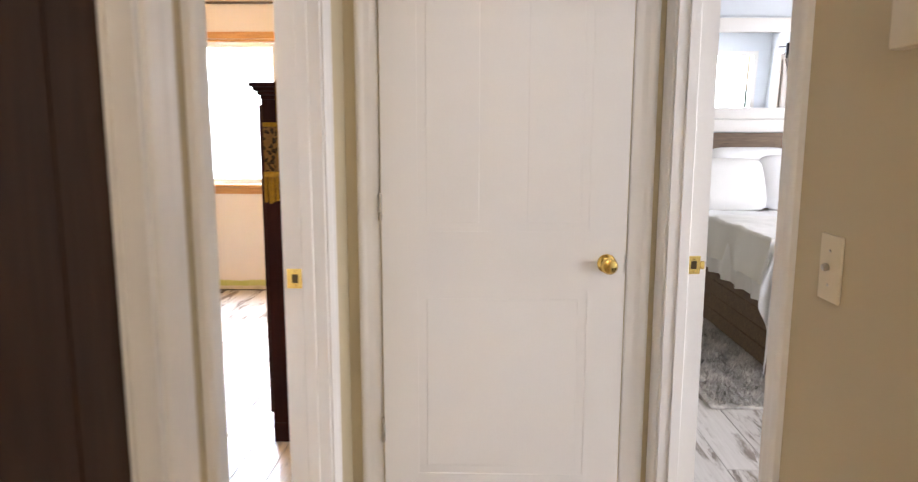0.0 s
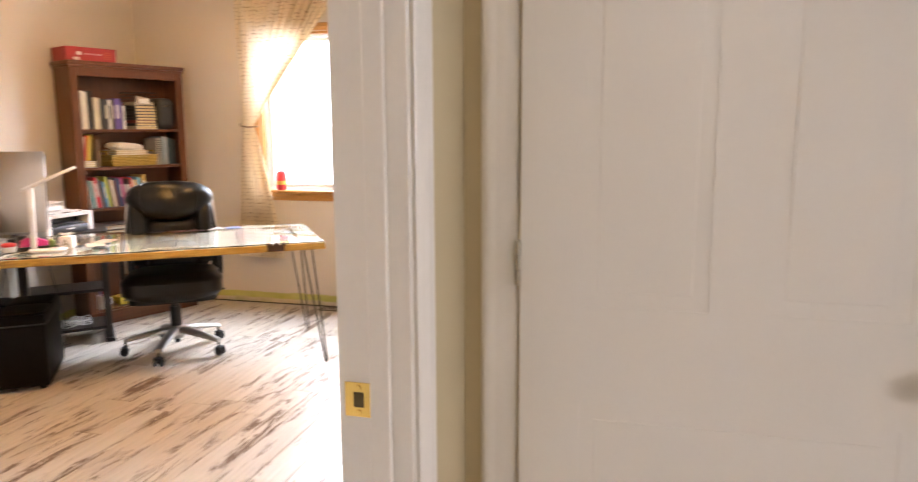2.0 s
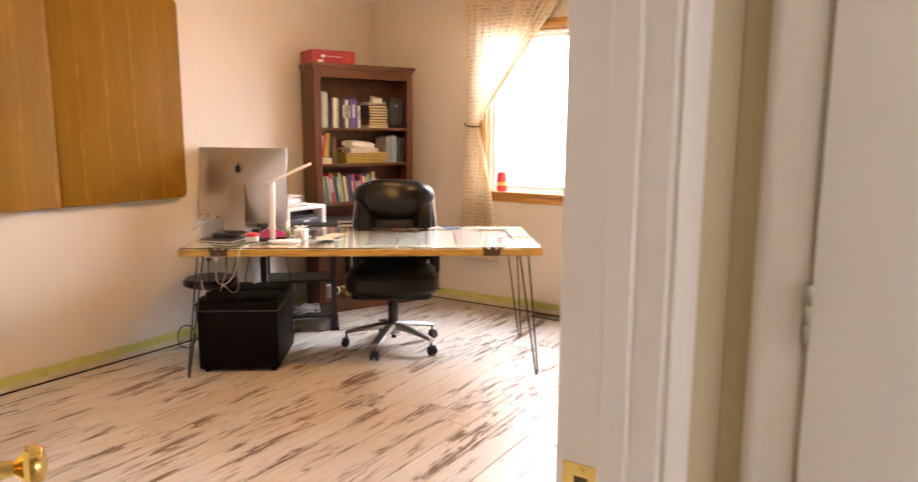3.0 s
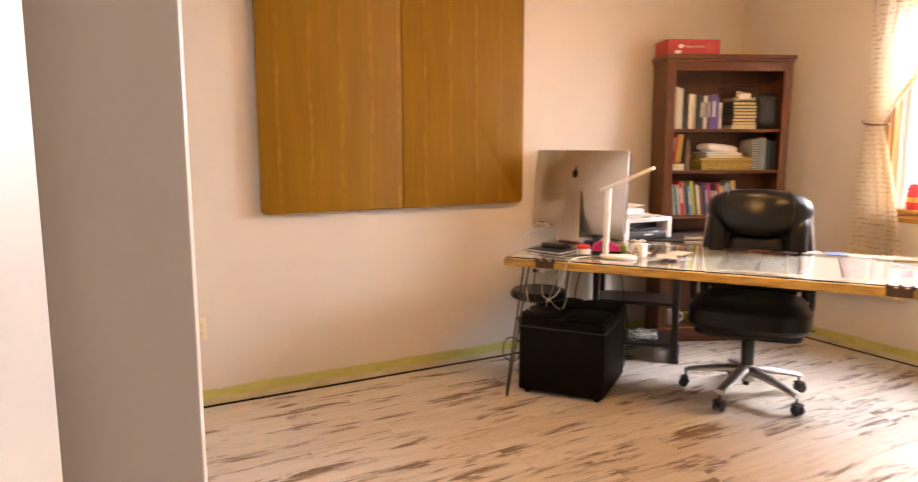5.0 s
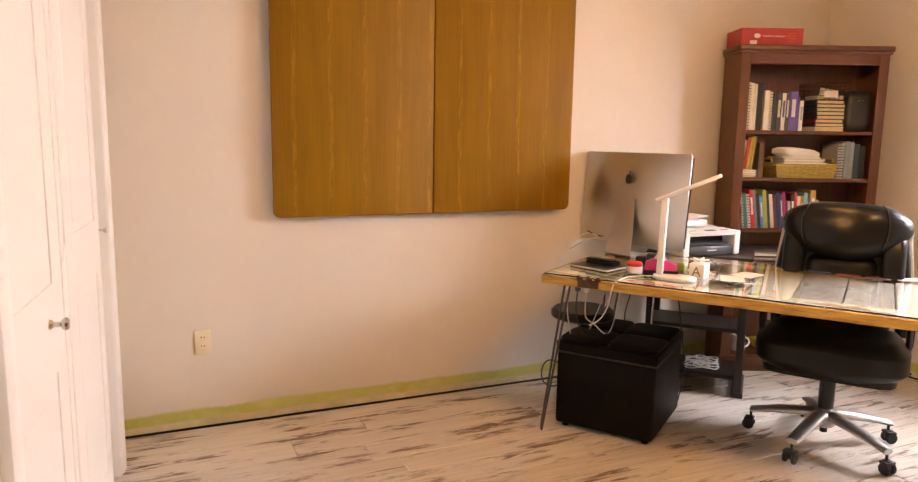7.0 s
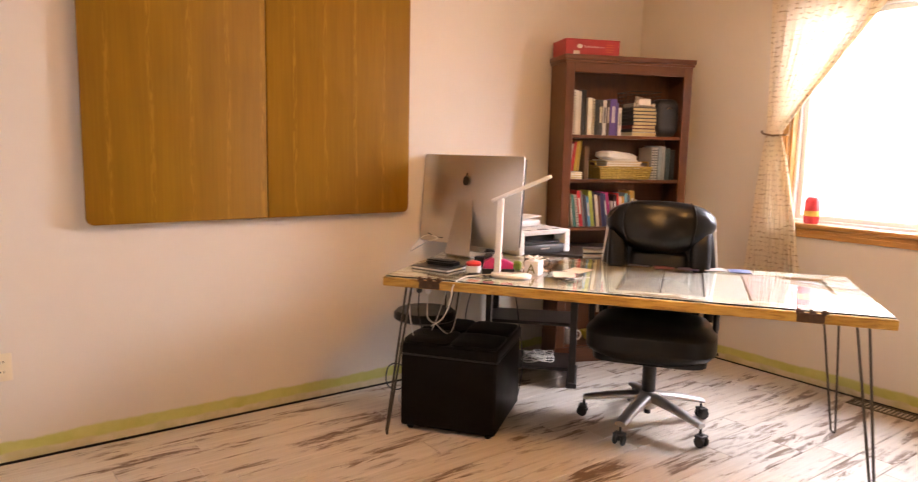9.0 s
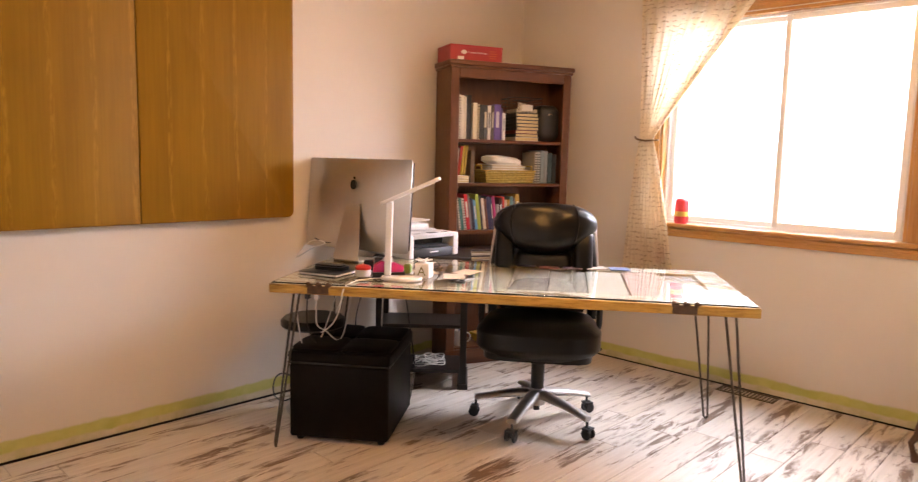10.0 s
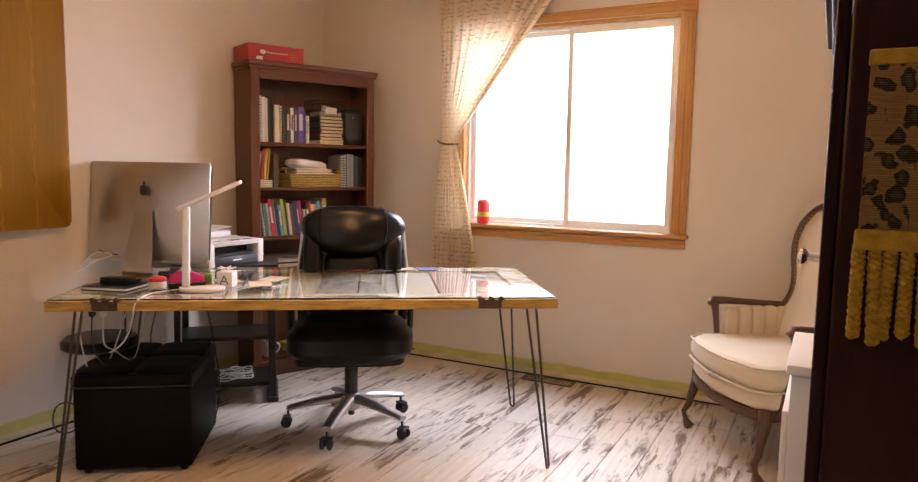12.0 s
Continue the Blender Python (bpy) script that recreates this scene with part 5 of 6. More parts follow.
for s in (-1, 1):
    tube(bm, [(s * 0.034 + 0.026 * math.cos(a), 0, 0.026 + 0.021 * math.sin(a)) for a in [2 * math.pi * k / 16 for k in range(17)]], 0.002, 6)
    tube(bm, [(s * 0.062, 0, 0.034), (s * 0.066, 0.05, 0.030), (s * 0.064, 0.12, 0.010)], 0.0018, 6)
part("rims", bm, M_BLACK, gl)
cb = thing("charging_cable", on_desk(0.40, 0.14), "thin black cable curling on the glass", "cable")
part("cord", tube(bmesh.new(), [(0.045 * math.cos(a) * (1 + a / 9), 0.035 * math.sin(a) * (1 + a / 14), 0.003) for a in [k * 0.45 for k in range(20)]], 0.0022, 6), M_BLACK, cb)
hub = thing("desk_organizer", on_desk(0.38, 0.42, 5), "small dark clutter of clips and chargers", "organizer")
for k, (x, y, h, mt) in enumerate(((-0.05, 0, 0.05, M_BLACK), (0.0, 0.01, 0.065, M_GREYPL), (0.05, -0.01, 0.045, M_BLACK), (0.02, -0.05, 0.02, M_NICKEL))):
    part("piece", B(x - 0.022, x + 0.022, y - 0.02, y + 0.02, 0, h, 0.004, 2), mt, hub)
gt = thing("green_toy", on_desk(0.53, 0.38), "small lime green figure-shaped holder", "holder")
part("body", cushion(0.04, 0.035, 0.045, 6, 0.5, pose(0, 0, 0.0225)), plain("lime_plastic", (0.20, 0.30, 0.05), 0.4), gt, smooth=70)
cd = thing("card_papers", on_desk(1.30, 0.80, 3, LZ + 0.0002), "colourful leaflets lying under the far edge", "leaflets")
for k in range(5):
    part("leaflet", B(-0.28 + k * 0.12, -0.18 + k * 0.12, -0.05, 0.05, 0, 0.0012 + 0.0003 * k, m=pose(0, 0, 0, 0, 0, (-6, 4, -3, 8, 2)[k])), cover(((0.05, 0.05, 0.12), (0.20, 0.05, 0.05), (0.10, 0.06, 0.12), (0.35, 0.28, 0.24), (0.06, 0.08, 0.16))[k]), cd)

# printer on a dark stand
ST = pose(-3.419, 4.541, -0.012, 0, 0, 43)
stand = thing("printer_stand", ST, "espresso wooden stand with two open shelves", "stand")
for x, y in ((-0.26, -0.12), (0.22, -0.12), (-0.26, 0.16), (0.22, 0.16)):
    part("post", B(x, x + 0.04, y, y + 0.04, 0.012, 0.752, 0.003, 1), M_ESPRESSO, stand)
part("top", B(-0.275, 0.275, -0.13, 0.215, 0.752, 0.7735, 0.003, 1), M_ESPRESSO, stand)
for z in (0.10, 0.36, 0.60):
    part("shelf", B(-0.258, 0.258, -0.11, 0.19, z, z + 0.02, 0.003, 1), M_ESPRESSO, stand)
part("foot_rail", B(-0.27, -0.21, -0.14, 0.22, 0.0125, 0.04, 0.003, 1), M_ESPRESSO, stand)
part("foot_rail", B(0.21, 0.27, -0.14, 0.22, 0.0125, 0.04, 0.003, 1), M_ESPRESSO, stand)
pr = thing("printer", ST @ pose(-0.07, 0.005, 0.774, 0, 0, 46) @ Matrix.Diagonal((1, 1, 0.70, 1)), "white laser printer with dark front tray", "printer")
part("body", B(-0.19, 0.19, -0.02, 0.18, 0, 0.19, 0.012, 3), M_WHITEPL, pr)
bm = B(-0.19, -0.15, -0.19, -0.018, 0, 0.185, 0.008, 2)
box(bm, 0.15, 0.19, -0.19, -0.018, 0, 0.185, 0.008, 2)
box(bm, -0.152, 0.152, -0.19, -0.018, 0.150, 0.187, 0.008, 2)
part("front_frame", bm, M_WHITEPL, pr)
part("paper_tray", B(-0.149, 0.149, -0.188, -0.05, 0.004, 0.072, 0.006, 2), M_GREYPL, pr, "charcoal paper tray")
part("output_slot", B(-0.149, 0.149, -0.10, -0.022, 0.074, 0.148), M_BLACK, pr, "dark output slot")
part("output_ramp", B(-0.13, 0.13, -0.17, -0.03, 0.078, 0.092, 0.003, 1, pose(0, 0, 0.0, 0)), M_GREYPL, pr)
part("name_bar", B(-0.03, 0.03, -0.1895, -0.187, 0.036, 0.046), M_PAPER, pr, "plain pale maker mark")
part("control_panel", B(-0.16, 0.16, -0.185, -0.07, 0.187, 0.200, 0.004, 2, pose(0, 0, 0.0, 4)), M_WHITEPL, pr)
part("display", B(-0.03, 0.03, -0.165, -0.135, 0.199, 0.2025, 0.001, 1, pose(0, 0, 0, 4)), M_GREYPL, pr, "small dark display")
for k in range(8):
    part("button", B(-0.14 + 0.013 * k + (0.16 if k > 3 else 0), -0.132 + 0.013 * k + (0.16 if k > 3 else 0), -0.155, -0.147, 0.199, 0.2025, m=pose(0, 0, 0, 4)), M_GREYPL, pr)
part("document_feeder", B(-0.18, 0.10, -0.04, 0.17, 0.190, 0.245, 0.016, 3), M_WHITEPL, pr)
part("feeder_tray", B(-0.15, 0.17, 0.0, 0.15, 0.232, 0.240, 0.003, 1, pose(0, 0, 0.014, 0, -6)), M_WHITEPL, pr)
for k in range(4):
    o = thing("cable_coil", ST @ pose(0.02 + 0.05 * (k % 2), -0.03 + 0.05 * (k // 2), 0.1205 + 0.008 * k), "coiled white cable on the stand shelf", "cable", "coiled cables")
    part("cord", tube(bmesh.new(), [((0.07 - 0.004 * k) * math.cos(a), (0.055 + 0.003 * k) * math.sin(a), 0.006 + 0.010 * math.sin(a * 1.7 + k)+0.010) for a in [j * 0.42 for j in range(31)]], 0.003, 6), M_CORD, o)
stool = thing("round_stool", pose(-3.47, 3.82, 0), "round stool with black padded top and steel base", "stool")
part("seat", lathe(bmesh.new(), [(0.0, 0.44), (0.15, 0.44), (0.165, 0.452), (0.165, 0.475), (0.15, 0.49), (0.0, 0.492)], 28), M_LEATHER, stool, "black padded seat")
part("pedestal", lathe(bmesh.new(), [(0.0, 0.0), (0.14, 0.0), (0.14, 0.012), (0.03, 0.03), (0.025, 0.438), (0.0, 0.438)], 22), M_SILVER, stool, "brushed steel pedestal")
fan = thing("cable_hoop", pose(-3.66, 3.76, 0.0, 0, 0, 50), "coil of grey cable leaning by the wall", "cable")
part("cord", tube(bmesh.new(), [(0.055 * math.cos(a), 0.01 * math.sin(3 * a), 0.082 + 0.078 * math.sin(a)) for a in [2 * math.pi * k / 24 for k in range(49)]], 0.004, 6), M_GREYPL, fan)
for k, (xx, yy) in enumerate(((0.16, 0.62), (0.22, 0.66), (0.33, 0.60), (0.42, 0.64))):
    o = thing("hanging_cable", DM @ pose(xx, yy, 0), "cable hanging down behind the desk", "cable", "hanging cables")
    part("cord", tube(bmesh.new(), flow([(0, 0, 0.711), (0.02 * (k - 1), 0, 0.60), (0.05 * (k - 1.5), -0.02, 0.42), (0.03 * k, 0.02, 0.20), (0.06, 0.03, 0.006)]), 0.0032, 6), (M_CORD, M_BLACK)[k % 2], o)
ps = thing("power_strip", DM @ pose(0.10, 0.16, 0.685), "white power strip fixed under the desk", "power strip")
part("body", B(-0.06, 0.10, -0.03, 0.03, 0, 0.027, 0.004, 2), M_WHITEPL, ps)
for k in range(3):
    o = part("plug", B(-0.04 + 0.045 * k, -0.018 + 0.045 * k, -0.012, 0.012, -0.026, 0.0, 0.003, 1), (M_WHITEPL, M_BLACK, M_WHITEPL)[k], ps)
    part("cord", tube(bmesh.new(), flow([(-0.03 + 0.045 * k, 0, -0.024), (-0.035 + 0.045 * k, 0.01, -0.14), (-0.005 + 0.045 * k, 0.04, -0.30 + 0.06 * k), (0.03 + 0.05 * k, 0.14, -0.24), (0.05 + 0.04 * k, 0.30, -0.06), (0.06 + 0.04 * k, 0.34, 0.024)]), 0.003, 6), (M_CORD, M_BLACK, M_CORD)[k], o)


# ---- curtain, armchair, armoire ----
M_SHEER = material("sheer_printed_voile", (0.72, 0.60, 0.42), 0.9)
_nt = M_SHEER.node_tree
_pb = _nt.nodes["Principled BSDF"]
_uv = coords(M_SHEER, (1, 1, 1), kind="UV")
_w = node(M_SHEER, "ShaderNodeTexWave", Scale=11.0, Distortion=5.0, Detail=3.0)
_w.bands_direction = "Y"
link(M_SHEER, _uv, _w.inputs["Vector"])
_n2 = noisy(M_SHEER, coords(M_SHEER, (17, 48, 1), kind="UV"), 1.0, 5, 0.75, 0.6)
_mk = node(M_SHEER, "ShaderNodeMath")
_mk.operation = "MULTIPLY"
link(M_SHEER, ramp(M_SHEER, _w.outputs["Fac"], [(0.72, (0, 0, 0)), (0.80, (1, 1, 1))]), _mk.inputs[0])
link(M_SHEER, ramp(M_SHEER, _n2, [(0.50, (0, 0, 0)), (0.56, (1, 1, 1))]), _mk.inputs[1])
_col = mixed(M_SHEER, _mk.outputs[0], (0.80, 0.69, 0.51), (0.50, 0.38, 0.24))
base(M_SHEER, _col)
_tl = _nt.nodes.new("ShaderNodeBsdfTranslucent")
link(M_SHEER, _col, _tl.inputs["Color"])
_tr = _nt.nodes.new("ShaderNodeBsdfTransparent")
_m1 = node(M_SHEER, "ShaderNodeMixShader", Fac=0.50)
_m2 = node(M_SHEER, "ShaderNodeMixShader", Fac=0.02)
link(M_SHEER, _pb.outputs[0], _m1.inputs[1])
link(M_SHEER, _tl.outputs[0], _m1.inputs[2])
link(M_SHEER, _m1.outputs[0], _m2.inputs[1])
link(M_SHEER, _tr.outputs[0], _m2.inputs[2])
link(M_SHEER, _m2.outputs[0], _nt.nodes["Material Output"].inputs["Surface"])

curtain = thing("curtain", pose(0, 0, 0), "sheer cream curtain with script print, tied back", "curtain")
bm = bmesh.new()
uvl = bm.loops.layers.uv.new("uv")
NZ, NX = 80, 220
grid = []
TIE = 1.455
crng = random.Random(21)
wander = [crng.uniform(0, 6.28) for _ in range(5)]
for j in range(NZ + 1):
    z = 2.44 - (2.44 - 0.40) * j / NZ
    if z > TIE:
        u = (z - TIE) / (2.44 - TIE)
        xl = -2.770 - 0.030 * u
        xr = -2.660 + 0.72 * u ** 1.06
        amp, pinch = 0.012 + 0.024 * u, 0.72 - 0.34 * u
    else:
        u = (TIE - z) / (TIE - 0.40)
        xl = -2.770 - 0.100 * u ** 0.8
        xr = -2.660 + 0.190 * u ** 0.8
        amp, pinch = 0.012 + 0.012 * u, 0.55 - 0.3 * u
    row = []
    for i in range(NX + 1):
        s = i / NX
        # the cloth is gathered towards the leading edge, where the pleats lap over one another
        g = 1 - (1 - s) ** (1 + 0.9 * pinch)
        ph = s * 11 * 2 * math.pi + 0.9 * math.sin(3.1 * s + 1.3 * z + wander[0]) + 0.5 * math.sin(7 * s + wander[1])
        lap = (xr - xl) / 11 * (0.05 + 2.6 * max(0.0, s - 0.58))
        px = xl + (xr - xl) * g - lap * 0.5 * math.sin(ph * 1.0 + 0.9)
        py = N - 0.080 + amp * math.cos(ph) * (0.6 + 0.4 * math.sin(5 * s + wander[2])) - 0.035 * s * max(0.0, 1 - abs(z - TIE) / 0.9) + 0.004 * math.sin(ph * 2.3 + z * 9)
        row.append((bm.verts.new((px, py, z)), (s * 1.5, z)))
    grid.append(row)
for a, b in zip(grid, grid[1:]):
    for i in range(NX):
        q = (a[i], a[i + 1], b[i + 1], b[i])
        f = bm.faces.new([v for v, _ in q])
        for lp, (_, uv) in zip(f.loops, q):
            lp[uvl].uv = uv
cl = part("cloth", bm, M_SHEER, curtain, smooth=180)
part("tieback", tube(bmesh.new(), [(-2.84, N - 0.004, 1.475), (-2.80, N - 0.08, 1.470), (-2.76, N - 0.125, 1.455), (-2.70, N - 0.130, 1.445), (-2.63, N - 0.11, 1.450), (-2.65, N - 0.06, 1.452)], 0.006, 8), cover((0.16, 0.09, 0.035)), curtain, "thin brown tieback cord")
part("rod", tube(bmesh.new(), [(-2.95, N - 0.085, 2.455), (-1.0, N - 0.085, 2.455)], 0.010, 10), M_IRON, curtain)
rc = thing("red_candle_jar", pose(-2.50, N + 0.002, WZ0 - 0.0015), "small red glass jar on the window sill", "jar")
part("glass", lathe(bmesh.new(), [(0.0, 0), (0.036, 0), (0.041, 0.01), (0.043, 0.06), (0.041, 0.13), (0.034, 0.148), (0.024, 0.155), (0.0, 0.155)], 20), varied("red_glass", (0.66, 0.05, 0.06), 0.2), rc)
part("label_band", lathe(bmesh.new(), [(0.0, 0.045), (0.0440, 0.045), (0.0440, 0.075), (0.0, 0.075)], 20), cover((0.60, 0.35, 0.05)), rc, "orange label")

M_CREAMFAB = varied("cream_upholstery", (0.60, 0.50, 0.36), 0.85, amount=0.07, big=3, fine=400, relief=0.25)
M_WALNUT = wood("carved_walnut", (0.045, 0.018, 0.008), (0.085, 0.036, 0.015), (0.14, 0.065, 0.028), 0.34, "z")
wing = thing("armchair", pose(-0.905, 5.150, 0, 0, 0, -54.6), "cream upholstered antique armchair with carved walnut frame", "armchair")
HW = 0.325


def cabriole(x, y, out, back=False):
    pts, rad = [], []
    for k in range(9):
        u = k / 8
        z = 0.30 * (1 - u)
        o = 0.030 * math.sin(u * math.pi * 1.0) - 0.012 * math.sin(u * math.pi * 2) + (0.03 * u if u > 0.7 else 0)
        pts.append((x + out * o * 0.5, y + (0.10 * u if back else -o), z + 0.006))
        rad.append(0.032 - 0.020 * min(1, u * 1.25) + (0.014 if u > 0.9 else 0))
    return tube(bmesh.new(), pts, 0.02, 10, True, rad)


for x, y, o, b in ((-HW + 0.02, 0.03, -1, False), (HW - 0.02, 0.03, 1, False), (-HW + 0.07, 0.54, -1, True), (HW - 0.07, 0.54, 1, True)):
    part("leg", cabriole(x, y, o, b), M_WALNUT, wing, "carved walnut cabriole leg", smooth=70)
front = [(-HW, 0.05), (-HW * 0.85, -0.015), (-HW * 0.45, -0.05), (0, -0.06), (HW * 0.45, -0.05), (HW * 0.85, -0.015), (HW, 0.05), (HW - 0.05, 0.58), (-HW + 0.05, 0.58)]
bm = prism(bmesh.new(), front, 0.255, 0.300, 0.008)
part("seat_rail", bm, M_WALNUT, wing, "carved walnut seat rail")
part("seat_base", prism(bmesh.new(), [(x * 0.99, y * 0.99) for x, y in front], 0.300, 0.375, 0.022, seg=4), M_CREAMFAB, wing, smooth=70)
t = prism(bmesh.new(), [(x * 1.01, y - 0.015) for x, y in front], 0.0, 0.115, 0.045, seg=5)
seat = part("seat_cushion", add(bmesh.new(), t, pose(0, 0, 0.375)), M_CREAMFAB, wing, smooth=70)
for zz in (0.385, 0.482):
    part("piping", tube(bmesh.new(), [(x * (1.02 if zz < 0.4 else 1.0), y - 0.016, zz) for x, y in front + front[:1]], 0.005, 6), M_CREAMFAB, seat)
# spoon back: outline in the plane of the back
half = [(0.0, 1.135), (0.10, 1.125), (0.19, 1.085), (0.245, 1.02), (0.262, 0.94), (0.245, 0.86), (0.215, 0.79), (0.205, 0.72), (0.225, 0.66), (0.262, 0.615)]
half = [(x * (1.13 + 0.11 * min(1, (z - 0.6) / 0.2)), 0.615 + (z - 0.615) * 1.09) for x, z in half]
bm_pts = [(x, z) for x, z in half] + [(0.27, 0.42), (-0.27, 0.42)] + [(-x, z) for x, z in reversed(half[1:])]
tilt = pose(0, 0.43, 0.42, -13) @ pose(0, 0, -0.42)
t = prism(bmesh.new(), list(reversed(bm_pts)), -0.045, 0.045, 0.02, seg=3)
part("back_cushion", add(bmesh.new(), t, tilt @ pose(0, 0.02, 0, 90)), M_CREAMFAB, wing, smooth=60)
loop = [(-x, z) for x, z in reversed(half)] + half[1:]
# finer curve through the outline
fine = []
for i in range(len(loop) - 1):
    p0, p1, p2, p3 = (Vector((*loop[max(0, min(len(loop) - 1, i + d))], 0)) for d in (-1, 0, 1, 2))
    for k in range(4):
        u = k / 4
        fine.append(0.5 * ((2 * p1) + (p2 - p0) * u + (2 * p0 - 5 * p1 + 4 * p2 - p3) * u * u + (3 * p1 - p0 - 3 * p2 + p3) * u ** 3))
fine.append(Vector((*loop[-1], 0)))
bf = part("back_frame", tube(bmesh.new(), [tilt @ Vector((p.x * 1.03, -0.02, p.y * 1.004)) for p in fine], 0.019, 10), M_WALNUT, wing, "curved carved walnut frame", smooth=70)
bm = bmesh.new()
for p in fine[::1]:
    q = tilt @ Vector((p.x * 0.94, -0.034, 0.80 + (p.y - 0.80) * 0.975))
    lathe(bm, [(0.0, 0), (0.0045, 0), (0.003, 0.003), (0.0, 0.004)], 6, Matrix.Translation(q) @ pose(0, 0, 0, 90))
part("nailheads", bm, M_BRASS, bf, "row of brass nailheads")
for s in (-1, 1):
    rail = [tilt @ Vector((s * 0.296, -0.02, 0.635)), Vector((s * 0.318, 0.36, 0.640)), Vector((s * 0.335, 0.27, 0.645)), Vector((s * 0.338, 0.17, 0.652)), Vector((s * 0.338, 0.105, 0.652)), Vector((s * 0.336, 0.082, 0.634))]
    ar = part("arm_rail", tube(bmesh.new(), rail, 0.018, 10, True, [0.017, 0.016, 0.016, 0.019, 0.022, 0.014]), M_WALNUT, wing, "carved walnut arm", smooth=70)
    part("arm_support", tube(bmesh.new(), [(s * 0.336, 0.112, 0.640), (s * 0.341, 0.125, 0.57), (s * 0.330, 0.130, 0.48), (s * 0.318, 0.105, 0.36), (s * 0.312, 0.09, 0.29)], 0.017, 10, True, [0.020, 0.016, 0.014, 0.017, 0.020]), M_WALNUT, ar, smooth=70)
    for k in range(5):
        y = 0.158 + k * 0.066
        part("arm_channel", cushion(0.052, 0.070, 0.268 - 0.012 * (k == 0), 6, 0.22, pose(s * (0.312 - 0.007 * k), y + 0.030, 0.498 - 0.006 * (k == 0))), M_CREAMFAB, ar, "channelled cream panel", smooth=70)

M_ARM = wood("dark_mahogany", (0.014, 0.0026, 0.0016), (0.022, 0.0044, 0.0026), (0.034, 0.0072, 0.004), 0.56, "z")
AX, AY0, AY1, AZ = -0.511, 2.79, 3.62, 1.60
M_ARM.node_tree.nodes["Principled BSDF"].inputs["Specular IOR Level"].default_value = 0.10
armo = thing("armoire", pose(0, 0, 0), "dark mahogany armoire with moulded crown, scarf draped over", "armoire")
part("body", B(AX, HALL_L - T - 0.006, AY0, AY1, 0.09, AZ - 0.07, 0.003, 1), M_ARM, armo)
bm = bmesh.new()
for k, (g, za, zb) in enumerate(((0.004, AZ - 0.07, AZ - 0.052), (0.014, AZ - 0.052, AZ - 0.036), (0.028, AZ - 0.036, AZ - 0.020), (0.040, AZ - 0.020, AZ))):
    box(bm, AX - g, HALL_L - T - 0.006, AY0 - g, AY1 + g, za, zb, 0.004, 2)
part("crown", bm, M_ARM, armo)
for ya in (AY0 + 0.0, AY1 - 0.10):
    t = prism(bmesh.new(), [(0, 0), (0.045, 0), (0.06, 0.04), (0.10, 0.09), (0, 0.09)] if ya < 3 else [(0.055, 0), (0.10, 0), (0.10, 0.09), (0, 0.09), (0.04, 0.04)], 0, 0.03)
    part("bracket_foot", add(bmesh.new(), t, Matrix(((0, 0, 1, AX + 0.001), (1, 0, 0, ya), (0, 1, 0, 0), (0, 0, 0, 1)))), M_ARM, armo)
part("bracket_foot", B(AX + 0.031, AX + 0.075, AY0, AY0 + 0.03, 0, 0.09), M_ARM, armo)
part("bracket_foot", B(HALL_L - T - 0.07, HALL_L - T - 0.008, AY0, AY0 + 0.03, 0, 0.09), M_ARM, armo)
for ya, yb in ((AY0 + 0.02, (AY0 + AY1) / 2 - 0.002), ((AY0 + AY1) / 2 + 0.002, AY1 - 0.02)):
    d = part("armoire_door", B(AX - 0.018, AX - 0.001, ya, yb, 0.13, AZ - 0.09, 0.004, 2), M_ARM, armo)
    yk = yb - 0.03 if ya < 3 else ya + 0.03
    part("knob", lathe(bmesh.new(), [(0.0, 0.0), (0.008, 0), (0.005, 0.005), (0.004, 0.022), (0.009, 0.026), (0.012, 0.031), (0.010, 0.036), (0.0, 0.038)], 16, pose(AX - 0.018, yk, 1.145, 0, -90)), M_NICKEL, d, "satin metal knob")

# tasselled runner over the armoire's side
M_LEOP = material("leopard_tapestry", (0.3, 0.2, 0.1), 0.85)
_v = coords(M_LEOP, rot=(radians(90), 0, 0))
_warp = node(M_LEOP, "ShaderNodeTexNoise", Scale=38.0, Detail=3.0)
link(M_LEOP, _v, _warp.inputs["Vector"])
_ad = node(M_LEOP, "ShaderNodeMix")
_ad.data_type = "VECTOR"
_ad.inputs["Factor"].default_value = 0.035
link(M_LEOP, _v, _ad.inputs[4])
link(M_LEOP, _warp.outputs["Color"], _ad.inputs[5])
_vo = node(M_LEOP, "ShaderNodeTexVoronoi", Scale=42.0, Randomness=0.9)
_vo.voronoi_dimensions = "2D"
link(M_LEOP, _ad.outputs[1], _vo.inputs["Vector"])
_spot = ramp(M_LEOP, _vo.outputs["Distance"], [(0.0, (0.030, 0.028, 0.024)), (0.14, (0.026, 0.024, 0.020)), (0.19, (0.005, 0.004, 0.004)), (0.34, (0.006, 0.005, 0.005)), (0.40, (0.22, 0.115, 0.034)), (1.0, (0.18, 0.085, 0.024))])
_lick = noisy(M_LEOP, coords(M_LEOP, (95, 95, 34)), 1.0, 3, 0.6, 0.8)
_spot = mixed(M_LEOP, ramp(M_LEOP, _lick, [(0.64, (0, 0, 0)), (0.67, (1, 1, 1))]), _spot, (0.010, 0.008, 0.007))
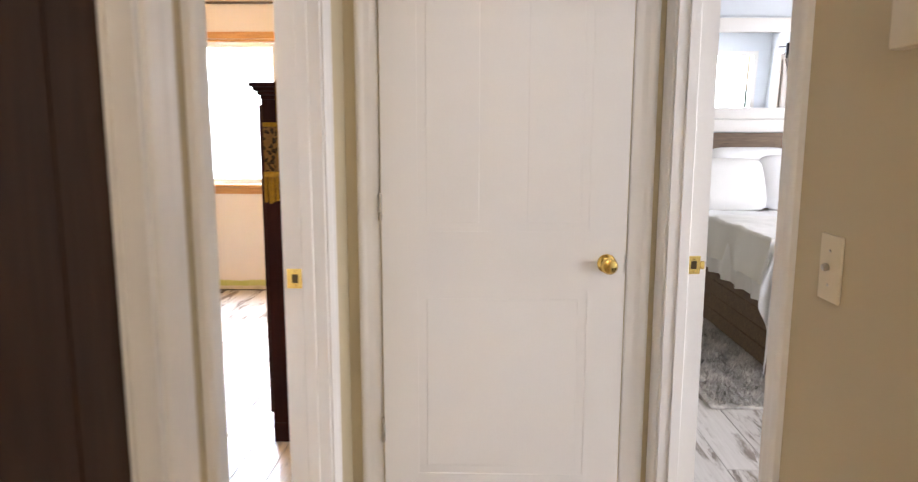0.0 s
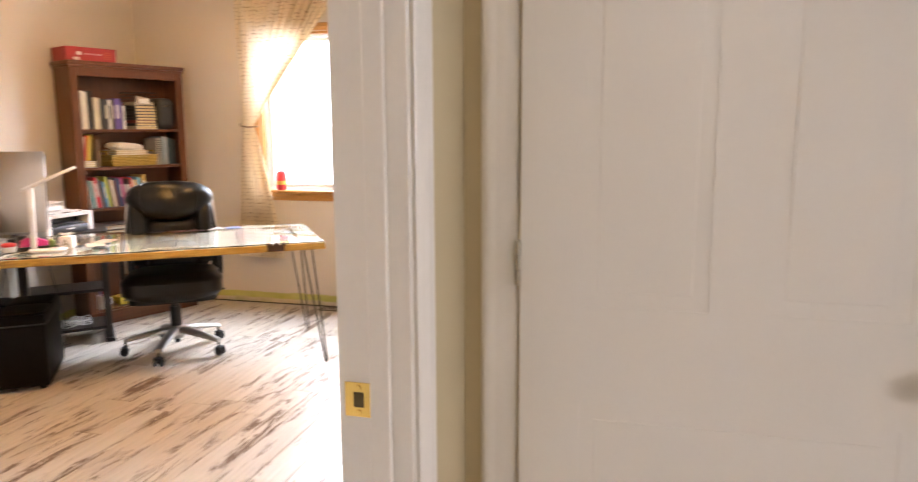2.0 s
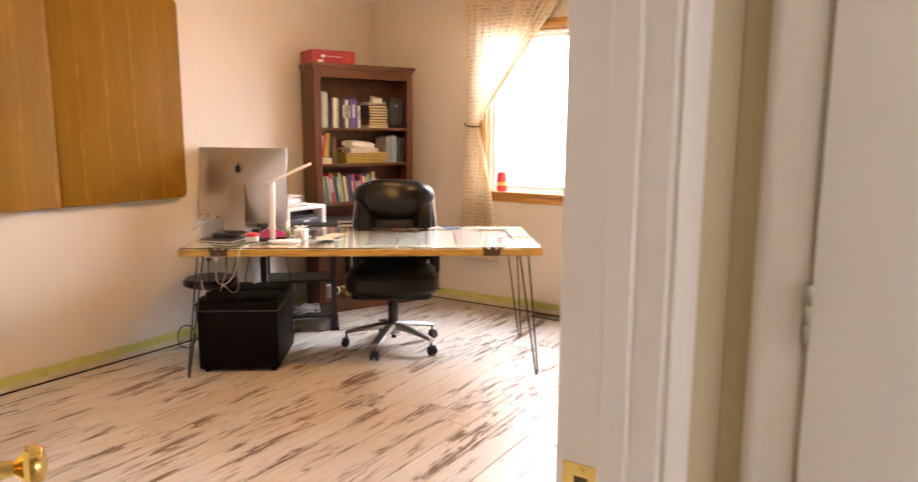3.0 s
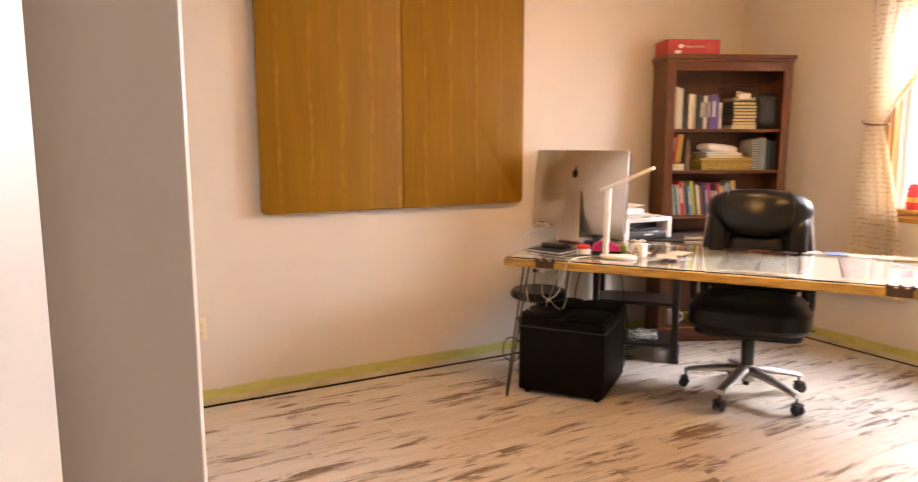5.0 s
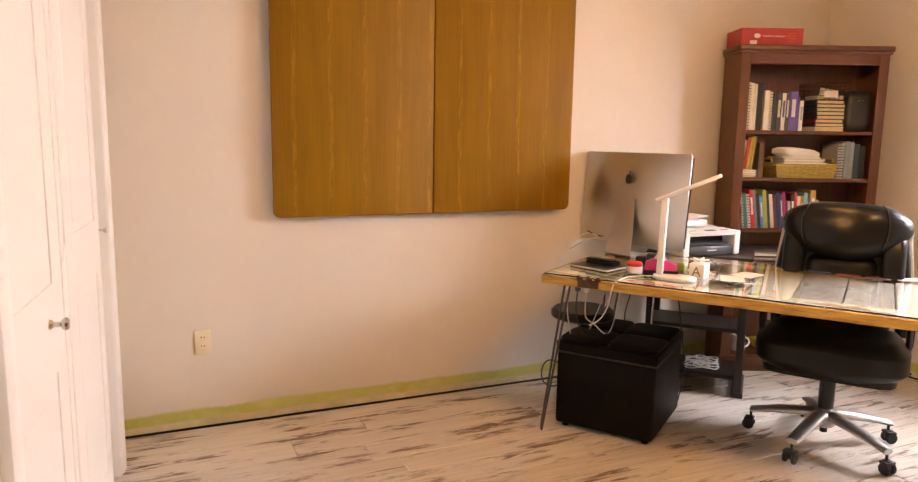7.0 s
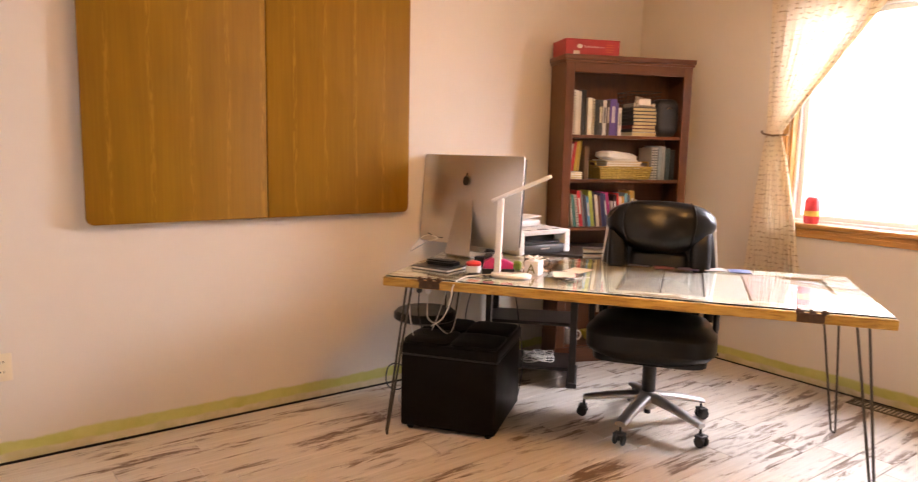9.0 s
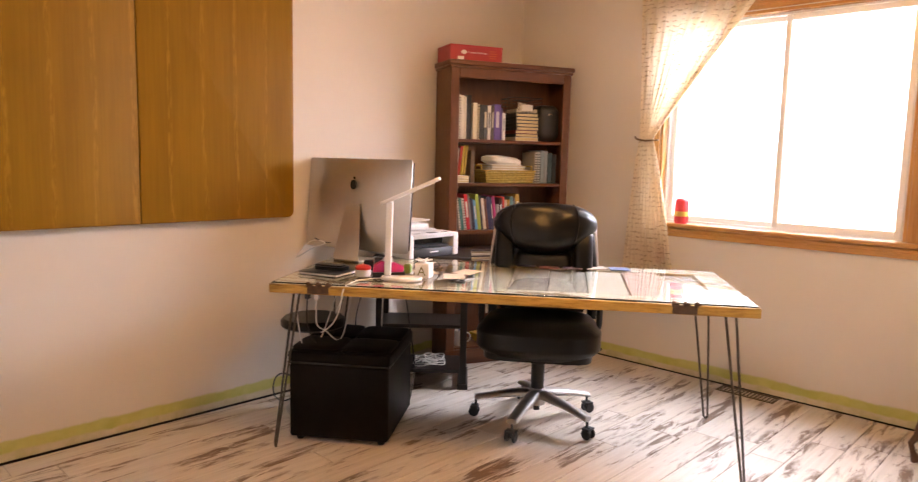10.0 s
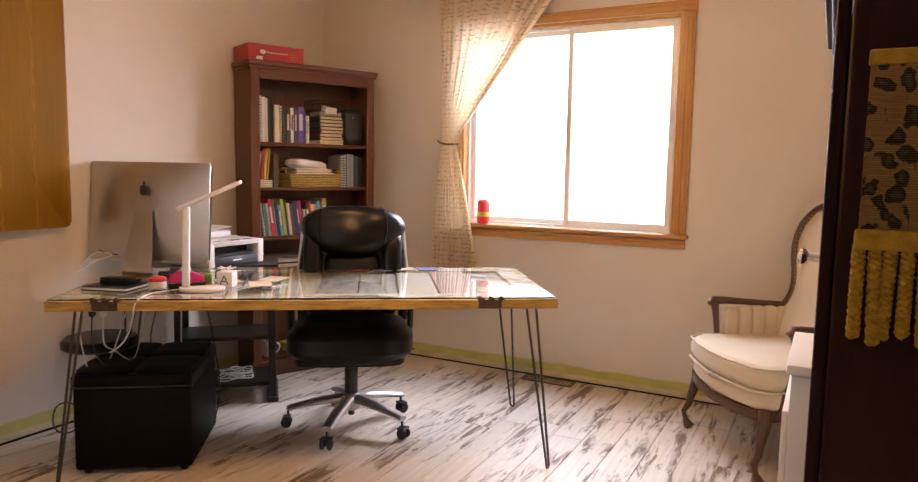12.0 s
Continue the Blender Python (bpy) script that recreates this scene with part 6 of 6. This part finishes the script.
_wv = node(M_LEOP, "ShaderNodeTexWave", Scale=120.0, Distortion=0.4)
_wv.bands_direction = "Y"
link(M_LEOP, _v, _wv.inputs["Vector"])
base(M_LEOP, mixed(M_LEOP, 0.22, _spot, mixed(M_LEOP, _wv.outputs["Fac"], (0.012, 0.009, 0.007), (0.22, 0.13, 0.05))))
M_LEOP.node_tree.nodes["Principled BSDF"].inputs["Specular IOR Level"].default_value = 0.08
bump(M_LEOP, _wv.outputs["Fac"], 0.5, 0.002)
M_GOLD = varied("gold_braid", (0.30, 0.165, 0.014), 0.6, amount=0.3, big=60, fine=300, relief=0.4)
M_GOLD.node_tree.nodes["Principled BSDF"].inputs["Specular IOR Level"].default_value = 0.08
run = thing("tasselled_runner", pose(0, 0, 0), "leopard tapestry runner with gold rope fringe", "table runner")
RX0, RX1 = -0.490, -0.290
bm = B(RX0, RX1, AY0 - 0.052, AY0 - 0.043, 1.222, 1.420)
box(bm, RX0 + 0.060, RX1, AY0 - 0.052, AY0 - 0.043, 1.420, 1.604)
box(bm, RX0 + 0.060, RX1, AY0 - 0.052, AY1, 1.601, 1.606)
part("cloth", bm, M_LEOP, run)
part("gold_band", B(RX0 - 0.002, RX1 + 0.002, AY0 - 0.0535, AY0 - 0.0415, 1.416, 1.434, 0.002, 1), M_GOLD, run, "gold braid band")
part("gold_stripe", B(RX0 + 0.058, RX0 + 0.074, AY0 - 0.0545, AY0 - 0.0405, 1.232, 1.607, 0.002, 1), M_GOLD, run, "upright gold braid stripe")
part("gold_band", B(RX0 - 0.004, RX1 + 0.004, AY0 - 0.056, AY0 - 0.040, 1.206, 1.230, 0.004, 2), M_GOLD, run, "gold heading of the fringe")
for k in range(13):
    x = RX0 + 0.002 + k * 0.0163
    for s in (0, 1):
        lean = 0.004 * math.sin(k * 2.1)
        drop = 0.108 + 0.006 * math.sin(k * 1.7)
        pts = [(x + lean * z / 0.1 + 0.0038 * math.cos(z * 480 + s * math.pi), AY0 - 0.048 + 0.0038 * math.sin(z * 480 + s * math.pi), 1.21 - z) for z in [drop * j / 44 for j in range(45)]]
        part("fringe_rope", tube(bmesh.new(), pts, 0.0047, 6), M_GOLD, run)

# white pieces beyond the armoire
wc = thing("white_cabinet", pose(0, 0, 0), "small white painted cabinet beside the armoire", "cabinet")
WCX = -0.580
part("body", B(WCX, HALL_L - T - 0.01, AY1 + 0.06, AY1 + 0.46, 0.0, 0.80, 0.004, 2), M_WHITE, wc)
part("top", B(WCX - 0.012, HALL_L - T - 0.01, AY1 + 0.05, AY1 + 0.47, 0.80, 0.825, 0.005, 2), M_WHITE, wc)
part("door", B(WCX - 0.016, WCX - 0.001, AY1 + 0.075, AY1 + 0.445, 0.06, 0.70, 0.004, 2), M_WHITE, wc)
ws = thing("wall_shelf", pose(0, 0, 0), "white painted wall shelf box with rounded corners", "wall shelf")
part("box", B(-0.552, -0.20, N - 0.14, N - 0.001, 1.69, 2.36, 0.02, 3), M_WHITE, ws)


# ---- bedroom seen through the doorway ----
M_LINEN = varied("white_linen", (0.80, 0.80, 0.80), 0.85, amount=0.03, big=3, fine=250, relief=0.3)
M_LINEN2 = varied("cream_linen", (0.78, 0.77, 0.74), 0.85, amount=0.04, big=3, fine=250, relief=0.3)
M_RUSTIC = wood("rustic_bed_wood", (0.06, 0.035, 0.02), (0.13, 0.08, 0.045), (0.24, 0.16, 0.09), 0.6, "x", 1.0, 0.5)
M_RUSTIC_V = wood("rustic_post_wood", (0.06, 0.035, 0.02), (0.13, 0.08, 0.045), (0.24, 0.16, 0.09), 0.6, "z", 1.0, 0.5)
BX0, BX1, BY0, BY1 = 2.08, 4.02, 3.70, 5.78
bed = thing("bed", pose(0, 0, 0), "rustic wooden bed with white bedding, loosely made", "bed")
for k in range(4):
    z = 0.05 + 0.105 * k
    part("foot_board", B(BX0 + 0.05, BX1 - 0.05, BY0, BY0 + 0.03, z, z + 0.102, 0.004, 1), M_RUSTIC, bed)
    part("side_board", B(BX0, BX0 + 0.03, BY0 + 0.05, BY1, z, z + 0.102, 0.004, 1), M_RUSTIC, bed)
    part("side_board", B(BX1 - 0.03, BX1, BY0 + 0.05, BY1, z, z + 0.102, 0.004, 1), M_RUSTIC, bed)
for x in (BX0 - 0.01, BX1 - 0.06):
    part("post", B(x, x + 0.07, BY0 - 0.012, BY0 + 0.05, 0, 0.50, 0.005, 2), M_RUSTIC_V, bed)
part("base", B(BX0 + 0.031, BX1 - 0.031, BY0 + 0.031, BY1, 0.02, 0.46), M_RUSTIC, bed)
part("mattress", cushion(BX1 - BX0 - 0.04, BY1 - BY0 - 0.04, 0.30, 8, 0.1, pose((BX0 + BX1) / 2, (BY0 + BY1) / 2, 0.62)), M_LINEN, bed, smooth=70)
for k in range(5):
    z = 0.55 + 0.17 * k
    part("headboard_plank", B(BX0 - 0.06, BX1 + 0.06, BN - 0.06, BN - 0.012, z, z + 0.166, 0.004, 1), M_RUSTIC, bed)


def drape(name, x0, x1, y0, y1, top, hang_side, hang_foot, folds, seed, mat, label):
    """A cover over the bed that hangs in folds down the side and the foot."""
    rg = random.Random(seed)
    ph = [rg.uniform(0, 6.28) for _ in range(6)]
    bm = bmesh.new()
    nu, nv = 90, 90
    U = [-hang_side + (x1 - x0 + hang_side) * i / nu for i in range(nu + 1)]
    V = [-hang_foot + (y1 - y0 + hang_foot) * j / nv for j in range(nv + 1)]
    rows = []
    for v in V:
        row = []
        for u in U:
            dz = du = dv = 0.0
            du = max(0.0, -u)
            dv = max(0.0, -v)
            x = x0 + max(u, 0)
            y = y0 + max(v, 0)
            z = top + 0.012 * noise.noise((u * 3, v * 3, seed)) + 0.012 * noise.noise((u * 9, v * 9, seed + 3))
            if du > 0 and dv > 0:
                d = math.hypot(du, dv)
                a = math.atan2(dv, du)
                fl = 0.05 + 0.03 * math.sin(6 * a + ph[0])
                x -= fl * math.cos(a) * min(1, d * 4) + 0.05 * d
                y -= fl * math.sin(a) * min(1, d * 4) + 0.05 * d
                z -= d * (0.98 + 0.34 * math.sin(2 * a))
            elif dv > 0:
                w = min(1, dv * 4)
                y -= w * (0.030 + 0.022 * math.sin(u * folds + ph[1]) + 0.012 * math.sin(u * folds * 2.3 + ph[2]))
                z -= dv + 0.02 * w * math.sin(u * folds + ph[1])
            elif du > 0:
                w = min(1, du * 4)
                x -= w * (0.030 + 0.022 * math.sin(v * folds + ph[3]) + 0.012 * math.sin(v * folds * 2.1 + ph[4]))
                z -= du
            z = max(z, 0.06)
            row.append(bm.verts.new((x, y, z)))
        rows.append(row)
    for a, b in zip(rows, rows[1:]):
        for i in range(nu):
            bm.faces.new((a[i], a[i + 1], b[i + 1], b[i]))
    t = thing(name, pose(0, 0, 0), label, "bedding")
    o = part("cloth", bm, mat, t, smooth=180)
    s = o.modifiers.new("thickness", "SOLIDIFY")
    s.thickness = 0.006
    return t


drape("bedspread", BX0 - 0.005, BX1 - 0.05, BY0 - 0.02, BY1 - 0.35, 0.795, 0.36, 0.44, 24, 3, M_LINEN, "white ruffled bedspread hanging over the foot")
drape("throw_blanket", BX0 - 0.03, BX0 + 1.5, BY0 + 0.02, BY0 + 1.1, 0.812, 0.26, 0.14, 9, 9, M_LINEN2, "pale throw laid across the bed")
for x, y, w, h, r, mt in ((2.36, 5.36, 0.62, 0.44, 62, M_LINEN2), (2.95, 5.36, 0.66, 0.48, 60, M_LINEN), (3.60, 5.36, 0.66, 0.48, 62, M_LINEN), (2.60, 5.52, 0.70, 0.50, 72, M_LINEN), (3.40, 5.52, 0.70, 0.50, 72, M_LINEN)):
    o = thing("pillow", pose(x, y, 0.80 + h / 2 * math.sin(radians(r)), r), "plump pillow propped against the headboard", "pillow", "pillows on the bed")
    part("cover", cushion(w, h, 0.20, 10, 0.85), mt, o, smooth=70)

rug = thing("shag_rug", pose(0, 0, 0), "grey and white shaggy rug under the bed", "rug")
M_SHAG = varied("shag_pile", (0.52, 0.49, 0.45), 0.95, amount=0.62, big=9, fine=60, relief=0.5)
rg = random.Random(2)
verts, faces = [], []
for k in range(14000):
    x, y = rg.uniform(1.62, 3.2), rg.uniform(3.25, 4.9)
    if x > 2.12 and y > 3.72:
        continue
    a = rg.uniform(0, 6.28)
    h = rg.uniform(0.016, 0.050)
    tuft = 0.06 * noise.noise((x * 7, y * 7, 0.0))
    lx, ly = tuft + rg.uniform(-0.035, 0.035), tuft * 0.6 + rg.uniform(-0.035, 0.035)
    w = 0.0075
    i = len(verts)
    verts += [(x - w * math.cos(a), y - w * math.sin(a), 0.014), (x + w * math.cos(a), y + w * math.sin(a), 0.014), (x + lx, y + ly, 0.014 + h)]
    faces.append((i, i + 1, i + 2))
me = bpy.data.meshes.new("pile")
me.from_pydata(verts, [], faces)
me.materials.append(M_SHAG)
p = new("shag_pile", me)
p.parent = rug
tagged(p, kind="stuff")
part("backing", B(1.60, 4.40, 3.23, 5.2, 0.0, 0.016, 0.006, 2), M_SHAG, rug)

bench = thing("bench", pose(2.42, 3.08, 0.016), "blue-grey upholstered bench with turned white legs", "bench")
M_BLUEFAB = varied("blue_grey_fabric", (0.42, 0.47, 0.54), 0.85, amount=0.06, big=4, fine=350, relief=0.3)
part("seat", cushion(1.25, 0.50, 0.12, 10, 0.3, pose(0.60, 0.24, 0.405)), M_BLUEFAB, bench, smooth=70)
part("apron", B(0.0, 1.20, 0.01, 0.47, 0.25, 0.36, 0.012, 2), M_BLUEFAB, bench)
for x, y in ((0.06, 0.07), (1.14, 0.07), (0.06, 0.41), (1.14, 0.41)):
    part("turned_leg", lathe(bmesh.new(), [(0.0, 0.0), (0.018, 0.0), (0.026, 0.02), (0.020, 0.05), (0.034, 0.10), (0.026, 0.15), (0.036, 0.18), (0.028, 0.21), (0.038, 0.25), (0.0, 0.25)], 16, pose(x, y, 0)), M_WHITE, bench, "turned white leg")

mir = thing("wall_mirror", pose(0, BN - 0.002, 1.405, 2.7), "wide mirror in a thick white frame, leaning slightly forward", "mirror")
MX0, MX1, MH = 2.10, 3.95, 0.92
for a in ((MX0, MX1, 0.0, 0.105), (MX0, MX1, MH - 0.115, MH), (MX0, MX0 + 0.105, 0.106, MH - 0.116), (MX1 - 0.105, MX1, 0.106, MH - 0.116)):
    part("frame_rail", B(a[0], a[1], -0.045, -0.002, a[2], a[3], 0.006, 2), M_WHITE, mir)
part("frame_lip", B(MX0 + 0.106, MX1 - 0.106, -0.036, -0.003, 0.106, 0.200, 0.008, 2), M_WHITE, mir, "stepped inner rail")
M_MIRROR = material("mirror_silver", (0.92, 0.93, 0.94), 0.01, 1.0)
part("mirror_glass", B(MX0 + 0.107, MX1 - 0.107, -0.020, -0.012, 0.201, MH - 0.117), M_MIRROR, mir, "mirror glass")
# what the mirror shows: barn door, window trim, fern
M_GREYWOOD = wood("grey_barn_wood", (0.12, 0.09, 0.065), (0.24, 0.19, 0.145), (0.36, 0.30, 0.24), 0.7, "z", 1.0, 0.5)
barn = thing("barn_door", pose(BE, -0.12, 0), "grey-brown plank barn door on a black rail", "barn door")
for k in range(6):
    part("plank", B(-0.075, -0.045, -0.42 + 0.15 * k, -0.272 + 0.15 * k, 0.02, 2.12, 0.003, 1), M_GREYWOOD, barn)
for ya, yb in ((-0.42, -0.33), (0.39, 0.48)):
    part("stile", B(-0.10, -0.076, ya, yb, 0.02, 2.12, 0.003, 1), M_GREYWOOD, barn)
part("brace", B(-0.098, -0.076, -0.04, 0.04, -0.62, 0.62, m=pose(0, 0.03, 1.6, 34)), M_GREYWOOD, barn)
bm = tube(bmesh.new(), [(-0.06, -0.6, 2.24), (-0.06, 0.74, 2.24)], 0.014, 8)
for y in (-0.2, 0.30):
    box(bm, -0.105, -0.055, y - 0.02, y + 0.02, 2.05, 2.30, 0.003, 1)
part("rail", bm, M_BLACK, barn, "black iron rail with hangers")
bw = thing("window_2", pose(BE, -0.13, 0), "bedroom window with honey wood trim", "window", kind="structure")
for a in ((-0.03, 0, 0.66, 0.75, 0.90, 2.10), (-0.03, 0, 2.75, 2.84, 0.90, 2.10), (-0.03, 0, 0.66, 2.84, 2.10, 2.20), (-0.06, 0.02, 0.66, 2.84, 0.86, 0.90)):
    part("trim", B(*a, 0.004, 1), M_PINE_V, bw)
for ya, yb in ((0.76, 1.74), (1.76, 2.74)):
    bm = B(0.04, 0.07, ya, ya + 0.04, 0.96, 2.09)
    box(bm, 0.04, 0.07, yb - 0.04, yb, 0.96, 2.09)
    box(bm, 0.04, 0.07, ya + 0.04, yb - 0.04, 0.96, 1.0)
    box(bm, 0.04, 0.07, ya + 0.04, yb - 0.04, 2.05, 2.09)
    part("sash", bm, M_VINYL, bw)
# added window round the fill lamp's opening
w3 = thing("window_3_added", pose(0, -1.2, 0), "added bedroom window with white trim, opening for the fill lamp", "window", kind="structure")
for a in ((3.72, 3.80, 0.0, 0.03, 0.90, 2.18), (5.30, 5.38, 0.0, 0.03, 0.90, 2.18), (3.80, 5.30, 0.0, 0.03, 2.10, 2.18), (3.70, 5.40, 0.0, 0.06, 0.86, 0.90), (4.52, 4.58, -0.07, -0.04, 0.95, 2.10)):
    part("trim", B(*a, 0.004, 1), M_WHITE, w3)
# hanging lamp beside the bed
pend = thing("pendant_lamp", pose(4.55, 4.60, 0), "hanging lamp with white bell-shaped glass shade", "pendant lamp")
part("canopy", lathe(bmesh.new(), [(0.0, CEIL - 0.030), (0.05, CEIL - 0.028), (0.06, CEIL - 0.002), (0.0, CEIL - 0.001)], 20), M_NICKEL, pend)
part("rod", lathe(bmesh.new(), [(0.0, 2.06), (0.006, 2.06), (0.006, CEIL - 0.029), (0.0, CEIL - 0.029)], 10), M_NICKEL, pend)
part("shade", lathe(bmesh.new(), [(0.0, 2.07), (0.03, 2.065), (0.05, 2.03), (0.075, 1.98), (0.11, 1.945), (0.115, 1.94), (0.108, 1.942), (0.07, 1.97), (0.04, 2.02), (0.0, 2.045)], 24), M_WHITE, pend, "white glass shade")
# ceiling lamp mounts, out of view; the one in the hall is assumed
for nm, x, y in (("ceiling_lamp", -1.75, 3.75), ("ceiling_lamp", 0.62, -1.35)):
    o = thing(nm, pose(x, y, CEIL), "flush ceiling lamp mount, out of view", "ceiling lamp")
    part("mount", lathe(bmesh.new(), [(0.0, -0.001), (0.09, -0.001), (0.10, -0.03), (0.0, -0.03)], 24), M_NICKEL, o)


# ---- floor planks ----
def planks(x0, x1, y0, y1, mat, width, length, seed):
    rng = random.Random(seed)
    shared = {}
    x = x0
    while x < x1 - 0.01:
        w = min(width, x1 - x)
        y = y0 - rng.uniform(0, length)
        while y < y1:
            a, b = max(y, y0), min(y + length, y1)
            if b - a > 0.02:
                key = (round(w, 3), round(b - a, 3))
                if key not in shared:
                    bm = B(-w / 2 + 0.0012, w / 2 - 0.0012, -(b - a) / 2 + 0.0012, (b - a) / 2 - 0.0012, -0.011, 0.0, 0.0016, 1)
                    finish(bm)
                    me = bpy.data.meshes.new("plank")
                    bm.to_mesh(me)
                    bm.free()
                    me.materials.append(mat)
                    shared[key] = me
                ob = new("plank", shared[key])
                ob.parent = FLOOR
                ob.location = (x + w / 2, (a + b) / 2, 0)
            y += length
        x += width


planks(W + 0.015, HALL_L - 0.06, S - 0.05, N - 0.013, M_FLOOR, 0.152, 1.215, 4)
planks(CX, HALL_L - 0.06, 0.90, S - 0.05, M_FLOOR, 0.152, 1.215, 5)
planks(HALL_L - 0.06, HALL_R + 0.06, -2.2, END, M_FLOOR, 0.152, 1.215, 6)
planks(HALL_R + 0.06, BE, 0.9, BN, M_BEDFLOOR, 0.19, 1.25, 7)
